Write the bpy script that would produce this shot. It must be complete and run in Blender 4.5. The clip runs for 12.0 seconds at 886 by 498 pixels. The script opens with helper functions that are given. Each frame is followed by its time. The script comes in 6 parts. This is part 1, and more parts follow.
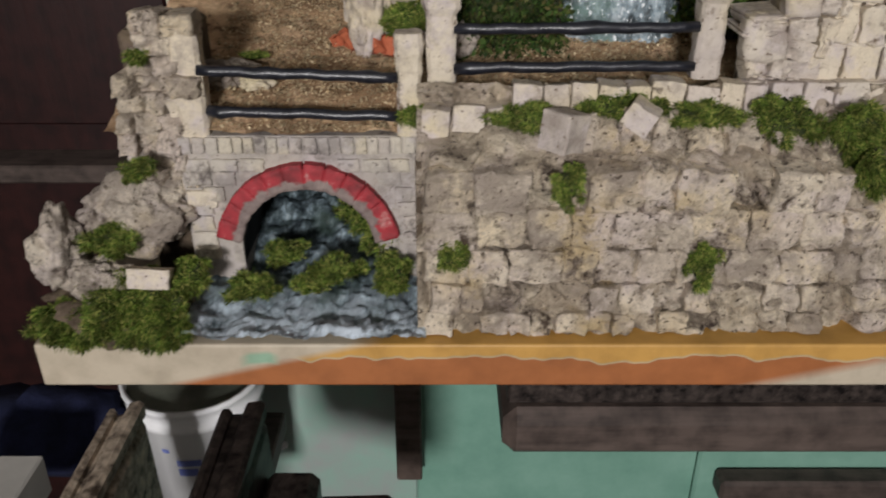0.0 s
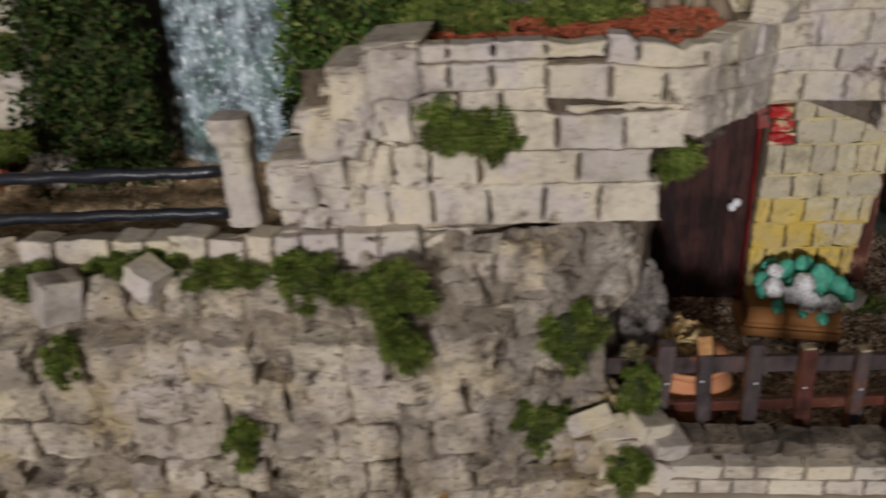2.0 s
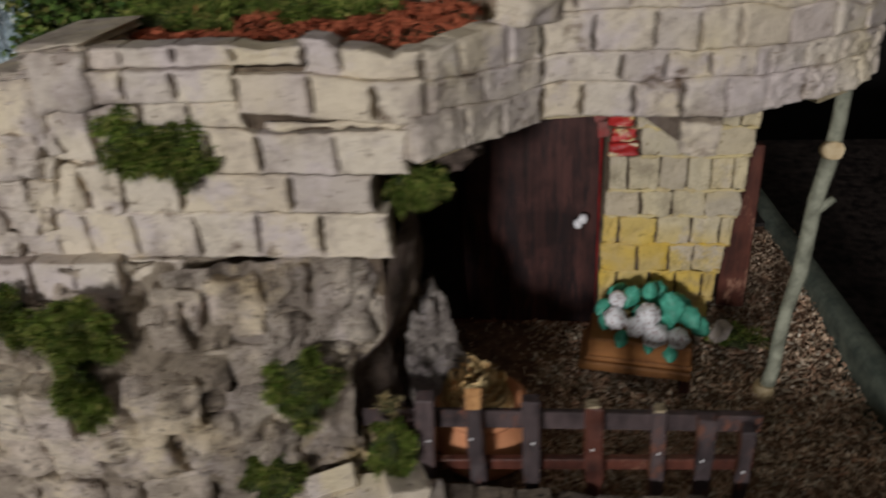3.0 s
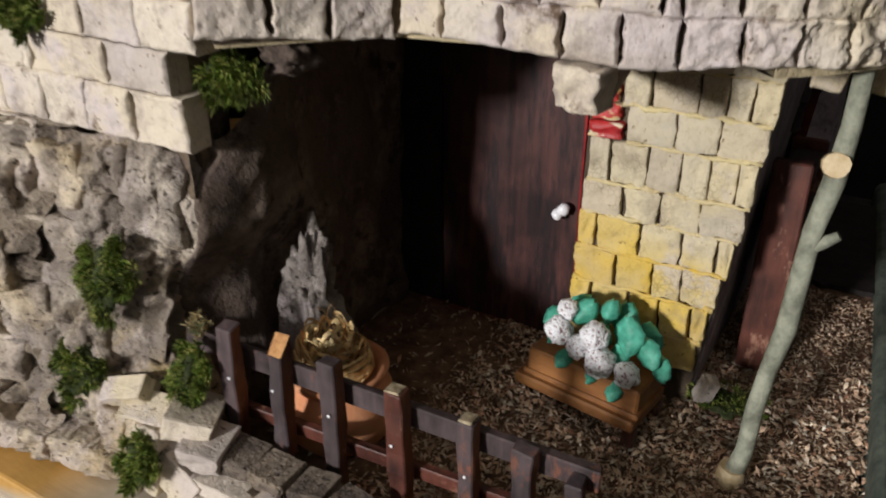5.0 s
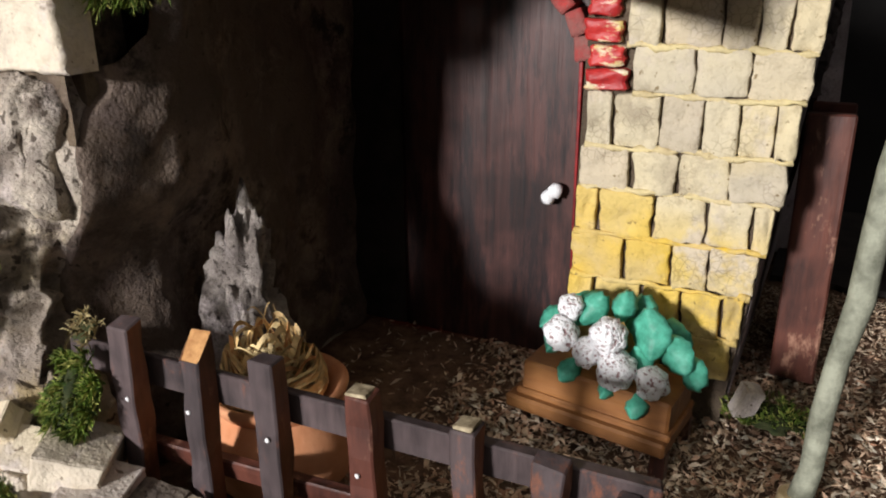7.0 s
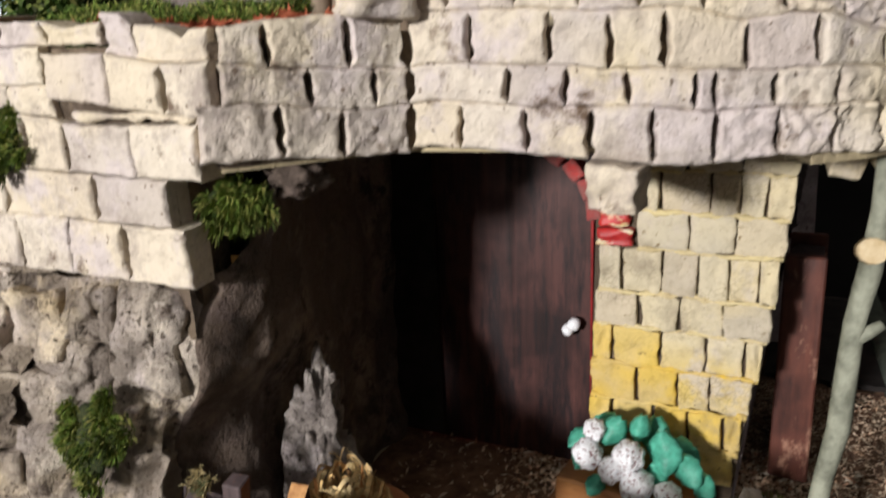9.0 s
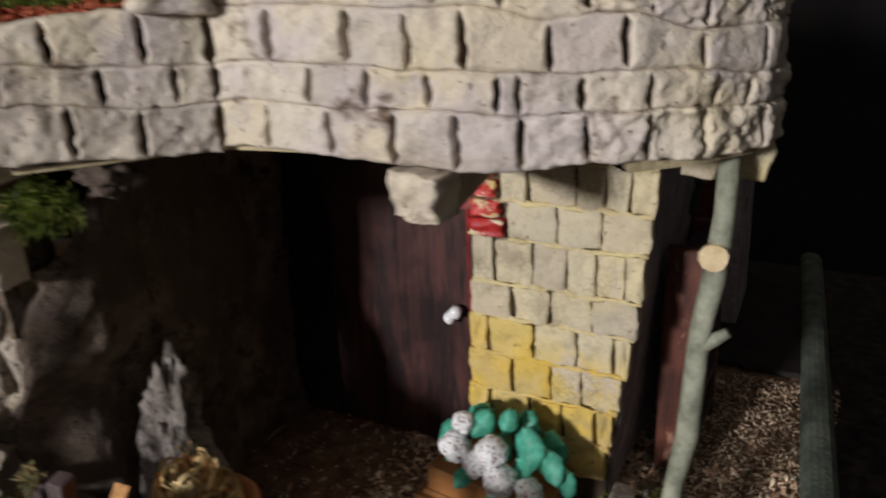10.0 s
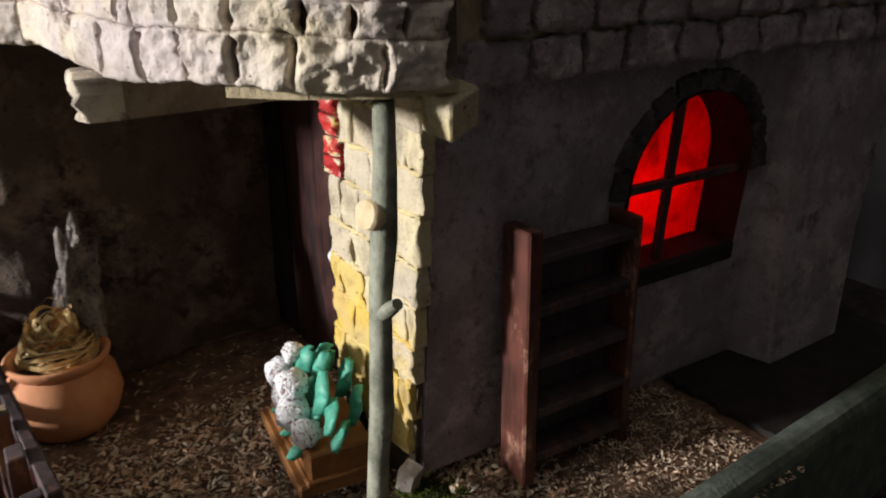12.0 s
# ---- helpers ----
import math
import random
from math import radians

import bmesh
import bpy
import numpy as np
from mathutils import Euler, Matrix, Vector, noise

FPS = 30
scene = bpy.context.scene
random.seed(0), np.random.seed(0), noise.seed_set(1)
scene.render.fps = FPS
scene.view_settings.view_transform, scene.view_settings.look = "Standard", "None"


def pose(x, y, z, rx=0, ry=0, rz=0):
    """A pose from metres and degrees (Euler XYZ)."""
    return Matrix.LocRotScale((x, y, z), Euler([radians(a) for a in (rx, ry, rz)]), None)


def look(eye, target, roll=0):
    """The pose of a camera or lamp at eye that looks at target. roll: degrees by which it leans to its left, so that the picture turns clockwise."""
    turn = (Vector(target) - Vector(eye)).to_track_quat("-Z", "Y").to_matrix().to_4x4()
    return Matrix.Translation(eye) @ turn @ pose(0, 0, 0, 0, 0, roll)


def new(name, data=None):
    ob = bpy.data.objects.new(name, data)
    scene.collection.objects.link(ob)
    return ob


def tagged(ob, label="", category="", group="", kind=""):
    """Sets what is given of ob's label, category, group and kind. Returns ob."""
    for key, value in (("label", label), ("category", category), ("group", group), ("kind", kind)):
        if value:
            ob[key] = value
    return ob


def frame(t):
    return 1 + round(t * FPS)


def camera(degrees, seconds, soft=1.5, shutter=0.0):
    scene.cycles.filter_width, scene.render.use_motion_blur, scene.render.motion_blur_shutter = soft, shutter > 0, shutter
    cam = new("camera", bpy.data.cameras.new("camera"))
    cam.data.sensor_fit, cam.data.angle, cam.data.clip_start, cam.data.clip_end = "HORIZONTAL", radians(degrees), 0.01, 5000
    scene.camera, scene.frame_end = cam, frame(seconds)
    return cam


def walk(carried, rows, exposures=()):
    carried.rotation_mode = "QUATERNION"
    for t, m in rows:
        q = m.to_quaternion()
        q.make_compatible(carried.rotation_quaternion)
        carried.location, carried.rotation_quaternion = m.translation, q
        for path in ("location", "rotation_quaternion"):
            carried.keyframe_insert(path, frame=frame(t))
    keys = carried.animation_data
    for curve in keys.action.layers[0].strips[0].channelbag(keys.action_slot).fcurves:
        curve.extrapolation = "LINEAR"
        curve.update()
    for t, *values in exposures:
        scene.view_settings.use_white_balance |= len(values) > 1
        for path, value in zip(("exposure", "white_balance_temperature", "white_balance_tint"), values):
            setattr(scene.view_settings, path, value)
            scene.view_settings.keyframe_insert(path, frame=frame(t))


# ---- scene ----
cam = camera(57.9, 12.0, soft=1.9, shutter=0.5)
METRES, EYE, TILT, LEAN, TURN = 1.25, 0.30, -28.0, 0.0, 0.0
ROWS = [
    (0.0, 0.0, 0.0, 0.0, 0.0, 0.0, -0.0),
    (0.5, 0.0328, 0.0092, 0.014, -0.17, 0.24, 0.2),
    (1.0, 0.0965, 0.0183, 0.0396, 1.97, 1.72, -0.16),
    (1.5, 0.1562, 0.0349, 0.051, 3.32, 1.61, 0.25),
    (2.0, 0.2302, 0.0557, 0.0612, 5.47, 1.21, 0.91),
    (2.5, 0.2884, 0.0815, 0.0673, 4.83, -0.83, -0.3),
    (3.0, 0.3343, 0.1138, 0.0842, 7.91, -0.9, -0.39),
    (3.5, 0.4354, 0.1274, 0.093, 20.08, -2.76, -8.99),
    (5.5, 0.4583, 0.2244, 0.0618, 28.13, -1.1, -14.65),
    (6.0, 0.4403, 0.2469, 0.0505, 28.1, -0.35, -15.42),
    (6.5, 0.4322, 0.2566, 0.0437, 25.34, 3.36, -13.46),
    (8.5, 0.4225, 0.218, 0.0443, 24.06, 7.69, -9.96),
    (9.0, 0.43, 0.2024, 0.0662, 23.94, 8.89, -9.44),
    (9.5, 0.4436, 0.2002, 0.0795, 23.63, 8.51, -8.8),
    (10.0, 0.4738, 0.229, 0.0922, 25.66, 4.53, -10.35),
    (10.5, 0.5002, 0.2751, 0.1132, 28.7, 1.2, -12.66),
    (11.0, 0.528, 0.3062, 0.1183, 33.85, -1.23, -15.46),
    (11.5, 0.5787, 0.3397, 0.1229, 46.61, -2.99, -20.5),
    (12.0, 0.6064, 0.3474, 0.1347, 54.27, -5.29, -22.46),
]
walk(cam, [(t, pose(0, 0, EYE, TILT, LEAN, TURN) @ pose(METRES * x, METRES * y, METRES * z, 90 + pitch, roll, yaw)) for t, x, y, z, yaw, pitch, roll in ROWS],
     exposures=[(0.0, -0.5), (0.5, -0.62), (1.0, -0.58), (1.5, -0.55), (2.0, -0.72), (2.5, -0.95), (3.0, -0.82), (3.4, -0.08), (5.4, 0.16), (6.0, 0.42), (6.6, 0.5), (8.5, 0.43), (9.0, 0.32), (9.5, -0.03), (10.0, -0.14), (10.5,-0.2), (11.0, -0.15), (11.5, 0.05), (12.0, 0.68)])

# ---------------------------------------------------------------- light
world = bpy.data.worlds.new("workshop_dim")
world.use_nodes = True
world.node_tree.nodes["Background"].inputs["Color"].default_value = (0.75, 0.85, 1.0, 1)
world.node_tree.nodes["Background"].inputs["Strength"].default_value = 0.022
scene.world = world


def area_lamp(name, eye, target, w, h, watts, colour):
    d = bpy.data.lights.new(name, "AREA")
    d.shape, d.size, d.size_y, d.energy, d.color = "RECTANGLE", w, h, watts, colour
    ob = new(name, d)
    ob.matrix_world = look(eye, target)
    return ob


WINDOW = (-0.26, -2.44, 0.82)           # centre of the small workshop window that lights the bench
area_lamp("window_daylight", WINDOW, (0.28, 0.45, 0.12), 0.30, 0.30, 106.0, (1.0, 0.972, 0.965))


def point_lamp(name, at, watts, colour, radius):
    d = bpy.data.lights.new(name, "POINT")
    d.energy, d.color, d.shadow_soft_size = watts, colour, radius
    ob = new(name, d)
    ob.location = at
    return ob


point_lamp("red_bulb_light", (0.455, 0.745, 0.13), 0.036, (1.0, 0.022, 0.022), 0.008)

# ---------------------------------------------------------------- materials


def material(name, rough=0.85, metal=0.0):
    m = bpy.data.materials.new(name)
    m.use_nodes = True
    t = m.node_tree
    b = t.nodes["Principled BSDF"]
    b.inputs["Roughness"].default_value, b.inputs["Metallic"].default_value = rough, metal
    return m, t, b


def node(t, kind, **kw):
    n = t.nodes.new(kind)
    for k, v in kw.items():
        if k in n.inputs:
            n.inputs[k].default_value = v
    return n


def place_coord(t, scale=(1, 1, 1)):
    g = t.nodes.new("ShaderNodeNewGeometry")
    mp = t.nodes.new("ShaderNodeMapping")
    mp.inputs["Scale"].default_value = scale
    t.links.new(g.outputs["Position"], mp.inputs["Vector"])
    return mp.outputs["Vector"]


def noise_tex(t, vec, scale, detail=4.0, rough=0.6):
    n = node(t, "ShaderNodeTexNoise", Scale=scale, Detail=detail, Roughness=rough)
    t.links.new(vec, n.inputs["Vector"])
    return n.outputs["Fac"]


def ramp(t, fac, stops):
    r = t.nodes.new("ShaderNodeValToRGB")
    e = r.color_ramp.elements
    while len(e) < len(stops):
        e.new(0.5)
    for el, (p, c) in zip(e, stops):
        el.position = p
        el.color = (*c, 1) if len(c) == 3 else c
    t.links.new(fac, r.inputs["Fac"])
    return r.outputs["Color"]


def mix(t, a, b, fac, mode="MIX"):
    n = t.nodes.new("ShaderNodeMix")
    n.data_type, n.blend_type = "RGBA", mode
    for sock, v in ((6, a), (7, b), (0, fac)):
        if isinstance(v, (int, float)):
            n.inputs[sock].default_value = v
        elif isinstance(v, tuple):
            n.inputs[sock].default_value = (*v, 1)
        else:
            t.links.new(v, n.inputs[sock])
    return n.outputs[2]


def bump(t, b, height, dist, strength=1.0, after=None):
    n = node(t, "ShaderNodeBump", Strength=strength, Distance=dist)
    t.links.new(height, n.inputs["Height"])
    if after is not None:
        t.links.new(after, n.inputs["Normal"])
    t.links.new(n.outputs["Normal"], b.inputs["Normal"])
    return n.outputs["Normal"]


def object_random(t):
    return t.nodes.new("ShaderNodeObjectInfo").outputs["Random"]


def stone_material(name, light, mid, dark, stain, grime=0.45, pits=0.0008, rough=0.9, per_piece=True, ochre=None, gritty=0.0, crackle=0.0):
    """Painted plaster or foam stone: wash of two tints, grime spots, pitted grain."""
    m, t, b = material(name, rough)
    v = place_coord(t)
    broad = noise_tex(t, v, 28, 3)
    fine = noise_tex(t, v, 260, 6, 0.7)
    col = ramp(t, broad, [(0.36, mid), (0.6, light)])
    if per_piece:
        tone = ramp(t, object_random(t), [(0.0, mid), (0.2, light), (0.4, tuple(c * k for c, k in zip(light, (1.0, 0.95, 0.82)))), (0.6, light), (0.8, tuple(c * k for c, k in zip(light, (0.84, 0.80, 0.88)))), (1.0, tuple(c * 0.82 for c in mid))])
        col = mix(t, col, tone, 0.6)
    if ochre:
        o = ramp(t, noise_tex(t, v, 17, 2), [(0.52, (0, 0, 0)), (0.66, (1, 1, 1))])
        col = mix(t, col, ochre, o)
    wash = ramp(t, noise_tex(t, v, 36, 4, 0.7), [(0.50, (0, 0, 0)), (0.62, (0.85, 0.85, 0.85))])
    col = mix(t, col, tuple(0.5 * (a + b) * k for a, b, k in zip(light, mid, (0.97, 0.96, 1.08))), wash)
    col = mix(t, col, ramp(t, fine, [(0.28, (0.66, 0.62, 0.58)), (0.48, (1, 1, 1)), (0.72, (1.08, 1.08, 1.08))]), 0.6 + 5 * gritty, "MULTIPLY")
    patch = ramp(t, noise_tex(t, v, 60, 7, 0.72), [(grime - 0.06, (1, 1, 1)), (grime + 0.05, (0, 0, 0))])
    col = mix(t, col, stain, patch)
    mid_stain = tuple(0.5 * (a + b) for a, b in zip(mid, stain))
    blot = ramp(t, noise_tex(t, v, 24, 6, 0.75), [(grime, (0.85, 0.85, 0.85)), (grime + 0.13, (0, 0, 0))])
    col = mix(t, col, mid_stain, blot)
    specks = ramp(t, noise_tex(t, v, 330, 2, 0.5), [(0.275 + gritty, (0.85, 0.85, 0.85)), (0.32 + gritty, (0, 0, 0))])
    col = mix(t, col, stain, specks)
    lines = None
    if crackle:
        net = t.nodes.new("ShaderNodeTexVoronoi")
        net.feature = "DISTANCE_TO_EDGE"
        net.inputs["Scale"].default_value = 330.0
        t.links.new(v, net.inputs["Vector"])
        lines = ramp(t, net.outputs["Distance"], [(0.0, (0, 0, 0)), (0.09, (1, 1, 1))])
        here = ramp(t, noise_tex(t, v, 42, 3), [(0.50, (0, 0, 0)), (0.60, (crackle, crackle, crackle))])
        col = mix(t, col, mix(t, (0.42, 0.38, 0.34), (1, 1, 1), lines), here, "MULTIPLY")
    t.links.new(col, b.inputs["Base Color"])
    b.inputs["Specular IOR Level"].default_value = 0.25
    n1 = bump(t, b, noise_tex(t, v, 110, 6, 0.7), pits * 2.0, 0.8)
    vor = node(t, "ShaderNodeTexVoronoi", Scale=520.0)
    t.links.new(v, vor.inputs["Vector"])
    pit = ramp(t, vor.outputs["Distance"], [(0.12, (0, 0, 0)), (0.4, (1, 1, 1))])
    n2 = bump(t, b, pit, pits * 0.5, 0.4, n1)
    bump(t, b, fine, pits * 0.8, 0.8, n2)
    return m


def wood_material(name, light, dark, grain=(60, 60, 9), rough=0.6, per_piece=True, streak=260, wear=None, wear_at=(75, 0.45, 0.56)):
    m, t, b = material(name, rough)
    v = place_coord(t, tuple(g / 60 for g in grain))
    g = noise_tex(t, v, streak, 5, 0.6)
    col = ramp(t, g, [(0.3, dark), (0.7, light)])
    v2 = place_coord(t)
    col = mix(t, col, ramp(t, noise_tex(t, v2, 40, 3), [(0.35, tuple(c * 0.5 for c in dark)), (0.6, light)]), 0.45)
    if wear:
        col = mix(t, col, wear, ramp(t, noise_tex(t, place_coord(t, (1, 1, wear_at[1])), wear_at[0], 6, 0.75), [(wear_at[2], (0, 0, 0)), (wear_at[2] + 0.10, (0.9, 0.9, 0.9))]))
    if per_piece:
        col = mix(t, col, ramp(t, object_random(t), [(0, (0.5, 0.5, 0.5)), (1, (1.0, 0.95, 0.9))]), 0.6, "MULTIPLY")
    t.links.new(col, b.inputs["Base Color"])
    b.inputs["Specular IOR Level"].default_value = 0.35
    bump(t, b, g, 0.0006, 0.7)
    return m


def plain_material(name, a, c, scale=60, rough=0.7, metal=0.0, dist=0.0004, spec=0.3):
    m, t, b = material(name, rough, metal)
    v = place_coord(t)
    f = noise_tex(t, v, scale, 5, 0.65)
    t.links.new(ramp(t, f, [(0.35, a), (0.65, c)]), b.inputs["Base Color"])
    b.inputs["Specular IOR Level"].default_value = spec
    bump(t, b, noise_tex(t, v, scale * 4, 4), dist, 0.6)
    return m


def leaf_material(name, a, c, brown, rough=0.7):
    m, t, b = material(name, rough)
    g = t.nodes.new("ShaderNodeNewGeometry")
    v = place_coord(t)
    col = ramp(t, g.outputs["Random Per Island"], [(0.0, a), (0.62, c), (1.0, brown)])
    col = mix(t, col, ramp(t, noise_tex(t, v, 90, 3), [(0.35, (0.35, 0.35, 0.3)), (0.65, (1.2, 1.2, 1.1))]), 0.9, "MULTIPLY")
    t.links.new(col, b.inputs["Base Color"])
    b.inputs["Specular IOR Level"].default_value = 0.2
    return m


CREAM = stone_material("cream_stone", (0.655, 0.585, 0.48), (0.50, 0.44, 0.40), None, (0.14, 0.095, 0.065), 0.365, pits=0.0008, ochre=(0.62, 0.535, 0.38))
GREYST = stone_material("grey_carved_stone", (0.78, 0.68, 0.535), (0.60, 0.51, 0.42), None, (0.085, 0.058, 0.042), 0.42, pits=0.0028, gritty=0.042, ochre=(0.54, 0.42, 0.25))
MORTAR = stone_material("brown_mortar", (0.19, 0.145, 0.10), (0.12, 0.088, 0.06), None, (0.05, 0.036, 0.026), 0.45, per_piece=False, pits=0.0014)
YELLOW = stone_material("yellow_stone", (0.63, 0.55, 0.37), (0.52, 0.465, 0.36), None, (0.22, 0.16, 0.08), 0.33, ochre=(0.62, 0.47, 0.16), crackle=0.5)
DARKWALL = stone_material("grey_plaster_wall", (0.56, 0.50, 0.52), (0.42, 0.365, 0.38), None, (0.20, 0.165, 0.165), 0.435, pits=0.0026, per_piece=False, ochre=(0.66, 0.59, 0.60))
BRIDGEST = stone_material("bridge_stone", (0.56, 0.51, 0.425), (0.43, 0.39, 0.36), None, (0.13, 0.11, 0.10), 0.40)
REDST = stone_material("red_painted_stone", (0.50, 0.055, 0.05), (0.30, 0.05, 0.045), None, (0.20, 0.16, 0.14), 0.42)
PITROCK = stone_material("pitted_pale_rock", (0.76, 0.67, 0.55), (0.55, 0.47, 0.40), None, (0.075, 0.052, 0.038), 0.445, pits=0.0034, gritty=0.045, per_piece=False, ochre=(0.52, 0.40, 0.22))
# Dark brown rock; on the cave wall it carries the recess's shade.
SHADEBROWN = stone_material("shaded_brown_rock", (0.23, 0.175, 0.137), (0.135, 0.10, 0.08), None, (0.04, 0.03, 0.024), 0.45, per_piece=False, pits=0.0014)
DEEPRED = plain_material("deep_red_paint", (0.10, 0.006, 0.008), (0.30, 0.018, 0.018), 60, 0.4)
SAND = stone_material("ochre_sand", (0.76, 0.55, 0.34), (0.52, 0.34, 0.195), None, (0.12, 0.062, 0.036), 0.44, pits=0.0016, per_piece=False)
EARTH = plain_material("dark_earth", (0.09, 0.05, 0.034), (0.24, 0.145, 0.09), 120, 0.95, dist=0.0015)
DOORWOOD = wood_material("red_brown_door_wood", (0.09, 0.037, 0.032), (0.012, 0.008, 0.008), (60, 60, 3), rough=0.4, streak=230, per_piece=False, wear=(0.014, 0.010, 0.011), wear_at=(60, 0.16, 0.47))
FENCEWOOD = wood_material("dark_fence_wood", (0.115, 0.085, 0.088), (0.020, 0.015, 0.017), wear=(0.22, 0.085, 0.05))
REDWOOD = wood_material("red_stained_wood", (0.15, 0.052, 0.036), (0.03, 0.014, 0.013), rough=0.45, wear=(0.36, 0.20, 0.14))
BROWNWOOD = wood_material("bare_brown_wood", (0.27, 0.105, 0.05), (0.085, 0.034, 0.02), rough=0.5, wear=(0.42, 0.23, 0.12))
PLANTERWOOD = wood_material("orange_brown_planter", (0.36, 0.16, 0.05), (0.22, 0.085, 0.03), (9, 60, 60), rough=0.5)
BLACKRAIL = plain_material("black_enamel_rail", (0.007, 0.008, 0.012), (0.022, 0.023, 0.032), 150, 0.32, spec=0.6)
TERRACOTTA = plain_material("terracotta", (0.52, 0.21, 0.095), (0.62, 0.29, 0.15), 70, 0.75)
BRICKCHIP = plain_material("broken_red_tile", (0.36, 0.085, 0.04), (0.50, 0.15, 0.075), 80, 0.85)
STRAW = leaf_material("straw", (0.64, 0.40, 0.17), (0.86, 0.68, 0.40), (0.50, 0.22, 0.08))
DRYGRASS = leaf_material("dry_grass", (0.30, 0.235, 0.12), (0.46, 0.38, 0.21), (0.24, 0.16, 0.08))
# Dark heap under the strands; shadow among the straw is in its colour.
STRAWDARK = plain_material("shadowed_straw", (0.14, 0.055, 0.022), (0.36, 0.17, 0.065), 240, 0.9, dist=0.002)
CHIPS = leaf_material("wood_chips", (0.52, 0.34, 0.24), (0.90, 0.74, 0.60), (0.28, 0.15, 0.095))
GRIT = leaf_material("sand_grit", (0.38, 0.25, 0.14), (0.80, 0.66, 0.47), (0.16, 0.09, 0.05))
# Near black; shade put into the colour of vault, openings and window reveal.
NEARBLACK = plain_material("near_black", (0.012, 0.010, 0.009), (0.03, 0.024, 0.022), 80, 0.8)
MOSS = leaf_material("green_moss", (0.028, 0.056, 0.011), (0.17, 0.25, 0.042), (0.42, 0.39, 0.13))
# Dark bed under moss and ivy; shadow between the leaves is its colour.
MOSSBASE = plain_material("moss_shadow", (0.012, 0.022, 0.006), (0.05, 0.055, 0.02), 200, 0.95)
IVYLIGHT = leaf_material("bright_ivy", (0.03, 0.07, 0.014), (0.12, 0.205, 0.042), (0.22, 0.21, 0.07))
IVY = leaf_material("dark_ivy", (0.016, 0.038, 0.010), (0.065, 0.115, 0.026), (0.12, 0.10, 0.04))
PETALGREEN = plain_material("green_clay_leaf", (0.045, 0.24, 0.165), (0.10, 0.45, 0.32), 170, 0.45)
BARK = plain_material("pale_green_bark", (0.13, 0.135, 0.10), (0.34, 0.35, 0.27), 95, 0.75, dist=0.0008)
CUTWOOD = plain_material("pale_cut_wood", (0.50, 0.37, 0.20), (0.70, 0.58, 0.38), 150, 0.7)
ORANGECUT = plain_material("orange_cut_wood", (0.30, 0.13, 0.045), (0.55, 0.30, 0.12), 200, 0.7)
DULLCUT = plain_material("weathered_cut_wood", (0.16, 0.12, 0.07), (0.50, 0.42, 0.28), 220, 0.8)
LOGGREEN = plain_material("dark_green_log", (0.06, 0.076, 0.062), (0.14, 0.16, 0.125), 90, 0.8, dist=0.001)
BEAD = plain_material("white_bead", (0.75, 0.75, 0.78), (0.85, 0.85, 0.85), 40, 0.3, spec=0.5)

# ---------------------------------------------------------------- mesh helpers


def sstep(a, b, x):
    k = min(1.0, max(0.0, (x - a) / (b - a)))
    return k * k * (3 - 2 * k)


def mesh_from(name, verts, faces, mat=None, smooth=False):
    me = bpy.data.meshes.new(name)
    me.from_pydata([tuple(v) for v in verts], [], faces)
    if mat:
        me.materials.append(mat)
    if smooth:
        me.polygons.foreach_set("use_smooth", [True] * len(me.polygons))
    me.update()
    return me


def thing(name, label, category, kind="", group="", at=(0, 0, 0)):
    ob = new(name)
    ob.empty_display_size = 0.01
    ob.location = at
    return tagged(ob, label, category, group, kind)


def under(name, me, parent, label="", m=None):
    """A mesh part under a thing; m: its pose in the world."""
    ob = new(name, me)
    if parent:
        ob.parent = parent
        ob.matrix_parent_inverse = parent.matrix_basis.inverted()
    if m is not None:
        ob.matrix_basis = m
    return tagged(ob, label) if label else ob


def box_mesh(name, lo, hi, mat, bev=0.0008, jitter=0.0, seed=0):
    """A bevelled board or block between two corners, edges a little uneven."""
    bm = bmesh.new()
    bmesh.ops.create_cube(bm, size=1)
    rnd = random.Random(seed)
    for v in bm.verts:
        v.co = Vector([lo[i] + (v.co[i] + 0.5) * (hi[i] - lo[i]) + rnd.uniform(-jitter, jitter) for i in range(3)])
    if bev:
        bmesh.ops.bevel(bm, geom=list(bm.edges), offset=bev, segments=1, affect="EDGES")
    me = bpy.data.meshes.new(name)
    bm.to_mesh(me)
    bm.free()
    me.materials.append(mat)
    return me


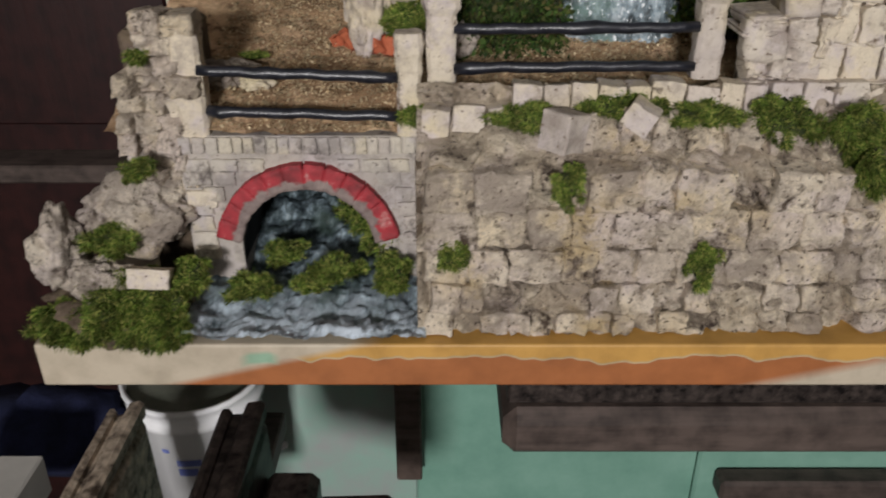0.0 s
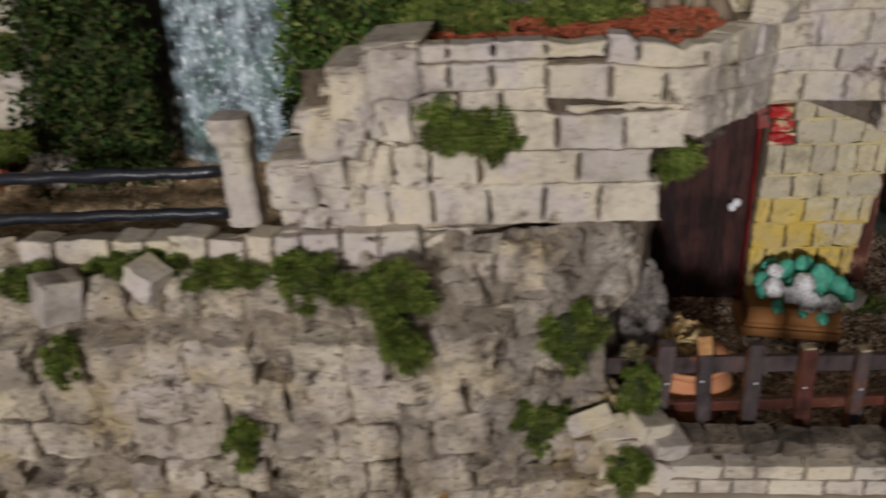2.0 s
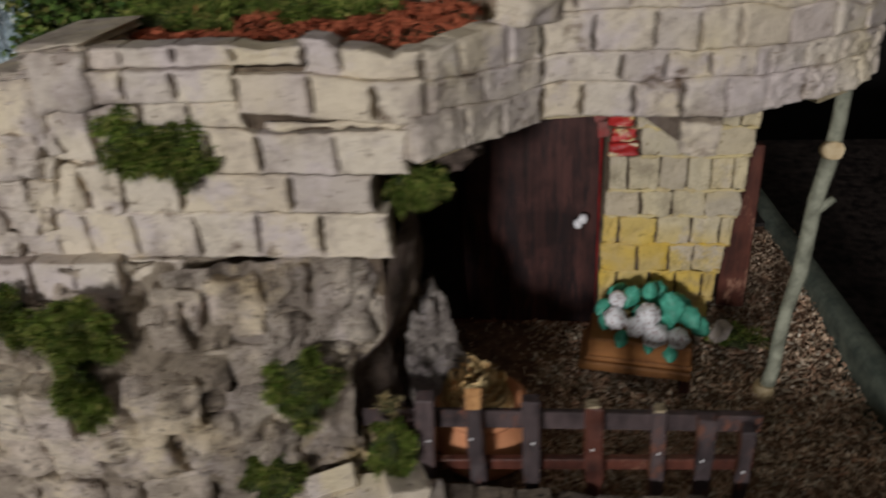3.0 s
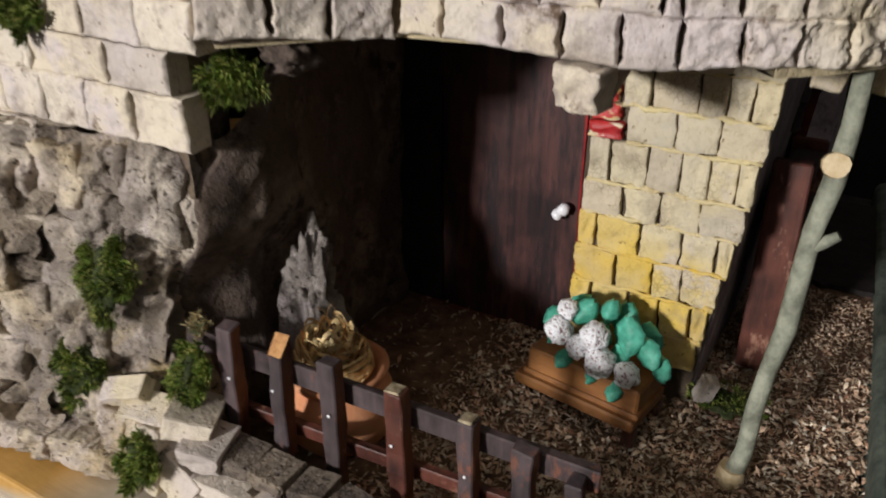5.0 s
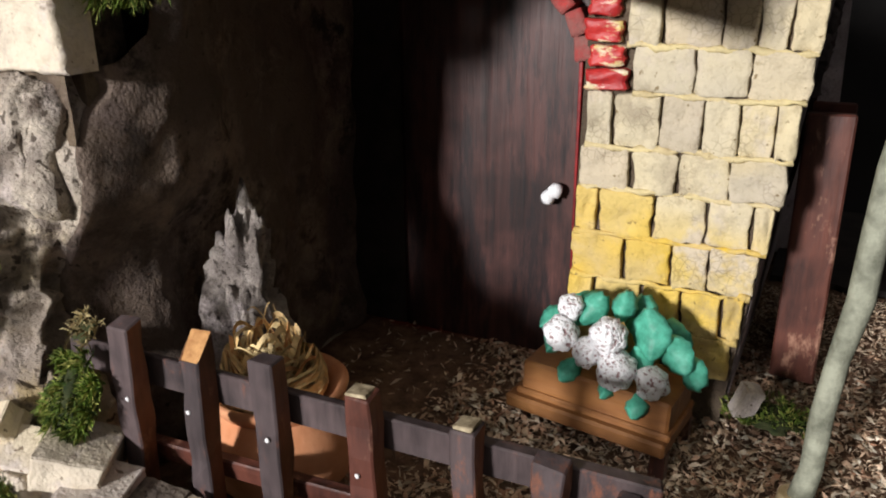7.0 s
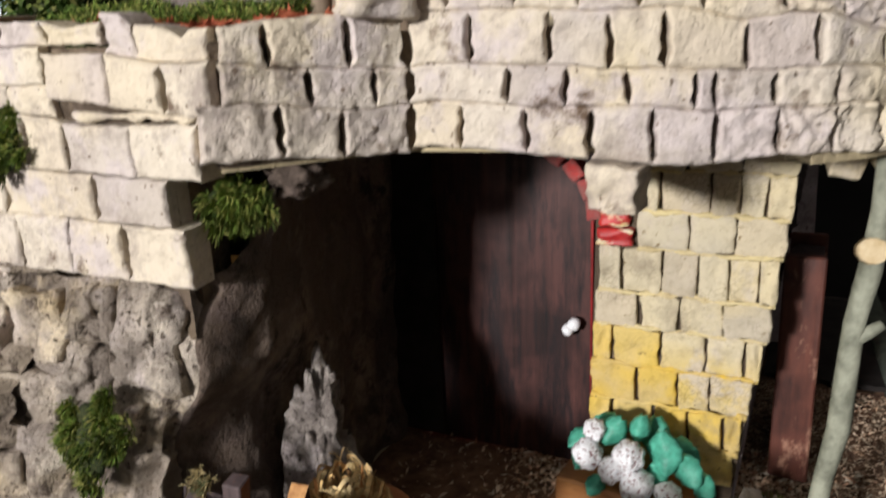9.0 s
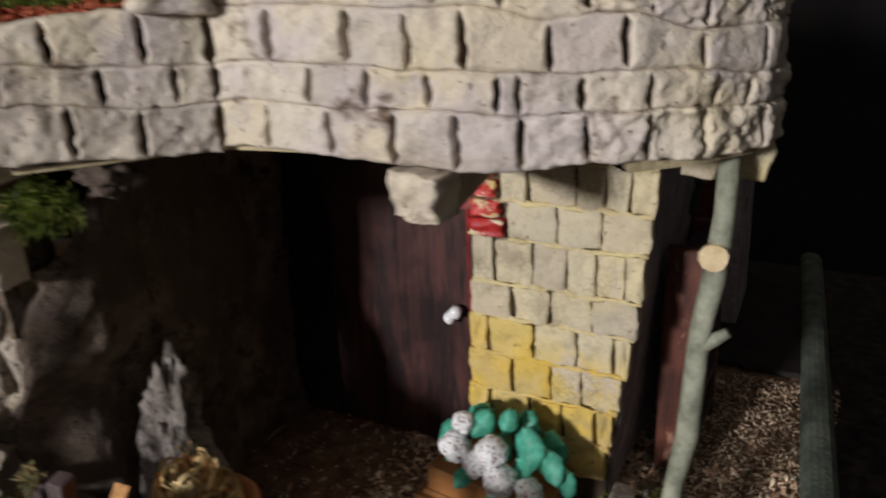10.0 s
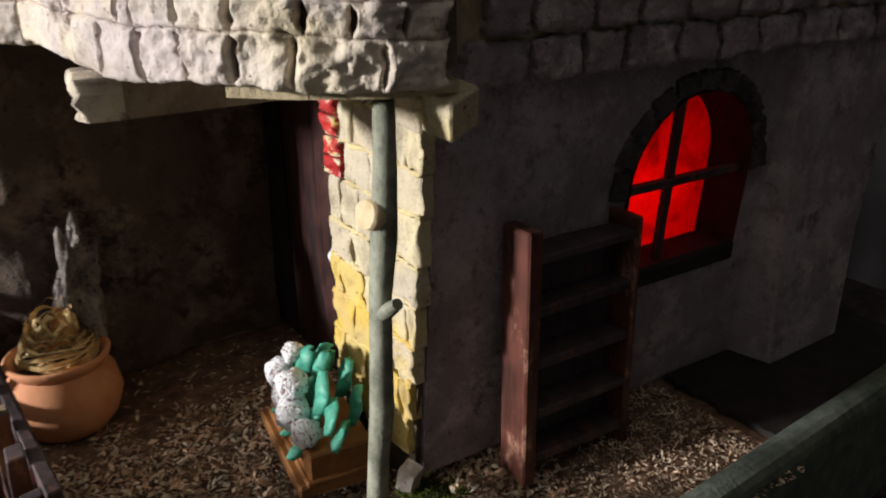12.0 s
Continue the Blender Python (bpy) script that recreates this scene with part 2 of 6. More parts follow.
def block_mesh(name, seed, mat, n=4, rag=0.05, bulge=0.10, edge=0.10, face=0.05, smooth=True, crisp=True):
    """A hewn block in a unit cube: front at -y with worn edges, wavy outline and an uneven face."""
    inner = n + 1
    lo, hi = -0.5 + 2.4 * edge, 0.5 - 2.4 * edge
    g = [-0.5, -0.5 + edge] + [lo + (hi - lo) * i / (inner - 1) for i in range(inner)] + [0.5 - edge, 0.5]
    k = len(g)
    n = k - 1
    off = Vector((seed * 3.13, seed * 1.71, seed * 0.37))
    verts, faces = [], []
    for j in range(k):
        for i in range(k):
            x, z = g[i], g[j]
            border = i in (0, n) or j in (0, n)
            corner = i in (0, n) and j in (0, n)
            p = Vector((x, 0, z))
            wave = noise.noise_vector(p * 2.6 + off) * rag * 1.6 + noise.noise_vector(p * 9 + off) * rag * 0.8
            y = -0.5 + face * (1.7 * noise.noise(p * 2.2 + off) + 0.5 * noise.noise(p * 6.5 + off) + 0.15 * noise.noise(p * 15 + off))
            if border:
                y += bulge * (1.5 if corner else 1.0)
            if corner:
                x, z = x * 0.96, z * 0.96
            verts.append((x + wave.x, y, z + wave.z))
    ring = [i for i in range(k)] + [n + k * j for j in range(1, k)] + [i + k * n for i in range(n - 1, -1, -1)] + [k * j for j in range(n - 1, 0, -1)]
    for j in range(n):
        for i in range(n):
            a = j * k + i
            faces.append((a, a + 1, a + k + 1, a + k))
    base = len(verts)
    for r in ring:
        x, y, z = verts[r]
        verts.append((x, 0.5, z))
    L = len(ring)
    for i in range(L):
        faces.append((ring[i], base + i, base + (i + 1) % L, ring[(i + 1) % L]))
    me = mesh_from(name, verts, faces, mat)
    if smooth:
        me.polygons.foreach_set("use_smooth", [p.index < n * n and (not crisp or (0 < p.index % n < n - 1 and 0 < p.index // n < n - 1)) for p in me.polygons])
    return me


def pool(name, mat, count=8, **kw):
    return [block_mesh(name, 100 + i, mat, **kw) for i in range(count)]


def put_block(name, meshes, parent, at, size, yaw=0.0, tilt=0.0, roll=0.0, rnd=random):
    """One stone: centre, (width, depth, height), turned about z by yaw."""
    m = Matrix.Translation(at) @ Matrix.Rotation(yaw, 4, "Z") @ Matrix.Rotation(tilt, 4, "X") @ Matrix.Rotation(roll, 4, "Y") @ Matrix.Diagonal((*size, 1))
    return under(name, rnd.choice(meshes), parent, m=m)


def sheet(name, nu, nv, f, mat, smooth=True):
    """A surface f(u, v), u and v from 0 to 1."""
    verts = [f(i / nu, j / nv) for j in range(nv + 1) for i in range(nu + 1)]
    faces = [(j * (nu + 1) + i, j * (nu + 1) + i + 1, (j + 1) * (nu + 1) + i + 1, (j + 1) * (nu + 1) + i) for j in range(nv) for i in range(nu)]
    return mesh_from(name, verts, faces, mat, smooth)


def fbm(x, y, z, s, octaves=4):
    return noise.fractal(Vector((x * s, y * s, z * s)), 0.9, 2.1, octaves)


def rock_mesh(name, seed, size, mat, rough=0.28, sub=3, flat=0.0):
    bm = bmesh.new()
    bmesh.ops.create_icosphere(bm, subdivisions=sub, radius=1.0)
    off = Vector((seed * 7.31, seed * 3.17, seed * 1.7))
    for v in bm.verts:
        p = v.co.copy()
        d = 1 + rough * noise.fractal(p * 1.3 + off, 0.8, 2.0, 4) + 0.12 * rough * noise.noise(p * 7 + off)
        cell = noise.voronoi(p * 1.2 + off)[0]
        d *= 0.86 + 0.22 * min(1.0, (cell[1] - cell[0]) * 2)
        v.co = Vector((p.x * size[0], p.y * size[1], p.z * size[2])) * d
    me = bpy.data.meshes.new(name)
    bm.to_mesh(me)
    bm.free()
    me.materials.append(mat)
    me.polygons.foreach_set("use_smooth", [True] * len(me.polygons))
    return me


def tube(name, pts, radii, mat, sides=10, wob=0.0, seed=0):
    """A round stick along points."""
    rnd = random.Random(seed)
    verts, faces = [], []
    pts = [Vector(p) for p in pts]
    for i, p in enumerate(pts):
        d = (pts[min(i + 1, len(pts) - 1)] - pts[max(i - 1, 0)]).normalized()
        a = d.orthogonal().normalized() if abs(d.z) < 0.9 else Vector((1, 0, 0)).cross(d).normalized()
        b = d.cross(a)
        for k in range(sides):
            w = 2 * math.pi * k / sides
            r = radii[i] * (1 + rnd.uniform(-wob, wob))
            verts.append(p + a * r * math.cos(w) + b * r * math.sin(w))
    for i in range(len(pts) - 1):
        for k in range(sides):
            q = (k + 1) % sides
            faces.append((i * sides + k, i * sides + q, (i + 1) * sides + q, (i + 1) * sides + k))
    faces.append(tuple(range(sides - 1, -1, -1)))
    faces.append(tuple((len(pts) - 1) * sides + k for k in range(sides)))
    me = mesh_from(name, verts, faces, mat, True)
    for p in list(me.polygons)[-2:]:
        p.use_smooth = False
    return me


def tuft_mesh(name, seed, n, radii, normal, length, mat, width=0.0005, lie=0.55, droop=0.3, lobes=5):
    """Many short blades that stand on a lumpy cushion."""
    rnd = np.random.RandomState(seed)
    nrm = Vector(normal).normalized()
    rot = nrm.to_track_quat("Z", "Y").to_matrix()
    centres = []
    for k in range(lobes):
        ca, cd = rnd.uniform(0, 2 * math.pi), 0.95 * rnd.uniform(0, 1) ** 0.7
        centres.append((cd * math.cos(ca), cd * math.sin(ca), rnd.uniform(0.12, 0.42) * (1.15 - 0.5 * cd)))
    verts, faces = [], []
    for i in range(n):
        cx, cy, cr = centres[i % lobes]
        a, r = rnd.uniform(0, 2 * math.pi), cr * math.sqrt(rnd.uniform(0, 1))
        x, y = cx + r * math.cos(a), cy + r * math.sin(a)
        h = 0.75 * max(0.0, 1 - (r / cr) ** 2) * cr + rnd.uniform(-0.1, 0.1)
        root = rot @ Vector((x * radii[0], y * radii[1], h * radii[2]))
        out = rot @ Vector((math.cos(a) * lie * (0.3 + r / cr) + rnd.normal(0, 0.65), math.sin(a) * lie * (0.3 + r / cr) + rnd.normal(0, 0.65), 0.6 + rnd.uniform(0, 0.5)))
        out.normalize()
        ln = length * rnd.uniform(0.5, 1.3)
        side = out.cross(Vector(rnd.normal(0, 1, 3))).normalized() * width * rnd.uniform(0.7, 1.5)
        tip = root + out * ln + Vector((0, 0, -droop * ln * rnd.uniform(0, 1)))
        mid = root + out * ln * 0.55
        b = len(verts)
        verts += [root - side * 0.6, root + side * 0.6, mid + side, tip, mid - side]
        faces.append((b, b + 1, b + 2, b + 3, b + 4))
    return mesh_from(name, verts, faces, mat)


def moss(name, at, radii, normal=(0, -0.8, 0.6), n=700, length=0.006, label="tuft of green moss growing on the stones", seed=1, mat=None, width=0.0005, lobes=9, droop=0.3):
    me = tuft_mesh(name, seed, n, radii, normal, length, mat or MOSS, width, lobes=lobes, droop=droop)
    ob = new(name, me)
    ob.location = at
    tagged(ob, label, "moss", "moss on the diorama", "stuff")
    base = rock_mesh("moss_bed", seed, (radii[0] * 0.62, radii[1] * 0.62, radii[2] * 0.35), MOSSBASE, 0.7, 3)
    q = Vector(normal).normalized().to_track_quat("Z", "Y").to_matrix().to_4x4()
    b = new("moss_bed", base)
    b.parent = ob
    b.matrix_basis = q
    return ob


def post_mesh(name, w, d, h, mat, seed, flare=0.25, capz=0.78, rings=16, sides=20):
    """A rough squared post with a wider head."""
    verts, faces = [], []
    for j in range(rings + 1):
        v = j / rings
        k = 1 + flare * (1 if v > capz else 0.35 * max(0.0, 0.18 - v) / 0.18)
        if j in (0, rings):
            k *= 0.93
        for i in range(sides):
            a = 2 * math.pi * i / sides
            c, s = math.cos(a), math.sin(a)
            q = (abs(c) ** 6 + abs(s) ** 6) ** (-1 / 6)
            p = Vector((c * q * w / 2 * k, s * q * d / 2 * k, v * h))
            n = 0.0011 * noise.fractal(Vector((p.x * 110 + seed, p.y * 110, p.z * 110)), 0.9, 2, 3)
            verts.append((p.x * (1 + n / w * 2), p.y * (1 + n / d * 2), p.z + n * 0.5))
    for j in range(rings):
        for i in range(sides):
            q = (i + 1) % sides
            faces.append((j * sides + i, j * sides + q, (j + 1) * sides + q, (j + 1) * sides + i))
    faces.append(tuple(rings * sides + i for i in range(sides)))
    faces.append(tuple(range(sides - 1, -1, -1)))
    return mesh_from(name, verts, faces, mat)


def plate_with_arch(name, x0, x1, z0, z1, cx, cz, r, foot, depth, mat, seg=18, rz=None):
    """An upright plate, front face at y = 0 and depth behind it, with an arched opening down to z = foot."""
    rz = rz or r
    arch = [(cx - r, foot)] + [(cx - r * math.cos(math.pi * i / seg), cz + rz * math.sin(math.pi * i / seg)) for i in range(seg + 1)] + [(cx + r, foot)]
    bm = bmesh.new()
    if foot <= z0 + 1e-6:
        loop = [(x0, z0)] + arch + [(x1, z0), (x1, z1), (x0, z1)]
        vs = [bm.verts.new((x, 0, z)) for x, z in loop]
        bm.faces.new(vs)
        bm.normal_update()
        bmesh.ops.triangulate(bm, faces=bm.faces[:])
    else:
        outer = [bm.verts.new((x, 0, z)) for x, z in ((x0, z0), (x1, z0), (x1, z1), (x0, z1))]
        inner = [bm.verts.new((x, 0, z)) for x, z in arch]
        edges = [bm.edges.new((a[i], a[(i + 1) % len(a)])) for a in (outer, inner) for i in range(len(a))]
        bmesh.ops.triangle_fill(bm, edges=edges, use_beauty=True)
        kill = []
        for f in bm.faces:
            c = f.calc_center_median()
            if all(v in inner for v in f.verts):
                kill.append(f)
        bmesh.ops.delete(bm, geom=kill, context="FACES_ONLY")
    bmesh.ops.recalc_face_normals(bm, faces=bm.faces[:])
    ex = bmesh.ops.extrude_face_region(bm, geom=bm.faces[:])
    bmesh.ops.translate(bm, vec=(0, depth, 0), verts=[v for v in ex["geom"] if isinstance(v, bmesh.types.BMVert)])
    bmesh.ops.recalc_face_normals(bm, faces=bm.faces[:])
    me = bpy.data.meshes.new(name)
    bm.to_mesh(me)
    bm.free()
    me.materials.append(mat)
    return me


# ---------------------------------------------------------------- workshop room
# Near black: the far background's lack of light is put into this wall.
ROOMWALL = plain_material("unlit_background_wall", (0.010, 0.009, 0.009), (0.017, 0.015, 0.0145), 6, 0.9, dist=0.002)
# Unseen south wall and ceiling kept pale to bounce fill; also the carton.
PALEWALL = plain_material("pale_bounce_white", (0.42, 0.40, 0.37), (0.55, 0.53, 0.49), 5, 0.9, dist=0.002)
# Added side walls; their grey sets how much light they bounce.
EASTWALL = plain_material("grey_bounce_wall", (0.045, 0.043, 0.042), (0.07, 0.066, 0.064), 6, 0.9, dist=0.002)
FLOORC = plain_material("dark_concrete_floor", (0.06, 0.055, 0.05), (0.12, 0.11, 0.10), 9, 0.9, dist=0.002)
MAROON = wood_material("maroon_cupboard_paint", (0.036, 0.009, 0.008), (0.016, 0.005, 0.005), (60, 60, 9), 0.5, streak=60)
BENCHWOOD = wood_material("dark_bench_wood", (0.14, 0.105, 0.09), (0.045, 0.032, 0.028), (6, 60, 60), 0.6, streak=120)
GREENPAINT = plain_material("green_cabinet_paint", (0.16, 0.32, 0.25), (0.22, 0.40, 0.32), 14, 0.45, dist=0.0004)
SCUFFGREEN = plain_material("scuffed_green_paint", (0.34, 0.36, 0.35), (0.28, 0.44, 0.37), 16, 0.6, dist=0.0006)
IRON = plain_material("grimy_cast_iron", (0.010, 0.008, 0.008), (0.09, 0.07, 0.062), 110, 0.45, 0.5, dist=0.0012)
IRONTOP = plain_material("worn_rusty_iron", (0.07, 0.05, 0.038), (0.66, 0.54, 0.42), 95, 0.55, 0.1, dist=0.0015)
BUCKETW = plain_material("white_plastic", (0.80, 0.80, 0.82), (0.88, 0.88, 0.88), 20, 0.4)
SLATE = plain_material("dusty_green_water", (0.10, 0.11, 0.085), (0.20, 0.21, 0.17), 25, 0.5)


def room_face(name, pts, mat):
    a, b, c, d = [Vector(p) for p in pts]
    n = (b - a).cross(d - a).normalized() * -0.08
    vs = [a, b, c, d, a + n, b + n, c + n, d + n]
    me = mesh_from(name, vs, [(0, 1, 2, 3), (7, 6, 5, 4), (0, 4, 5, 1), (1, 5, 6, 2), (2, 6, 7, 3), (3, 7, 4, 0)], mat)
    return tagged(new(name, me), "dim painted workshop " + name.split("_")[0], name.split("_")[0], kind="structure")


X0, X1, Y0, Y1, Z0, Z1 = -2.2, 2.6, -2.5, 2.4, -0.9, 1.7
room_face("floor", [(X0, Y0, Z0), (X1, Y0, Z0), (X1, Y1, Z0), (X0, Y1, Z0)], FLOORC)
room_face("ceiling", [(X0, Y1, Z1), (X1, Y1, Z1), (X1, Y0, Z1), (X0, Y0, Z1)], PALEWALL)
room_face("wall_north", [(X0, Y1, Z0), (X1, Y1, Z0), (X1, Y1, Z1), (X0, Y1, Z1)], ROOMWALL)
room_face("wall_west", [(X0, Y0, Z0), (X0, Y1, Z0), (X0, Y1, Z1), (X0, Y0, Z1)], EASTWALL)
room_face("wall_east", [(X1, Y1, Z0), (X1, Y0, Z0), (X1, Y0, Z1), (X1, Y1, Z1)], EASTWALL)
# south wall with a square window opening
wx0, wx1, wz0, wz1 = WINDOW[0] - 0.22, WINDOW[0] + 0.22, WINDOW[2] - 0.22, WINDOW[2] + 0.22
south = thing("wall_south", "unseen pale workshop wall with a small square window", "wall", "structure")
for lo, hi in (((X0, Y0 - 0.1, Z0), (wx0, Y0, Z1)), ((wx1, Y0 - 0.1, Z0), (X1, Y0, Z1)), ((wx0, Y0 - 0.1, Z0), (wx1, Y0, wz0)), ((wx0, Y0 - 0.1, wz1), (wx1, Y0, Z1))):
    under("wall_panel", box_mesh("wall_panel", lo, hi, PALEWALL, 0), south)

cup = thing("cupboard", "dark maroon painted wooden cupboard behind the bench", "cupboard")
under("side_panel", box_mesh("side_panel", (-1.3, 1.02, -0.9), (-0.30, 1.5, 0.9), MAROON, 0.004), cup)
under("door_panel", box_mesh("door_panel", (-1.25, 1.005, -0.05), (-0.34, 1.02, 0.88), MAROON, 0.003), cup)
under("ledge", box_mesh("ledge", (-1.32, 0.96, -0.115), (-0.29, 1.03, -0.09), BENCHWOOD, 0.003), cup)

# ---------------------------------------------------------------- bench and what lies under the board
bench = thing("workbench", "dark worn wooden workbench with green painted cabinet", "workbench")
under("bench_top", box_mesh("bench_top", (0.045, 0.462, -0.128), (1.5, 1.1, -0.084), BENCHWOOD, 0.010), bench)
under("dark_batten", box_mesh("dark_batten", (0.048, 0.474, -0.0835), (1.5, 1.09, -0.03), IRON, 0.002), bench)
under("cabinet_side", box_mesh("cabinet_side", (-0.03, 0.70, -0.9), (1.45, 0.72, -0.126), GREENPAINT, 0.002), bench)
under("drawer_rail", box_mesh("drawer_rail", (0.20, 0.682, -0.30), (1.4, 0.699, -0.285), GREENPAINT, 0.002), bench)
under("drawer_front", box_mesh("drawer_front", (0.29, 0.690, -0.46), (1.4, 0.699, -0.315), GREENPAINT, 0.003), bench)
under("drawer_pull", box_mesh("drawer_pull", (0.31, 0.662, -0.375), (1.38, 0.6895, -0.347), BENCHWOOD, 0.004), bench)
under("low_shelf", box_mesh("low_shelf", (-0.285, 0.545, -0.300), (-0.175, 0.699, -0.2750), BENCHWOOD, 0.002), bench)
stake = new("wooden_stake", box_mesh("wooden_stake", (-0.051, 0.664, -0.345), (-0.023, 0.684, -0.02), BENCHWOOD, 0.002))
tagged(stake, "narrow brown wooden stake leaning on the green cabinet", "stake")
chip = new("paint_chip", rock_mesh("paint_chip", 3, (0.009, 0.002, 0.008), BUCKETW, 0.4, 2))
chip.location = (-0.191, 0.7285, -0.350)
tagged(chip, "white paint chip stuck to the scuffed green sheet", "paint chip")
gp = new("green_panel", box_mesh("green_panel", (-0.213, 0.73, -0.9), (-0.031, 0.745, -0.05), SCUFFGREEN, 0.002))
tagged(gp, "scuffed grey-green painted sheet standing beside the cabinet", "panel")
for x in (0.10, 0.45):
    sup = new("support_block", box_mesh("support_block", (x, 0.50, -0.0295), (x + 0.06, 0.85, -0.0025), BENCHWOOD, 0.002))
    tagged(sup, "plain wooden block holding the diorama board above the bench", "block", "support blocks")


def vise():
    v = thing("bench_vise", "grimy black cast iron bench vise with worn jaws", "vise")
    for x0, w, nm, mat in ((-0.238, 0.029, "rear_jaw", IRONTOP), (-0.159, 0.036, "front_jaw", IRON)):
        jaw = under(nm, box_mesh(nm, (x0, 0.30, -0.17), (x0 + w, 0.452, -0.068), mat, 0.009, 0.002, 3), v)
        jaw.modifiers.new("worn", "BEVEL").width = 0.003
        plate = under("jaw_plate", box_mesh("jaw_plate", (x0 + w * 0.55, 0.305, -0.072), (x0 + w * 0.92, 0.450, -0.060), IRONTOP if nm == "rear_jaw" else IRON, 0.003, 0.002, 4), v)
        rim = under("jaw_ridge", box_mesh("jaw_ridge", (x0 + w * 0.06, 0.305, -0.074), (x0 + w * 0.34, 0.446, -0.063), IRON if nm == "front_jaw" else IRONTOP, 0.003, 0.002, 8), v)
    under("vise_body", box_mesh("vise_body", (-0.124, 0.30, -0.18), (-0.086, 0.428, -0.102), IRON, 0.006, 0.001, 5), v)
    under("vise_neck", box_mesh("vise_neck", (-0.087, 0.30, -0.19), (-0.032, 0.410, -0.106), IRON, 0.005, 0.001, 7), v)
    under("slide_bar", box_mesh("slide_bar", (-0.30, 0.33, -0.40), (-0.03, 0.40, -0.34), IRON, 0.008), v)
    under("base", box_mesh("base", (-0.235, 0.34, -0.34), (-0.205, 0.39, -0.165), IRON, 0.01), v)


vise()


def lathe(name, profile, mat, sides=32):
    verts, faces = [], []
    for r, z in profile:
        for k in range(sides):
            a = 2 * math.pi * k / sides
            verts.append((r * math.cos(a), r * math.sin(a), z))
    for i in range(len(profile) - 1):
        for k in range(sides):
            q = (k + 1) % sides
            faces.append((i * sides + k, i * sides + q, (i + 1) * sides + q, (i + 1) * sides + k))
    return mesh_from(name, verts, faces, mat, True)


BUCKET = Matrix.Translation((-0.2295, 0.597, -0.2745)) @ Matrix.Scale(0.75, 4)
bucket = thing("plastic_bucket", "white plastic bucket with a blue printed label, full of cloudy water", "bucket", at=(-0.2295, 0.597, -0.2745))
under("tub", lathe("tub", [(0.0, 0.0), (0.068, 0.0), (0.078, 0.14), (0.083, 0.142), (0.083, 0.15), (0.079, 0.152), (0.083, 0.168), (0.086, 0.17), (0.086, 0.176), (0.080, 0.176), (0.075, 0.10)], BUCKETW), bucket, m=BUCKET)
under("cloudy_water", lathe("cloudy_water", [(0.0, 0.166), (0.0805, 0.166)], SLATE), bucket, m=BUCKET)

LABELBLUE = plain_material("blue_print", (0.10, 0.13, 0.38), (0.18, 0.22, 0.50), 60, 0.5)


def label_bar(a0, a1, z0, z1):
    """A printed bar on the bucket's side."""
    def f(u, v):
        a, z = math.radians(a0 + (a1 - a0) * u), z0 + (z1 - z0) * v
        r = 0.0683 + 0.0714 * z
        return (r * math.cos(a), r * math.sin(a), z)
    under("label_bar", sheet("label_bar", 6, 1, f, LABELBLUE), bucket, "blue printed bar", BUCKET)


for bar in ((-98, -76, 0.088, 0.098), (-98, -80, 0.072, 0.084), (-110, -103, 0.108, 0.114), (-72, -58, 0.05, 0.085)):
    label_bar(*bar)
box = new("pale_carton", box_mesh("pale_carton", (-0.46, 0.50, -0.255), (-0.368, 0.560, -0.212), PALEWALL, 0.002, 0.002, 6))
tagged(box, "pale carton box end beside the vise", "box")
BLUECLOTH = plain_material("dark_blue_cloth", (0.006, 0.008, 0.026), (0.014, 0.018, 0.055), 40, 0.9, dist=0.002)
rag = new("blue_cloth", rock_mesh("blue_cloth", 15, (0.10, 0.06, 0.05), BLUECLOTH, 0.4, 3))
rag.location = (-0.43, 0.70, -0.30)
tagged(rag, "crumpled dark blue cloth lying behind the vise", "cloth")

# ---------------------------------------------------------------- diorama board
BT = 0.028                                    # board top


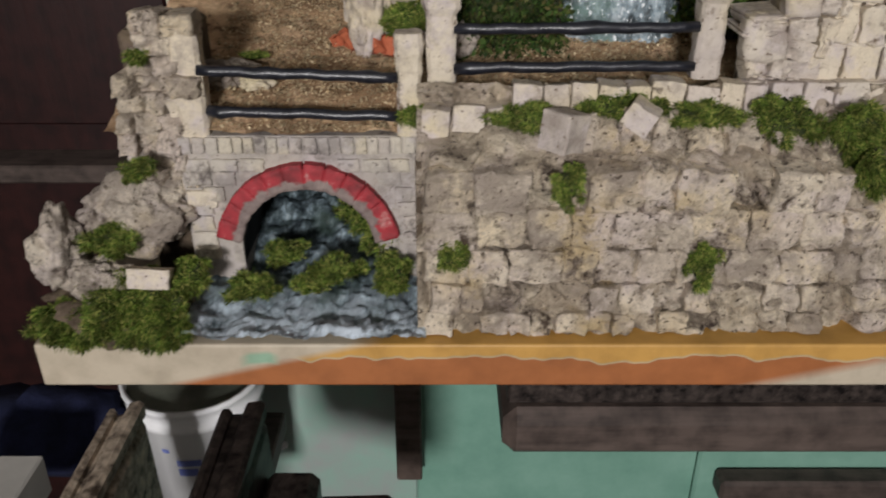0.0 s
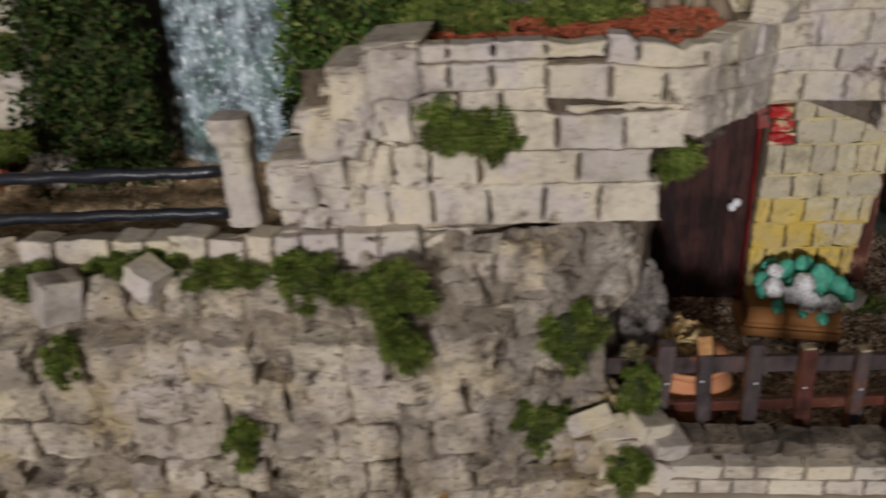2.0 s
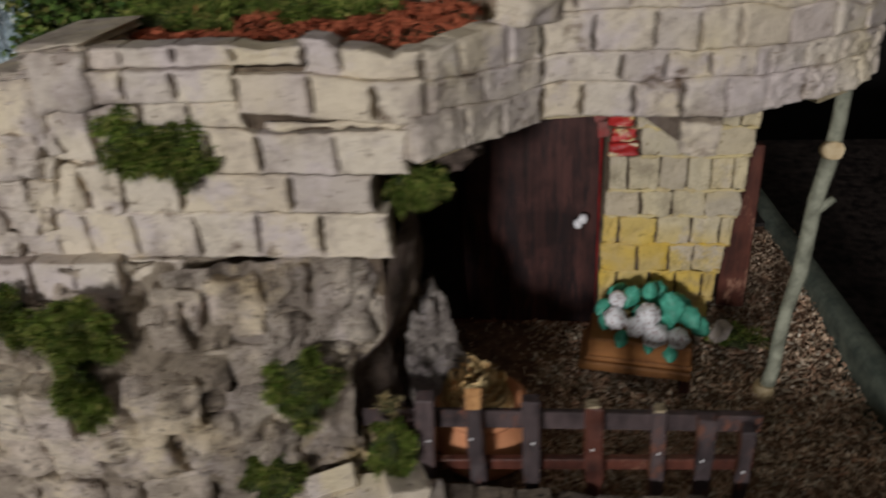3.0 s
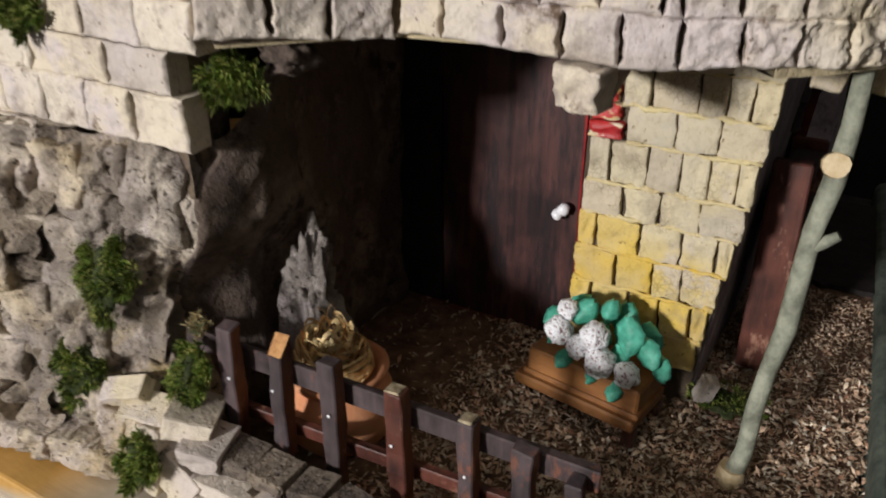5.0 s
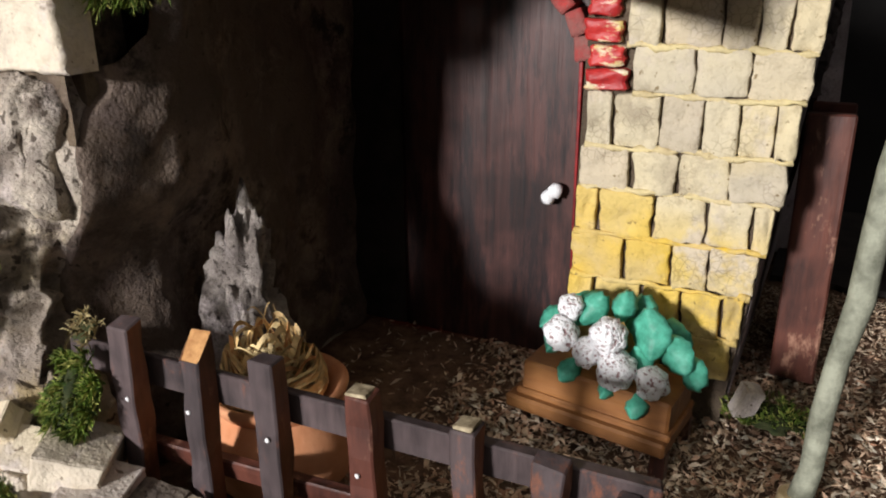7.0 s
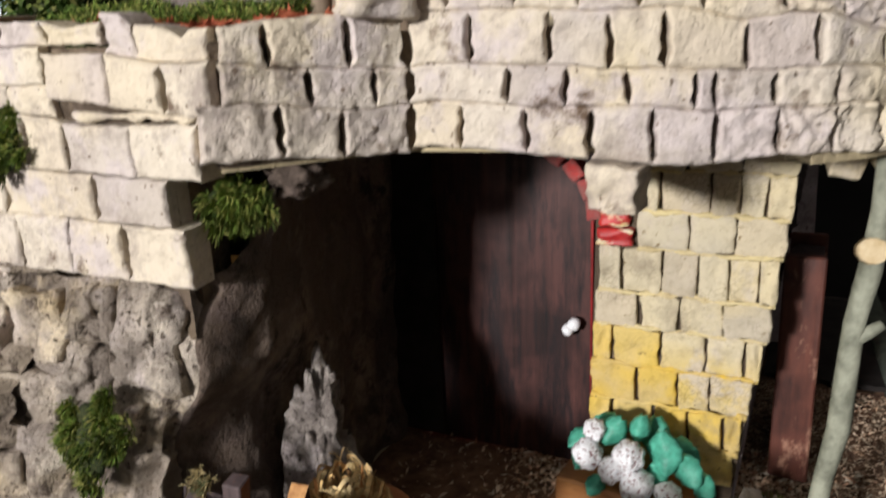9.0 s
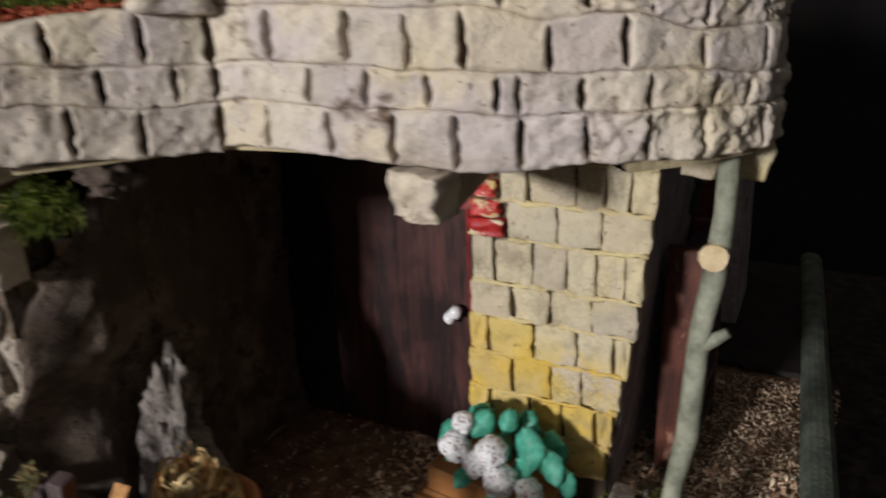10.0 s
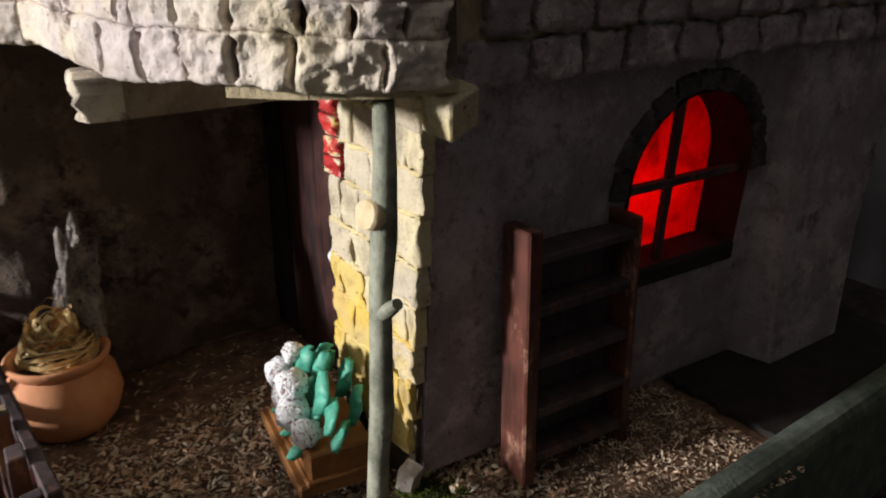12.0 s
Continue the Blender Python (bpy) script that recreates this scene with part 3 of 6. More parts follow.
def board_paint():
    m, t, b = material("board_paint", 0.55)
    g = t.nodes.new("ShaderNodeNewGeometry")
    s = t.nodes.new("ShaderNodeSeparateXYZ")
    t.links.new(g.outputs["Position"], s.inputs["Vector"])
    v = place_coord(t)
    wob = node(t, "ShaderNodeMapRange")
    wv = place_coord(t, (1, 0.0, 0.0))
    t.links.new(noise_tex(t, wv, 15, 3), wob.inputs["Value"])
    wob.inputs["From Min"].default_value, wob.inputs["From Max"].default_value = 0.3, 0.7
    wob.inputs["To Min"].default_value, wob.inputs["To Max"].default_value = -0.006, 0.007
    add = t.nodes.new("ShaderNodeMath")
    add.operation = "ADD"
    t.links.new(s.outputs["Z"], add.inputs[0])
    t.links.new(wob.outputs["Result"], add.inputs[1])
    zr = node(t, "ShaderNodeMapRange")
    t.links.new(add.outputs[0], zr.inputs["Value"])
    zr.inputs["From Min"].default_value, zr.inputs["From Max"].default_value = 0.0, 0.03
    rust, ochre, cream = (0.36, 0.125, 0.04), (0.54, 0.30, 0.075), (0.50, 0.43, 0.33)
    band = ramp(t, zr.outputs["Result"], [(0.0, rust), (0.60, rust), (0.615, (0.50, 0.40, 0.26)), (0.64, (0.46, 0.33, 0.16)), (0.67, ochre), (1.0, ochre)])
    xr = node(t, "ShaderNodeMapRange")
    ax = t.nodes.new("ShaderNodeMath")
    ax.operation = "MULTIPLY_ADD"
    t.links.new(s.outputs["Z"], ax.inputs[0])
    ax.inputs[1].default_value = -4.0
    t.links.new(s.outputs["X"], ax.inputs[2])
    t.links.new(ax.outputs[0], xr.inputs["Value"])
    xr.inputs["From Min"].default_value, xr.inputs["From Max"].default_value = -0.3, 0.5
    left = ramp(t, xr.outputs["Result"], [(0.0, (1, 1, 1)), (0.165, (1, 1, 1)), (0.19, (0, 0, 0)), (0.60, (0, 0, 0)), (0.64, (1, 1, 1))])
    col = mix(t, band, cream, left)
    sx = node(t, "ShaderNodeMapRange")
    t.links.new(s.outputs["X"], sx.inputs["Value"])
    sx.inputs["From Min"].default_value, sx.inputs["From Max"].default_value = -0.14, -0.08
    smear_x = ramp(t, sx.outputs["Result"], [(0.30, (0, 0, 0)), (0.42, (1, 1, 1)), (0.62, (1, 1, 1)), (0.72, (0, 0, 0))])
    smear_z = ramp(t, zr.outputs["Result"], [(0.38, (0, 0, 0)), (0.46, (1, 1, 1)), (0.62, (1, 1, 1)), (0.72, (0, 0, 0))])
    col = mix(t, col, (0.27, 0.42, 0.30), mix(t, smear_x, smear_z, 1.0, "MULTIPLY"))
    col = mix(t, col, ramp(t, noise_tex(t, v, 45, 5), [(0.3, (0.6, 0.58, 0.55)), (0.6, (1, 1, 1))]), 0.6, "MULTIPLY")
    t.links.new(col, b.inputs["Base Color"])
    bump(t, b, noise_tex(t, place_coord(t, (0.2, 1, 1)), 200, 4), 0.0004, 0.6)
    return m


def yard_z(x, y):
    """The yard is sunk into the board and falls towards the fence."""
    return 0.0285 - 0.0155 * sstep(0.70, 0.55, y) * sstep(0.40, 0.53, x)


def board_mesh():
    """A solid board whose right part is cut lower behind its front edge."""
    verts, faces = [], []
    for pts, top in ((((-0.2425, 0.391), (0.34, 0.391), (0.34, 0.905), (-0.2425, 0.905)), BT), (((0.34, 0.391), (0.609, 0.391), (0.6065, 0.425), (0.34, 0.425)), BT),
                     (((0.34, 0.425), (0.6065, 0.425), (0.5665, 0.905), (0.34, 0.905)), 0.008)):
        k = len(verts)
        verts += [(x, y, z) for z in (-0.002, top) for x, y in pts]
        faces += [tuple(k + i for i in f) for f in ((3, 2, 1, 0), (4, 5, 6, 7), (0, 1, 5, 4), (1, 2, 6, 5), (2, 3, 7, 6), (3, 0, 4, 7))]
    return mesh_from("diorama_board", verts, faces, board_paint())


board = new("diorama_board", board_mesh())
bev = board.modifiers.new("worn", "BEVEL")
bev.width, bev.segments = 0.0015, 2
tagged(board, "thick baseboard with rust and ochre painted edge", "board", kind="structure")

# ---------------------------------------------------------------- retaining wall


def wall_y(x, z):
    """Front of the carved wall: nearly upright, then a ledge that slopes back."""
    y = 0.403 + 0.006 * sstep(0.03, 0.10, z) - 0.006 * sstep(0.1, 0.125, z) + 0.036 * sstep(0.125, 0.165, z)
    return y + 0.036 * sstep(0.23, 0.335, x) * (1 - 0.5 * sstep(0.11, 0.16, z)) * (0.35 + 0.65 * sstep(0.045, 0.09, z)) - 0.010 * sstep(0.03, -0.015, x) * 0


retain = thing("wall_retaining", "carved grey stone retaining wall stained with lichen", "wall", "structure")


def cracks(x, y, z, cell):
    """0 in a crack between carved stones, 1 on their faces."""
    d = noise.voronoi(Vector((x / cell, y / cell, z / (cell * 0.72))))[0]
    return min(1.0, (d[1] - d[0]) * 3.2)


def hollow(x, z):
    """1 where the carved face is broken out."""
    return sstep(0.26, 0.42, noise.noise(Vector((x * 30 + 3.3, 4.2, z * 36))))


def core(u, v):
    x, z = -0.015 + 0.300 * u, BT + 0.142 * v
    wx = x + 0.004 * noise.noise(Vector((x * 70, 0, z * 70)))
    wz = z + 0.003 * noise.noise(Vector((x * 70, 9, z * 70)))
    d = 0.0075 * cracks(wx, 0.3, wz, 0.021) - 0.0032 + 0.005 * fbm(x, z, 0, 40) + 0.0012 * fbm(x, z, 3, 150) - 0.0075 * hollow(x, z)
    return (x, wall_y(x, z) + 0.0038 - d, z)


CRUST = stone_material("brown_crust", (0.66, 0.57, 0.44), (0.45, 0.37, 0.28), None, (0.055, 0.038, 0.03), 0.435, gritty=0.045, pits=0.0026, per_piece=False)
under("mortar_core", sheet("mortar_core", 250, 120, core, CRUST), retain)
under("wall_end", box_mesh("wall_end", (-0.0155, 0.412, BT), (-0.012, 0.60, 0.135), MORTAR, 0), retain)

ROCKY = pool("stone", GREYST, 14, n=8, rag=0.05, bulge=0.09, edge=0.04, face=0.15, crisp=False)
ROUND = pool("stone", GREYST, 8, n=6, rag=0.12, bulge=0.26, edge=0.13, face=0.20, crisp=False)
BLOCKS = pool("brick", CREAM, 16, n=6, rag=0.024, bulge=0.045, edge=0.022, face=0.055)
rng = random.Random(11)
z = BT + 0.001
for r, h in enumerate((0.014, 0.018, 0.022, 0.025, 0.026, 0.023)):
    x = -0.014 + rng.uniform(0, 0.006)
    while x < (0.332 if r < 2 else 0.268):
        w = rng.uniform(0.013, 0.022) if r < 2 else rng.uniform(0.016, 0.033)
        hh = h * rng.uniform(0.92, 1.05)
        cx, cz = x + w / 2, z + h / 2
        if rng.random() > (0.08 if r else 0.03) and not (cx < 0.045 and r == 5) and hollow(cx, cz) < 0.5:
            y = wall_y(cx, cz)
            yaw = math.atan2(wall_y(cx + 0.01, cz) - wall_y(cx - 0.01, cz), 0.02)
            tl = -math.atan2(wall_y(cx, cz + 0.008) - wall_y(cx, cz - 0.008), 0.016)
            put_block("stone", ROUND if r >= 5 or rng.random() < 0.12 else ROCKY, retain, (cx, y + 0.0050 + rng.uniform(-0.0014, 0.0014), cz), (w * rng.uniform(0.95, 1.02), 0.016, hh * 0.99), yaw + rng.uniform(-0.08, 0.08), tl * 0.8, rng.uniform(-0.08, 0.08), rng)
        x += w
    z += h

# kerb of small blocks along the road on top of the wall
kerb = thing("kerb_wall", "row of small cream kerb stones along the road edge", "kerb", "structure")
x = -0.012
while x < 0.225:
    w = rng.uniform(0.013, 0.021)
    put_block("kerb_stone", BLOCKS, kerb, (x + w / 2, 0.444 + rng.uniform(-0.003, 0.002) - 0.006 * (x < 0.03), 0.163 + rng.uniform(-0.002, 0.002) - 0.012 * (x < 0.03)), (w * 0.93, 0.016, 0.017 * rng.uniform(0.85, 1.1)), rng.uniform(-0.15, 0.15), rng.uniform(-0.25, 0.0), rng.uniform(-0.1, 0.1), rng)
    x += w
for at, s, yaw, roll in (((0.066, 0.415, 0.152), (0.019, 0.018, 0.022), 0.75, 0.2), ((0.109, 0.423, 0.1575), (0.0165, 0.015, 0.0145), -0.4, 0.5)):
    ob = new("loose_stone", rng.choice(BLOCKS))
    ob.matrix_basis = Matrix.Translation(at) @ Matrix.Rotation(yaw, 4, "Z") @ Matrix.Rotation(roll, 4, "Y") @ Matrix.Diagonal((*s, 1))
    tagged(ob, "loose pale stone block lying on the mossy ledge", "stone", "loose stones")

# ---------------------------------------------------------------- road, sand and soil behind the kerb


def road_z(x, y):
    back = sstep(0.47, 0.68, y)
    z = 0.139 + 0.018 * sstep(-0.02, 0.03, x) + 0.012 * sstep(0.449, 0.49, y) * sstep(0.0, -0.03, x) + back * (0.035 + 0.015 * sstep(-0.10, -0.2, x))
    return z + 0.0012 * fbm(x, y, 0, 160) + 0.003 * fbm(x, y, 5, 40)


road = new("sandy_ground", sheet("sandy_ground", 150, 90, lambda u, v: (-0.2 + 0.42 * u, 0.449 + 0.3 * v, road_z(-0.2 + 0.42 * u, 0.449 + 0.3 * v)), SAND))
tagged(road, "ochre sand road surface with grit and leaf litter", "ground", kind="structure")

# ---------------------------------------------------------------- bridge
ACX, ACZ, RIN, ROUT = -0.0835, 0.0635, 0.0415, 0.0572
bridge = thing("stone_bridge", "small stone bridge with a red painted arch", "bridge")
bm_ = plate_with_arch("bridge_wall", -0.158, -0.012, BT, 0.137, ACX, ACZ, 0.043, BT, 0.16, BRIDGEST)
under("bridge_wall", bm_, bridge, m=Matrix.Translation((0, 0.449, 0)))
def arch_paint():
    """Red paint on the outer ends of the arch stones, bare grey towards the opening."""
    m, t, b = material("arch_red_and_grey", 0.7)
    v = place_coord(t)
    g = t.nodes.new("ShaderNodeNewGeometry")
    off = t.nodes.new("ShaderNodeVectorMath")
    off.operation = "SUBTRACT"
    t.links.new(g.outputs["Position"], off.inputs[0])
    off.inputs[1].default_value = (ACX, 0, ACZ)
    flat = t.nodes.new("ShaderNodeVectorMath")
    flat.operation = "MULTIPLY"
    t.links.new(off.outputs[0], flat.inputs[0])
    flat.inputs[1].default_value = (1, 0, 1)
    ln = t.nodes.new("ShaderNodeVectorMath")
    ln.operation = "LENGTH"
    t.links.new(flat.outputs[0], ln.inputs[0])
    ad = t.nodes.new("ShaderNodeMath")
    ad.operation = "MULTIPLY_ADD"
    t.links.new(noise_tex(t, v, 120, 3), ad.inputs[0])
    ad.inputs[1].default_value = 0.016
    t.links.new(ln.outputs["Value"], ad.inputs[2])
    red = ramp(t, noise_tex(t, v, 90, 5), [(0.3, (0.16, 0.018, 0.022)), (0.6, (0.38, 0.03, 0.04)), (0.72, (0.48, 0.25, 0.23))])
    grey = ramp(t, noise_tex(t, v, 110, 5), [(0.3, (0.12, 0.085, 0.08)), (0.65, (0.27, 0.21, 0.19))])
    f = node(t, "ShaderNodeMapRange")
    t.links.new(ad.outputs[0], f.inputs["Value"])
    f.inputs["From Min"].default_value, f.inputs["From Max"].default_value = 0.0545, 0.0565
    t.links.new(mix(t, grey, red, f.outputs["Result"]), b.inputs["Base Color"])
    bump(t, b, noise_tex(t, v, 200, 5), 0.0008, 0.7)
    return m


ARCH4 = pool("arch_stone", arch_paint(), 6, n=4, rag=0.03, bulge=0.06, edge=0.08, face=0.03)
RED4 = pool("arch_stone", REDST, 6, n=4, rag=0.03, bulge=0.07, edge=0.10, face=0.03)
for i in range(12):
    a = math.radians(9 + 162 * (i + 0.5) / 12)
    rm = (RIN + ROUT) / 2
    m = Matrix.Translation((ACX - rm * math.cos(a), 0.448, ACZ + rm * math.sin(a))) @ Matrix.Rotation(a - math.pi / 2, 4, "Y") @ Matrix.Diagonal((0.0128, 0.013, ROUT - RIN, 1))
    under("arch_stone", ARCH4[i % 6], bridge, "red painted arch stone" if i == 0 else "", m)
SMALLB = pool("brick", BRIDGEST, 6, n=4, rag=0.04, bulge=0.10, edge=0.12, face=0.03)
rng = random.Random(5)
z, r = 0.1255, 0
for h in (0.0115, 0.009, 0.010, 0.010, 0.010, 0.0105, 0.010, 0.010):
    x = -0.157
    while x < -0.014:
        w = rng.uniform(0.006, 0.009) if r == 0 else rng.uniform(0.010, 0.018)
        cx, cz = x + w / 2, z + h / 2
        if math.hypot(cx - ACX, cz - ACZ) > ROUT + 0.002 and not (cz < ACZ and abs(cx - ACX) < ROUT + 0.003) and x + w < -0.011:
            put_block("brick", SMALLB, bridge, (cx, 0.4495, cz), (w * 0.9, 0.006, h * 0.9), rng.uniform(-0.04, 0.04), 0, rng.uniform(-0.04, 0.04), rng)
        x += w
    z -= h
    r += 1

for i, (at, w, d, h, lab, fl) in enumerate((((-0.146, 0.456, 0.132), 0.017, 0.016, 0.066, "rough cream stone post at the bridge end", 0.0),
                                            ((-0.0195, 0.454, 0.137), 0.0145, 0.014, 0.060, "grey stone post beside a taller one", 0.12),
                                            ((-0.001, 0.459, 0.156), 0.0165, 0.014, 0.066, "tall cream stone post of the railing", 0.25),
                                            ((0.151, 0.459, 0.170), 0.0155, 0.014, 0.056, "tall cream stone post of the railing", 0.28))):
    ob = new("stone_post", post_mesh("stone_post", w, d, h, CREAM, i * 3.7, fl))
    ob.location = at
    tagged(ob, lab, "post", "railing posts")


def rail(x0, x1, z0, z1, y, seed):
    n = 14
    rr = random.Random(seed)
    pts = [(x0 + (x1 - x0) * i / n, y + rr.uniform(-0.0004, 0.0004), z0 + (z1 - z0) * i / n + rr.uniform(-0.0005, 0.0005)) for i in range(n + 1)]
    ob = new("rail", tube("rail", pts, [0.0031 + 0.0008 * (rr.random() < 0.15) for _ in pts], BLACKRAIL, 10, 0.06, seed))
    tagged(ob, "glossy black painted twig rail between stone posts", "rail", "road railings")


rail(-0.140, -0.026, 0.176, 0.172, 0.449, 1)
rail(-0.137, -0.026, 0.152, 0.149, 0.449, 2)
rail(0.006, 0.144, 0.198, 0.199, 0.455, 3)
rail(0.006, 0.144, 0.176, 0.177, 0.455, 4)

# ---------------------------------------------------------------- stream


def water_material(name, streak, dark, foam=False):
    m, t, b = material(name, 0.28)
    v = place_coord(t, streak)
    a = noise_tex(t, v, 95, 8, 0.75)
    col = ramp(t, a, [(dark, (0.018, 0.024, 0.03)), (dark + 0.12, (0.09, 0.12, 0.135)), (dark + 0.22, (0.30, 0.38, 0.43)), (dark + 0.34, (0.72, 0.78, 0.80))])
    if foam:
        g = t.nodes.new("ShaderNodeNewGeometry")
        s = t.nodes.new("ShaderNodeSeparateXYZ")
        t.links.new(g.outputs["Position"], s.inputs["Vector"])
        near = node(t, "ShaderNodeMapRange")
        t.links.new(s.outputs["Y"], near.inputs["Value"])
        near.inputs["From Min"].default_value, near.inputs["From Max"].default_value = 0.396, 0.440
        near.inputs["To Min"].default_value, near.inputs["To Max"].default_value = 1.0, 0.0
        white = ramp(t, noise_tex(t, v, 70, 7, 0.75), [(0.36, (0, 0, 0)), (0.52, (1, 1, 1))])
        col = mix(t, col, (0.60, 0.68, 0.76), mix(t, white, near.outputs["Result"], 1.0, "MULTIPLY"))
    col = mix(t, col, (0.045, 0.07, 0.055) if foam else (0.12, 0.22, 0.17), ramp(t, noise_tex(t, place_coord(t), 33, 3), [(0.5, (0, 0, 0)), (0.68, (0.7, 0.7, 0.7))]))
    if not foam:
        fleck = ramp(t, noise_tex(t, place_coord(t, (1, 1, 0.6)), 430, 2, 0.5), [(0.60, (0, 0, 0)), (0.66, (1, 1, 1))])
        col = mix(t, col, (0.86, 0.90, 0.92), fleck)
    t.links.new(col, b.inputs["Base Color"])
    b.inputs["Specular IOR Level"].default_value = 0.5
    bump(t, b, a, 0.002, 0.8)
    return m


STREAMW, FALLW = water_material("stream_water", (1.3, 0.9, 1), 0.385, True), water_material("waterfall_water", (1.2, 1.2, 0.8), 0.325)
stream = new("stream_water", sheet("stream_water", 90, 110, lambda u, v: (-0.156 + 0.146 * u, 0.3925 + 0.2 * v, BT + 0.0045 + 0.008 * sstep(0.1, 0.25, v) + 0.026 * sstep(0.3, 0.75, v) + 0.005 * fbm(u * 0.15, v * 0.2, 0, 60) + 0.002 * fbm(u * 0.15, v * 0.2, 4, 200)), STREAMW))
# Lining that blackens the arch inside; its shade is this colour.
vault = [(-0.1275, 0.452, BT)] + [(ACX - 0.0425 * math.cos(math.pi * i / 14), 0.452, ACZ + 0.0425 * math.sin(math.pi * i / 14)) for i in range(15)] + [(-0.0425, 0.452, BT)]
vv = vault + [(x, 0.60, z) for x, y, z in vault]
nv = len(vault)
under("vault_shade", mesh_from("vault_shade", vv, [(i, i + 1, nv + i + 1, nv + i) for i in range(nv - 1)] + [tuple(range(nv, 2 * nv))], NEARBLACK), bridge, "inside of the arch, blackened in place of its shade")
tagged(stream, "glossy blue-white painted stream bed flowing under the bridge", "water", kind="structure")

# ---------------------------------------------------------------- waterfall, ivy and back of the valley
fall = new("waterfall", sheet("waterfall", 60, 110, lambda u, v: (0.082 + 0.078 * u, 0.552 - 0.004 * math.sin(u * 3.14) + 0.005 * fbm(u * 0.08, v * 0.03, 1, 90) + 0.02 * v, 0.155 + 0.17 * v), FALLW))
tagged(fall, "frozen white and blue painted waterfall between ivy banks", "waterfall")
# Cliff plaster toned down; its shade is in these colours.
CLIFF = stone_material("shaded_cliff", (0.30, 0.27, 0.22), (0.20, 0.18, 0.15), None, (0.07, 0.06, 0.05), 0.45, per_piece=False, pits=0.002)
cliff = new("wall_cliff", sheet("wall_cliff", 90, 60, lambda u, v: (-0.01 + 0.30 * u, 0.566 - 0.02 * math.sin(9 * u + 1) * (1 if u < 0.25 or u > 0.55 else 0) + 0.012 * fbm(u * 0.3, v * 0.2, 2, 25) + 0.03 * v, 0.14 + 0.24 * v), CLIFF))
tagged(cliff, "rough plaster cliff behind the waterfall", "cliff", kind="structure")


def ivy(at, size, n, seed, label, mat):
    rnd = np.random.RandomState(seed)
    verts, faces = [], []
    for i in range(n):
        c = Vector((rnd.uniform(-1, 1) * size[0], rnd.normal(0, 0.5) * size[1], rnd.uniform(-1, 1) * size[2]))
        c.x *= 1.12 - 0.55 * abs(noise.noise(Vector((0, seed, c.z * 70)))) - 0.2 * abs(noise.noise(Vector((4, seed, c.z * 260))))
        c.y -= size[1] * (0.6 + 1.1 * noise.noise(Vector((c.x * 60, seed * 1.3, c.z * 60))))
        d = Vector((rnd.normal(0, 0.6), -0.6 + rnd.normal(0, 0.5), rnd.normal(-0.2, 0.6))).normalized()
        s = d.cross(Vector(rnd.normal(0, 1, 3))).normalized()
        ln, w = rnd.uniform(0.003, 0.0065), rnd.uniform(0.0008, 0.0017)
        b = len(verts)
        verts += [c, c + d * ln * 0.5 + s * w, c + d * ln, c + d * ln * 0.5 - s * w]
        faces.append((b, b + 1, b + 2, b + 3))
    ob = new("ivy", mesh_from("ivy", verts, faces, mat))
    ob.location = at
    tagged(ob, label, "ivy", "ivy banks", "stuff")
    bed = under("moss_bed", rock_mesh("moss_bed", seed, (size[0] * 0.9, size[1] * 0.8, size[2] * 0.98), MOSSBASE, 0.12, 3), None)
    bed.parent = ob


ivy((0.040, 0.545, 0.235), (0.040, 0.013, 0.075), 9000, 3, "dark green ivy hanging beside the waterfall", IVY)
ivy((0.197, 0.548, 0.245), (0.040, 0.013, 0.065), 9000, 4, "brighter green ivy bank beside the waterfall", IVYLIGHT)

# ---------------------------------------------------------------- upper wall of squared blocks
upper = thing("wall_upper", "upper wall of squared cream stone blocks", "wall", "structure")
under("mortar_core", sheet("mortar_core", 100, 60, lambda u, v: (0.19 + 0.158 * u, 0.4530 - 0.0008 * fbm(u * 0.17, v * 0.1, 0, 60), 0.150 + 0.098 * v), MORTAR), upper)
under("wall_back", box_mesh("wall_back", (0.20, 0.459, 0.16), (0.348, 0.475, 0.247), MORTAR, 0), upper)
rng = random.Random(21)


def course(parent, meshes, edges, z0, z1, y, depth=0.013, jit=0.0015, name="brick"):
    for a, b in zip(edges[:-1], edges[1:]):
        put_block(name, meshes, parent, ((a + b) / 2, y + rng.uniform(-jit, jit), (z0 + z1) / 2 + rng.uniform(-0.0006, 0.0006)), (b - a - rng.uniform(0.0012, 0.0028), depth, (z1 - z0) * 1.01), rng.uniform(-0.04, 0.04), rng.uniform(-0.04, 0.04), rng.uniform(-0.03, 0.03), rng)


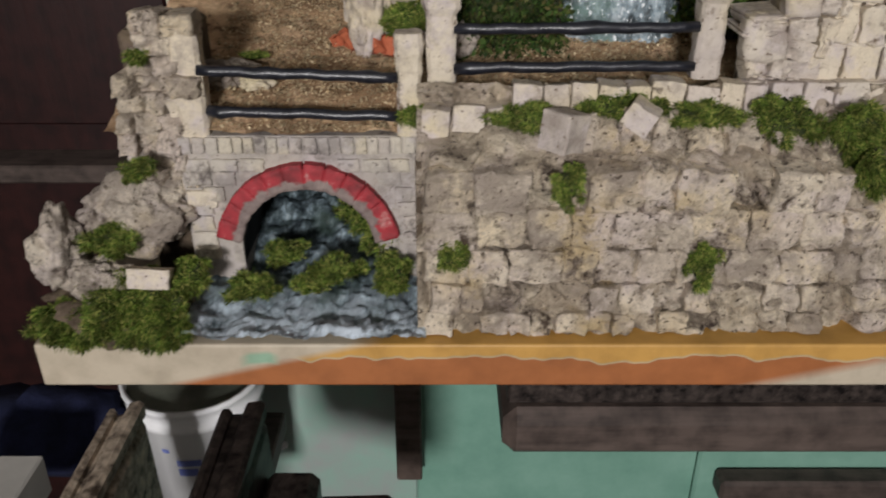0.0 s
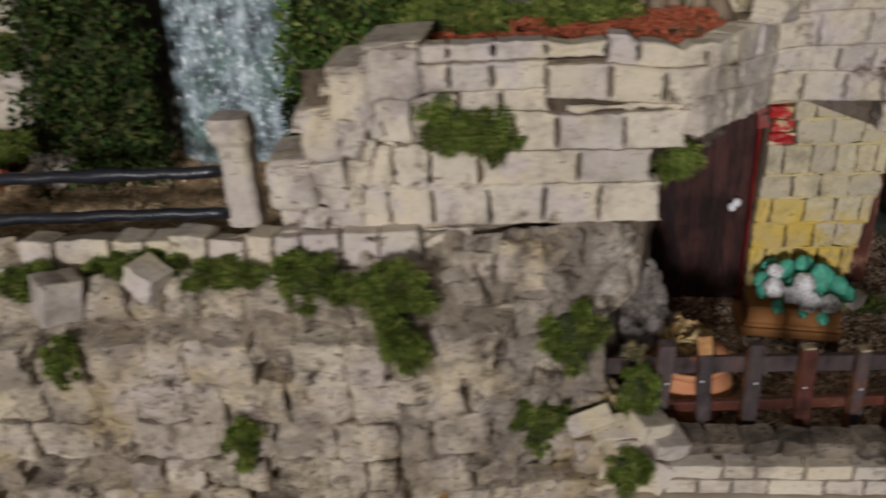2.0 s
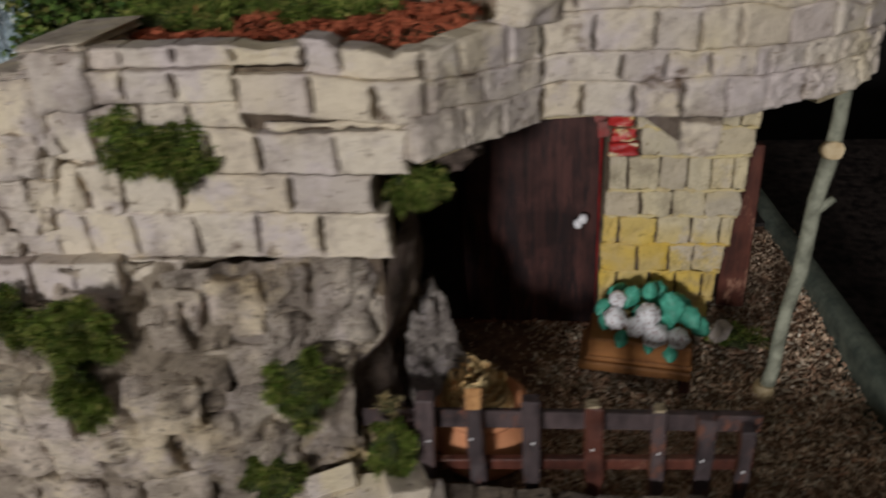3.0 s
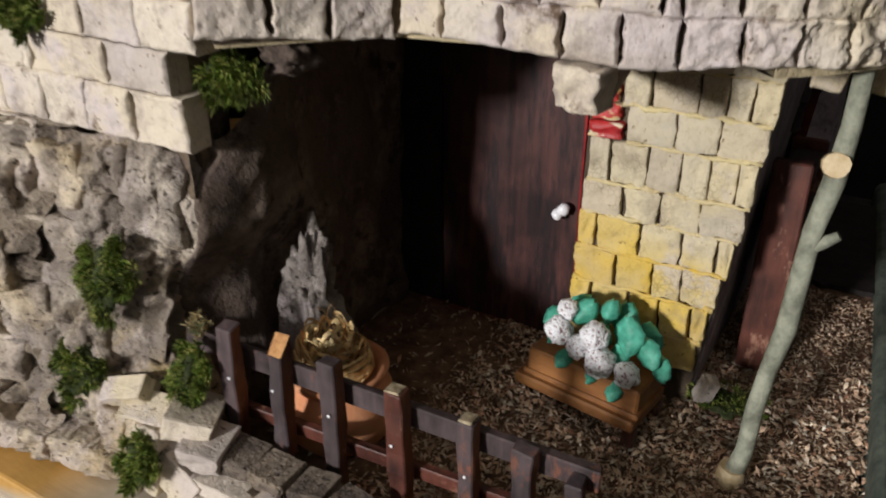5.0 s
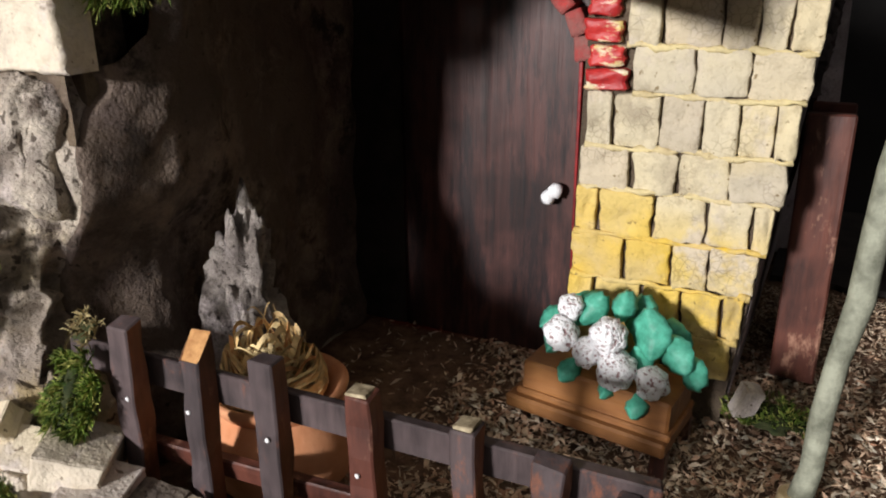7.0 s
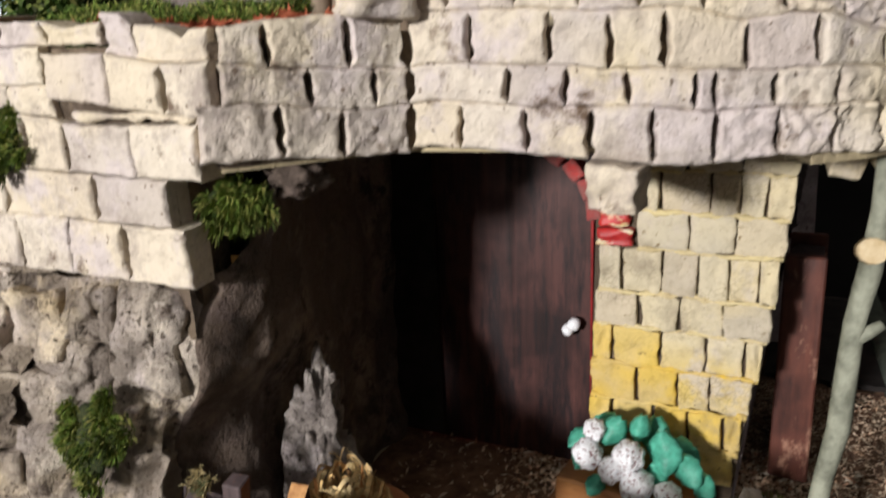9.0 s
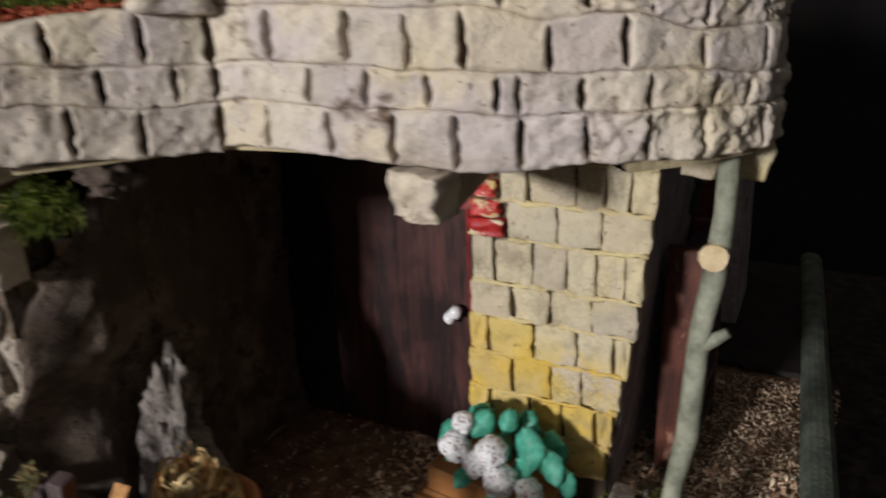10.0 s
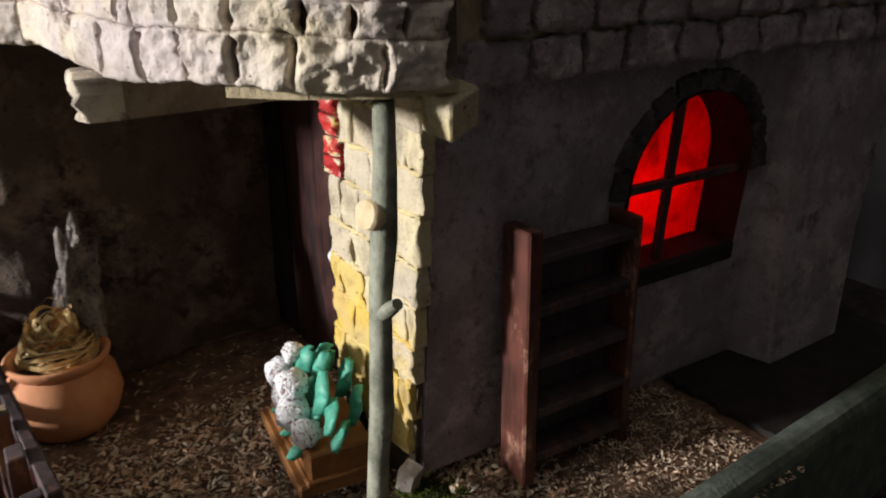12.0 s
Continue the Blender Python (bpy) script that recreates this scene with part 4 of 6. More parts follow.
def face_stone(parent, path, s0, s1, low, high, rough=0.0, back=0.011, name="brick"):
    """A plastered stone of a wall face: path(s) gives the plan, low and high its bed lines; deep slots at both ends, thin creases at the beds."""
    us = [0.0, 0.0003, 0.0008, 0.0017]
    nu = max(4, int((s1 - s0 - 0.0034) / 0.0011))
    us = us + [0.0017 + (s1 - s0 - 0.0034) * i / nu for i in range(1, nu)] + [s1 - s0 - u for u in reversed(us)]
    sa, sb = rng.uniform(-0.0007, 0.0007), rng.uniform(-0.0007, 0.0007)
    proud, tip, lean = rng.uniform(-0.0005, 0.0006), rng.uniform(-0.0005, 0.0005), rng.uniform(-0.0007, 0.0007)
    ga, gb = rng.uniform(0.0005, 0.0013), rng.uniform(0.0005, 0.0013)
    nv = 13
    grid, verts, faces = [], [], []
    for u in us:
        mid = s0 + u
        z0, z1 = low(mid), high(mid)
        h = z1 - z0
        vs = [0.0, 0.0004, 0.0009, 0.0016]
        vs = vs + [0.0016 + (h - 0.0032) * i / nv for i in range(1, nv)] + [h - v for v in reversed(vs)]
        col = []
        for v in vs:
            f = v / h
            q = Vector((mid * 60, 3.1, (z0 + v) * 60))
            du = min(u, s1 - s0 - u)
            dv = min(v, h - v)
            open_end = sstep(0.0002, 0.0030, dv)
            side = (1 - u / (s1 - s0))
            shift = (ga * side - gb * (1 - side)) * open_end * (1 - sstep(0.0, 0.004, du)) + sa * side * (2 * f - 1) + sb * (1 - side) * (2 * f - 1)
            shift += 0.0009 * noise.noise(q * 5 + Vector((0, 7, 0))) * (1 - sstep(0.0, 0.004, du)) * open_end
            x, y, dx, dy = path(mid + shift)
            p = Vector((x, y, z0 + v))
            out = 0.0012 + proud * open_end + lean * (2 * side - 1) * open_end + tip * (2 * f - 1) * open_end
            out += 0.0009 * noise.noise(p * 75) + 0.0005 * noise.noise(p * 210) + 0.0004 * noise.noise(p * 480)
            if rough:
                out += rough * (0.0006 * noise.noise(p * 560) + 0.0016 * noise.noise(p * 150) + 0.0018 * abs(noise.noise(p * 260)) - 0.0006)
            out -= 0.0016 * (1 - sstep(0.0, 0.0008, du)) * open_end
            out -= (0.0010 + 0.0007 * noise.noise(q * 2.3)) * (1 - sstep(0.0, 0.0009, dv))
            wob = 0.0007 * noise.noise(Vector((mid * 170, 0.3, z0 * 40 if f < 0.5 else z1 * 40))) * (1 - sstep(0.0, 0.004, dv))
            col.append(len(verts))
            verts.append((x + dy * out, y - dx * out, z0 + v + wob))
        grid.append(col)
    a, b = len(grid), len(grid[0])
    for i in range(a - 1):
        for j in range(b - 1):
            faces.append((grid[i][j], grid[i + 1][j], grid[i + 1][j + 1], grid[i][j + 1]))
    ring = [grid[i][0] for i in range(a)] + [grid[a - 1][j] for j in range(1, b)] + [grid[i][b - 1] for i in range(a - 2, -1, -1)] + [grid[0][j] for j in range(b - 2, 0, -1)]
    front = len(faces)
    base = len(verts)
    for i, r in enumerate(ring):
        x, y, dx, dy = path(s0 + 0.0012 if i >= 2 * a + b - 3 or i == 0 else s1 - 0.0012 if a - 1 <= i <= a + b - 2 else min(s1 - 0.0012, max(s0 + 0.0012, s0 + us[i if i < a else 2 * a + b - 3 - i])))
        verts.append((x - dy * back, y + dx * back, verts[r][2]))
    L = len(ring)
    for i in range(L):
        faces.append((ring[i], base + i, base + (i + 1) % L, ring[(i + 1) % L]))
    me = mesh_from(name, verts, faces, CREAM)
    me.polygons.foreach_set("use_smooth", [p.index < front for p in me.polygons])
    return under(name, me, parent)


def line(*pts):
    """A bed line: height over the distance along the wall."""
    return lambda s: float(np.interp(s, [p[0] for p in pts], [p[1] for p in pts]))


def level(z):
    return lambda s: z


def upper_course(edges, low, high, y=0.4493, rough=0.25):
    for a, b in zip(edges[:-1], edges[1:]):
        face_stone(upper, lambda s: (s, y, 1.0, 0.0), a, b, low, high, rough)


def bead(pts, r, mat, parent, seed):
    """A smeared bed joint: lumpy mortar squeezed out between two courses."""
    rnd = random.Random(seed)
    pts = [Vector(p) + Vector((0, rnd.uniform(-0.0007, 0.0007), rnd.uniform(-0.0007, 0.0007))) for p in pts]
    me = tube("mortar_bead", pts, [r * rnd.choice((0.5, 0.8, 1.0, 1.3)) for _ in pts], mat, 7, 0.25, seed)
    return under("mortar_bead", me, parent)


def bed(x0, x1, z, y=0.4505, seed=1):
    n = max(3, int((x1 - x0) / 0.004))
    bead([(x0 + (x1 - x0) * i / n, y, z) for i in range(n + 1)], 0.0016, CREAM, upper, seed)


ROUGHB = pool("brick", CREAM, 10, n=8, rag=0.05, bulge=0.08, edge=0.04, face=0.14, crisp=False)
Y = 0.4545
upper_course((0.226, 0.241, 0.257, 0.278, 0.301, 0.327), level(0.2490), line((0.226, 0.2575), (0.262, 0.2565), (0.300, 0.2570), (0.311, 0.2545), (0.327, 0.2560)), 0.4525, 0.4)
upper_course((0.3275, 0.341, 0.370), line((0.327, 0.2462), (0.354, 0.2425), (0.372, 0.2432)), line((0.327, 0.2585), (0.336, 0.2580), (0.341, 0.2545), (0.352, 0.2535), (0.359, 0.2500), (0.363, 0.2525), (0.372, 0.2530)), 0.4520, 0.4)
upper_course((0.226, 0.240, 0.258, 0.277, 0.301), level(0.2362), level(0.2488))
upper_course((0.301, 0.329, 0.353, 0.371), line((0.301, 0.2318), (0.313, 0.2310), (0.339, 0.2285), (0.371, 0.2258)), line((0.301, 0.2464), (0.33, 0.2462), (0.354, 0.2424), (0.372, 0.2432)))
upper_course((0.262, 0.286, 0.306, 0.336, 0.364), line((0.262, 0.2082), (0.364, 0.2065)), line((0.262, 0.2268), (0.290, 0.2262), (0.313, 0.2232), (0.364, 0.2245)))
upper_course((0.262, 0.281, 0.3015), line((0.262, 0.2270), (0.290, 0.2264), (0.302, 0.2250)), level(0.2362), 0.4500, 0.5)
course(upper, ROUGHB, (0.222, 0.241, 0.262), 0.213, 0.2345, Y)
upper_course((0.247, 0.270, 0.3155, 0.349), level(0.1906), line((0.247, 0.2080), (0.349, 0.2063)))
upper_course((0.205, 0.226, 0.247, 0.274, 0.300, 0.326, 0.354), level(0.1703), level(0.1903))
course(upper, ROUGHB, (0.214, 0.230, 0.247, 0.262), 0.191, 0.212, Y)
course(upper, ROUGHB, (0.172, 0.190, 0.216, 0.240, 0.268), 0.159, 0.1695, Y - 0.002)
for k, (x0, x1, z) in enumerate(((0.310, 0.363, 0.2262), (0.215, 0.300, 0.1905), (0.18, 0.262, 0.170))):
    bed(x0, x1, z, seed=k)
# stone steps at the open end
steps = thing("stone_steps", "worn stone steps climbing to the terrace", "steps", "structure")
for i, (x0, x1, top, y1) in enumerate(((0.175, 0.192, 0.207, 0.478), (0.190, 0.207, 0.231, 0.484), (0.204, 0.224, 0.2495, 0.488), (0.2225, 0.246, 0.2590, 0.490))):
    me = post_mesh("step", x1 - x0, y1 - 0.4525, top - 0.150, CREAM, 31 + 5 * i, 0.0, 0.9, 14, 28)
    under("step", me, steps, m=Matrix.Translation(((x0 + x1) / 2, (0.4525 + y1) / 2, 0.150)))

STEPB = pool("riser_stone", CREAM, 5, n=7, rag=0.05, bulge=0.20, edge=0.11, face=0.14, crisp=False)
for x0, x1, top in ((0.168, 0.192, 0.2055), (0.187, 0.207, 0.2295), (0.203, 0.224, 0.248), (0.221, 0.246, 0.2575)):
    put_block("riser_stone", STEPB, steps, ((x0 + x1) / 2, 0.4515, top - 0.0125), (x1 - x0, 0.013, 0.024), rng.uniform(-0.2, 0.0), rng.uniform(-0.25, -0.1), rng.uniform(-0.1, 0.1), rng)
SLABS = pool("tread_slab", CREAM, 6, n=6, rag=0.05, bulge=0.10, edge=0.04, face=0.10, crisp=False)
for x0, x1, top, y1 in ((0.170, 0.194, 0.207, 0.480), (0.186, 0.209, 0.231, 0.486), (0.202, 0.226, 0.2495, 0.489), (0.219, 0.247, 0.2590, 0.491)):
    for k in range(3):
        put_block("tread_slab", SLABS, steps, ((x0 + x1) / 2 + rng.uniform(-0.001, 0.001) - 0.0012 * k, (0.4505 + y1) / 2, top - 0.0016 - 0.0042 * k), (x1 - x0, y1 - 0.4465 + rng.uniform(-0.002, 0.001), 0.0038), rng.uniform(-0.05, 0.05), rng.uniform(-0.04, 0.04), rng.uniform(-0.06, 0.06), rng)
for z0, z1, xa, xb in ((0.160, 0.171, 0.172, 0.206), (0.171, 0.182, 0.171, 0.214), (0.182, 0.193, 0.190, 0.214), (0.193, 0.206, 0.191, 0.222), (0.206, 0.216, 0.206, 0.222), (0.216, 0.226, 0.206, 0.226)):
    x = xa
    while x < xb - 0.004:
        w = min(rng.uniform(0.009, 0.019), xb - x)
        put_block("stone", ROUGHB if rng.random() < 0.6 else STEPB, steps, (x + w / 2, 0.4525 + rng.uniform(-0.003, 0.002), (z0 + z1) / 2), (w * 0.97, 0.014, (z1 - z0) * 1.0), rng.uniform(-0.2, 0.15), rng.uniform(-0.3, 0.1), rng.uniform(-0.25, 0.25), rng)
        x += w

# rock face under the squared blocks, turning into the porch
rockface = thing("rock_face", "pitted grey rock face turning into the porch", "rock", "structure")


def face_pt(u, v):
    """u runs from the wall round the corner into the porch."""
    path = ((0.262, 0.432), (0.30, 0.440), (0.325, 0.447), (0.341, 0.4515), (0.350, 0.457), (0.359, 0.482), (0.350, 0.51), (0.338, 0.56), (0.334, 0.612))
    k = u * (len(path) - 1)
    i = min(int(k), len(path) - 2)
    f = k - i
    x, y = (path[i][j] * (1 - f) + path[i + 1][j] * f for j in (0, 1))
    z = 0.03 + 0.141 * v + (0.05 * v * sstep(0.5, 0.7, u))
    x -= 0.019 * sstep(0.135, 0.105, z) * sstep(0.28, 0.42, u) * (1 - sstep(0.62, 0.85, u))
    y += 0.012 * (1 - v) * -1 * (1 - sstep(0.35, 0.55, u)) + 0.004 * v
    pit = noise.voronoi(Vector((x * 70, y * 70, z * 70)))[0][0]
    small = noise.voronoi(Vector((x * 180, y * 180, z * 180)))[0][0]
    rim = 1 - 0.5 * sstep(0.40, 0.5, u)
    d = 0.011 * fbm(x, y, z * 0.6, 24, 3) - rim * (0.024 * max(0.0, 0.36 - pit) + 0.007 * max(0.0, 0.34 - small))
    return (x - 0.6 * d * sstep(0.4, 0.6, u), y - d * (1 - sstep(0.5, 0.7, u)), z)


under("rock_skin", sheet("rock_skin", 200, 150, lambda u, v: face_pt(u * 0.46, v), PITROCK), rockface)
# Inner part of the same rock, browned to hold the porch's shade.
under("cave_wall", sheet("cave_wall", 60, 80, lambda u, v: face_pt(0.46 + 0.54 * u, v), SHADEBROWN), rockface)
low_rock = new("rock_ledge", rock_mesh("rock_ledge", 33, (0.020, 0.016, 0.026), PITROCK, 0.4, 5))
low_rock.location = (0.326, 0.446, 0.052)
tagged(low_rock, "rough brown-grey rock ledge at the porch corner", "rock")
SOOTROCK = stone_material("sooty_grey_rock", (0.56, 0.50, 0.45), (0.34, 0.29, 0.26), None, (0.045, 0.035, 0.03), 0.45, pits=0.004, gritty=0.04, per_piece=False)
pale = new("rock_spur", rock_mesh("rock_spur", 27, (0.0135, 0.012, 0.041), SOOTROCK, 0.58, 5))
pale.matrix_basis = Matrix.Translation((0.3590, 0.502, 0.078)) @ Matrix.Rotation(-0.12, 4, "X")
tagged(pale, "pale pitted rock spur standing in the porch", "rock")
for at, s, yaw in (((0.264, 0.4445, 0.152), (0.021, 0.018, 0.021), 0.1), ((0.288, 0.449, 0.152), (0.022, 0.018, 0.026), 0.1), ((0.262, 0.438, 0.129), (0.019, 0.018, 0.020), 0.2), ((0.283, 0.443, 0.127), (0.025, 0.018, 0.018), 0.3)):
    put_block("stone", ROCKY, rockface, (at[0], at[1] - 0.004, at[2]), s, yaw, -0.1, rng.uniform(-0.2, 0.2), rng)
under_rock = new("rock_overhang", rock_mesh("rock_overhang", 51, (0.011, 0.010, 0.007), SHADEBROWN, 0.4, 4))
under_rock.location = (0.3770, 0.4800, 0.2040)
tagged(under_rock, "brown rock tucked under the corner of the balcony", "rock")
PITBLOCKS = pool("stone", PITROCK, 6, n=8, rag=0.10, bulge=0.28, edge=0.12, face=0.22, crisp=False)
for at, s in (((0.308, 0.449, 0.156), (0.020, 0.018, 0.020)), ((0.330, 0.452, 0.148), (0.027, 0.018, 0.036)), ((0.303, 0.446, 0.132), (0.022, 0.018, 0.024)), ((0.270, 0.436, 0.106), (0.020, 0.018, 0.022)), ((0.292, 0.440, 0.109), (0.022, 0.018, 0.019)), ((0.314, 0.446, 0.118), (0.022, 0.018, 0.020)), ((0.275, 0.428, 0.084), (0.024, 0.018, 0.020)), ((0.298, 0.434, 0.083), (0.020, 0.018, 0.022)), ((0.281, 0.425, 0.060), (0.022, 0.018, 0.019)), ((0.305, 0.430, 0.055), (0.024, 0.018, 0.022))):
    put_block("stone", PITBLOCKS, rockface, at, s, 0.25 + rng.uniform(-0.15, 0.15), rng.uniform(-0.2, 0.05), rng.uniform(-0.15, 0.15), rng)

# ---------------------------------------------------------------- parapet of the balcony
PLAN = ((0.372, 0.449), (0.412, 0.497), (0.452, 0.503), (0.489, 0.510), (0.515, 0.521), (0.535, 0.531), (0.551, 0.546), (0.566, 0.568), (0.570, 0.60))


def along(s):
    """Point and direction on the parapet's plan, s metres from its start."""
    for (ax, ay), (bx, by) in zip(PLAN[:-1], PLAN[1:]):
        L = math.hypot(bx - ax, by - ay)
        if s <= L or (bx, by) == PLAN[-1]:
            return ax + (bx - ax) * s / L, ay + (by - ay) * s / L, (bx - ax) / L, (by - ay) / L
        s -= L


PLASTERY = stone_material("yellowish_plaster", (0.50, 0.42, 0.26), (0.40, 0.33, 0.21), None, (0.2, 0.15, 0.1), 0.36, per_piece=False)
parapet = thing("wall_parapet", "curved balcony parapet of hewn cream stone blocks", "wall", "structure")


FOOT = line((-0.006, 0.2132), (0.018, 0.2122), (0.036, 0.2104), (0.0625, 0.2095), (0.064, 0.2118), (0.0966, 0.2100), (0.115, 0.2082), (0.144, 0.2058), (0.160, 0.2053), (0.177, 0.2076), (0.195, 0.2076), (0.213, 0.2062), (0.233, 0.2055), (0.260, 0.2060))
BED_LOW = line((-0.006, 0.2300), (0.0064, 0.2302), (0.02, 0.2290), (0.034, 0.2263), (0.047, 0.2250), (0.0625, 0.2255), (0.070, 0.2266), (0.0877, 0.2253), (0.1066, 0.2241), (0.1336, 0.2245), (0.147, 0.2230), (0.159, 0.2219), (0.177, 0.2225), (0.209, 0.2221), (0.225, 0.2205), (0.260, 0.2190))
BED_MID = line((0.0, 0.2427), (0.0248, 0.2397), (0.0427, 0.2382), (0.0625, 0.2371), (0.071, 0.2387), (0.0865, 0.2377), (0.107, 0.2370), (0.125, 0.2355), (0.147, 0.2349), (0.176, 0.2334), (0.190, 0.2339), (0.208, 0.2328), (0.2295, 0.2300), (0.260, 0.2290))
BED_TOP = line((0.0, 0.2522), (0.008, 0.2530), (0.023, 0.2543), (0.037, 0.2549), (0.052, 0.2535), (0.0625, 0.2540), (0.072, 0.2546), (0.0987, 0.2543), (0.120, 0.2523), (0.150, 0.2525), (0.158, 0.2497), (0.1654, 0.2480), (0.177, 0.2494), (0.1915, 0.2495), (0.203, 0.2450), (0.211, 0.2433), (0.227, 0.2435), (0.260, 0.2440))
CREST = line((0.064, 0.2600), (0.072, 0.2605), (0.080, 0.2625), (0.085, 0.2655), (0.093, 0.2690), (0.0995, 0.2702), (0.117, 0.2697), (0.134, 0.2690), (0.145, 0.2680), (0.150, 0.2657), (0.155, 0.2628), (0.165, 0.2600), (0.1733, 0.2563), (0.178, 0.2545))
CREST_EAST = line((0.178, 0.2535), (0.184, 0.2535), (0.194, 0.2520), (0.209, 0.2530), (0.227, 0.2540), (0.260, 0.2535))


def para_row(edges, low, high, rough=0.0):
    for a, b in zip(edges[:-1], edges[1:]):
        face_stone(parapet, along, a, b, low, high, rough)


para_row((0.003, 0.0170, 0.0425, 0.0620), BED_MID, BED_TOP, 0.35)
para_row((0.002, 0.0295, 0.0505, 0.0620), BED_LOW, BED_MID, 0.35)
para_row((-0.006, 0.0190, 0.0390, 0.0620), FOOT, BED_LOW, 0.7)
put_block("brick", STEPB, parapet, (*[v + d for v, d in zip(along(0.050)[:2], (0.0045, -0.0005))], 0.2592), (0.0245, 0.014, 0.0125), 0.85, 0.05, 0.05, rng)
para_row((0.0630, 0.0760, 0.0978, 0.1176, 0.1346, 0.1540, 0.1775), BED_TOP, CREST, 0.15)
para_row((0.0630, 0.0836, 0.1083, 0.1263, 0.1430, 0.1668, 0.1880, 0.2114, 0.2350, 0.2550), BED_MID, BED_TOP, 0.1)
para_row((0.0630, 0.0954, 0.1138, 0.1324, 0.1522, 0.1583, 0.1762, 0.1958), BED_LOW, BED_MID, 0.35)
para_row((0.1958, 0.2171, 0.2304, 0.2450, 0.2580), BED_LOW, BED_MID, 0.8)
para_row((0.0630, 0.0797, 0.1011, 0.1214, 0.1402, 0.1586), FOOT, BED_LOW, 0.25)
para_row((0.1586, 0.1781, 0.1959, 0.2139, 0.2387, 0.2580), FOOT, BED_LOW, 1.3)
para_row((0.1775, 0.1950, 0.2120, 0.2350, 0.2580), BED_TOP, CREST_EAST, 1.2)
put_block("brick", ROUGHB, parapet, (0.4785, 0.5080, 0.1992), (0.0165, 0.014, 0.0152), -0.10, 0.0, 0.05, rng)
# Pale plaster browned here: the beam's shaded flank is in the colour.
BEAMST = stone_material("shaded_beam_plaster", (0.36, 0.29, 0.23), (0.27, 0.21, 0.165), None, (0.10, 0.07, 0.05), 0.38, per_piece=False)
bv = [(0.474, 0.513, 0.1915), (0.4855, 0.513, 0.1915), (0.466, 0.6035, 0.188), (0.446, 0.6035, 0.188)]
bv += [(x, y, 0.2088) for x, y, _ in bv]
under("porch_beam", mesh_from("porch_beam", bv, [(3, 2, 1, 0), (4, 5, 6, 7), (0, 1, 5, 4), (1, 2, 6, 5), (2, 3, 7, 6), (3, 0, 4, 7)], BEAMST), parapet)


def ribbon(name, z0, z1, inset, thick, mat, s0=0.0, s1=0.262, n=60):
    verts, faces = [], []
    for i in range(n + 1):
        x, y, dx, dy = along(s0 + (s1 - s0) * i / n)
        nx, ny = dy, -dx
        for off in (inset, inset + thick):
            for zz in (z0, z1):
                verts.append((x - nx * off, y - ny * off, zz))
    for i in range(n):
        a, b = i * 4, i * 4 + 4
        faces += [(a, b, b + 1, a + 1), (a + 3, b + 3, b + 2, a + 2), (a + 1, b + 1, b + 3, a + 3), (a, a + 2, b + 2, b)]
    return mesh_from(name, verts, faces, mat)


under("plaster_lip", ribbon("plaster_lip", 0.2035, 0.2072, 0.003, 0.012, PLASTERY, 0.190, 0.262), parapet, "yellowish plaster lip")
under("mortar_core", ribbon("mortar_core", 0.2105, 0.2485, 0.0042, 0.009, MORTAR), parapet)

# terrace slab, whose underside is the porch ceiling
slab_pts = [along(s)[:2] for s in np.linspace(0.0, 0.255, 40)]
slab_pts = [(x - 0.004, y + 0.004) for x, y in slab_pts]


def slab(name, outline, z0, z1, mat):
    n = len(outline)
    verts = [(x, y, z0) for x, y in outline] + [(x, y, z1) for x, y in outline]
    faces = [tuple(range(n - 1, -1, -1)), tuple(range(n, 2 * n))] + [(i, (i + 1) % n, n + (i + 1) % n, n + i) for i in range(n)]
    return mesh_from(name, verts, faces, mat)


ter = new("terrace_floor", slab("terrace_floor", slab_pts + [(0.531, 0.614), (0.531, 0.88), (0.20, 0.88), (0.20, 0.47), (0.364, 0.47)], 0.209, 0.240, PLASTERY))
tagged(ter, "plastered balcony slab over the porch", "terrace", kind="structure")

# ---------------------------------------------------------------- house under the balcony
house = thing("wall_house", "yellow stone house front with plastered grey side wall", "wall", "structure")
fv = [(0.444, 0.6035, 0.016), (0.5085, 0.6035, 0.016), (0.5275, 0.6035, 0.209), (0.447, 0.6035, 0.209)]
fv += [(x - 0.001, 0.6065, z) for x, y, z in fv]
under("front_pier", mesh_from("front_pier", fv, [(0, 1, 2, 3), (7, 6, 5, 4), (0, 4, 5, 1), (1, 5, 6, 2), (2, 6, 7, 3), (3, 7, 4, 0)], MORTAR), house)
YB = pool("brick", YELLOW, 14, n=7, rag=0.035, bulge=0.13, edge=0.045, face=0.20, crisp=False)
OCHREST = stone_material("saturated_yellow_stone", (0.66, 0.49, 0.15), (0.57, 0.45, 0.22), None, (0.25, 0.17, 0.06), 0.33, ochre=(0.67, 0.45, 0.05))
YO = pool("brick", OCHREST, 6, n=7, rag=0.035, bulge=0.13, edge=0.045, face=0.20, crisp=False)


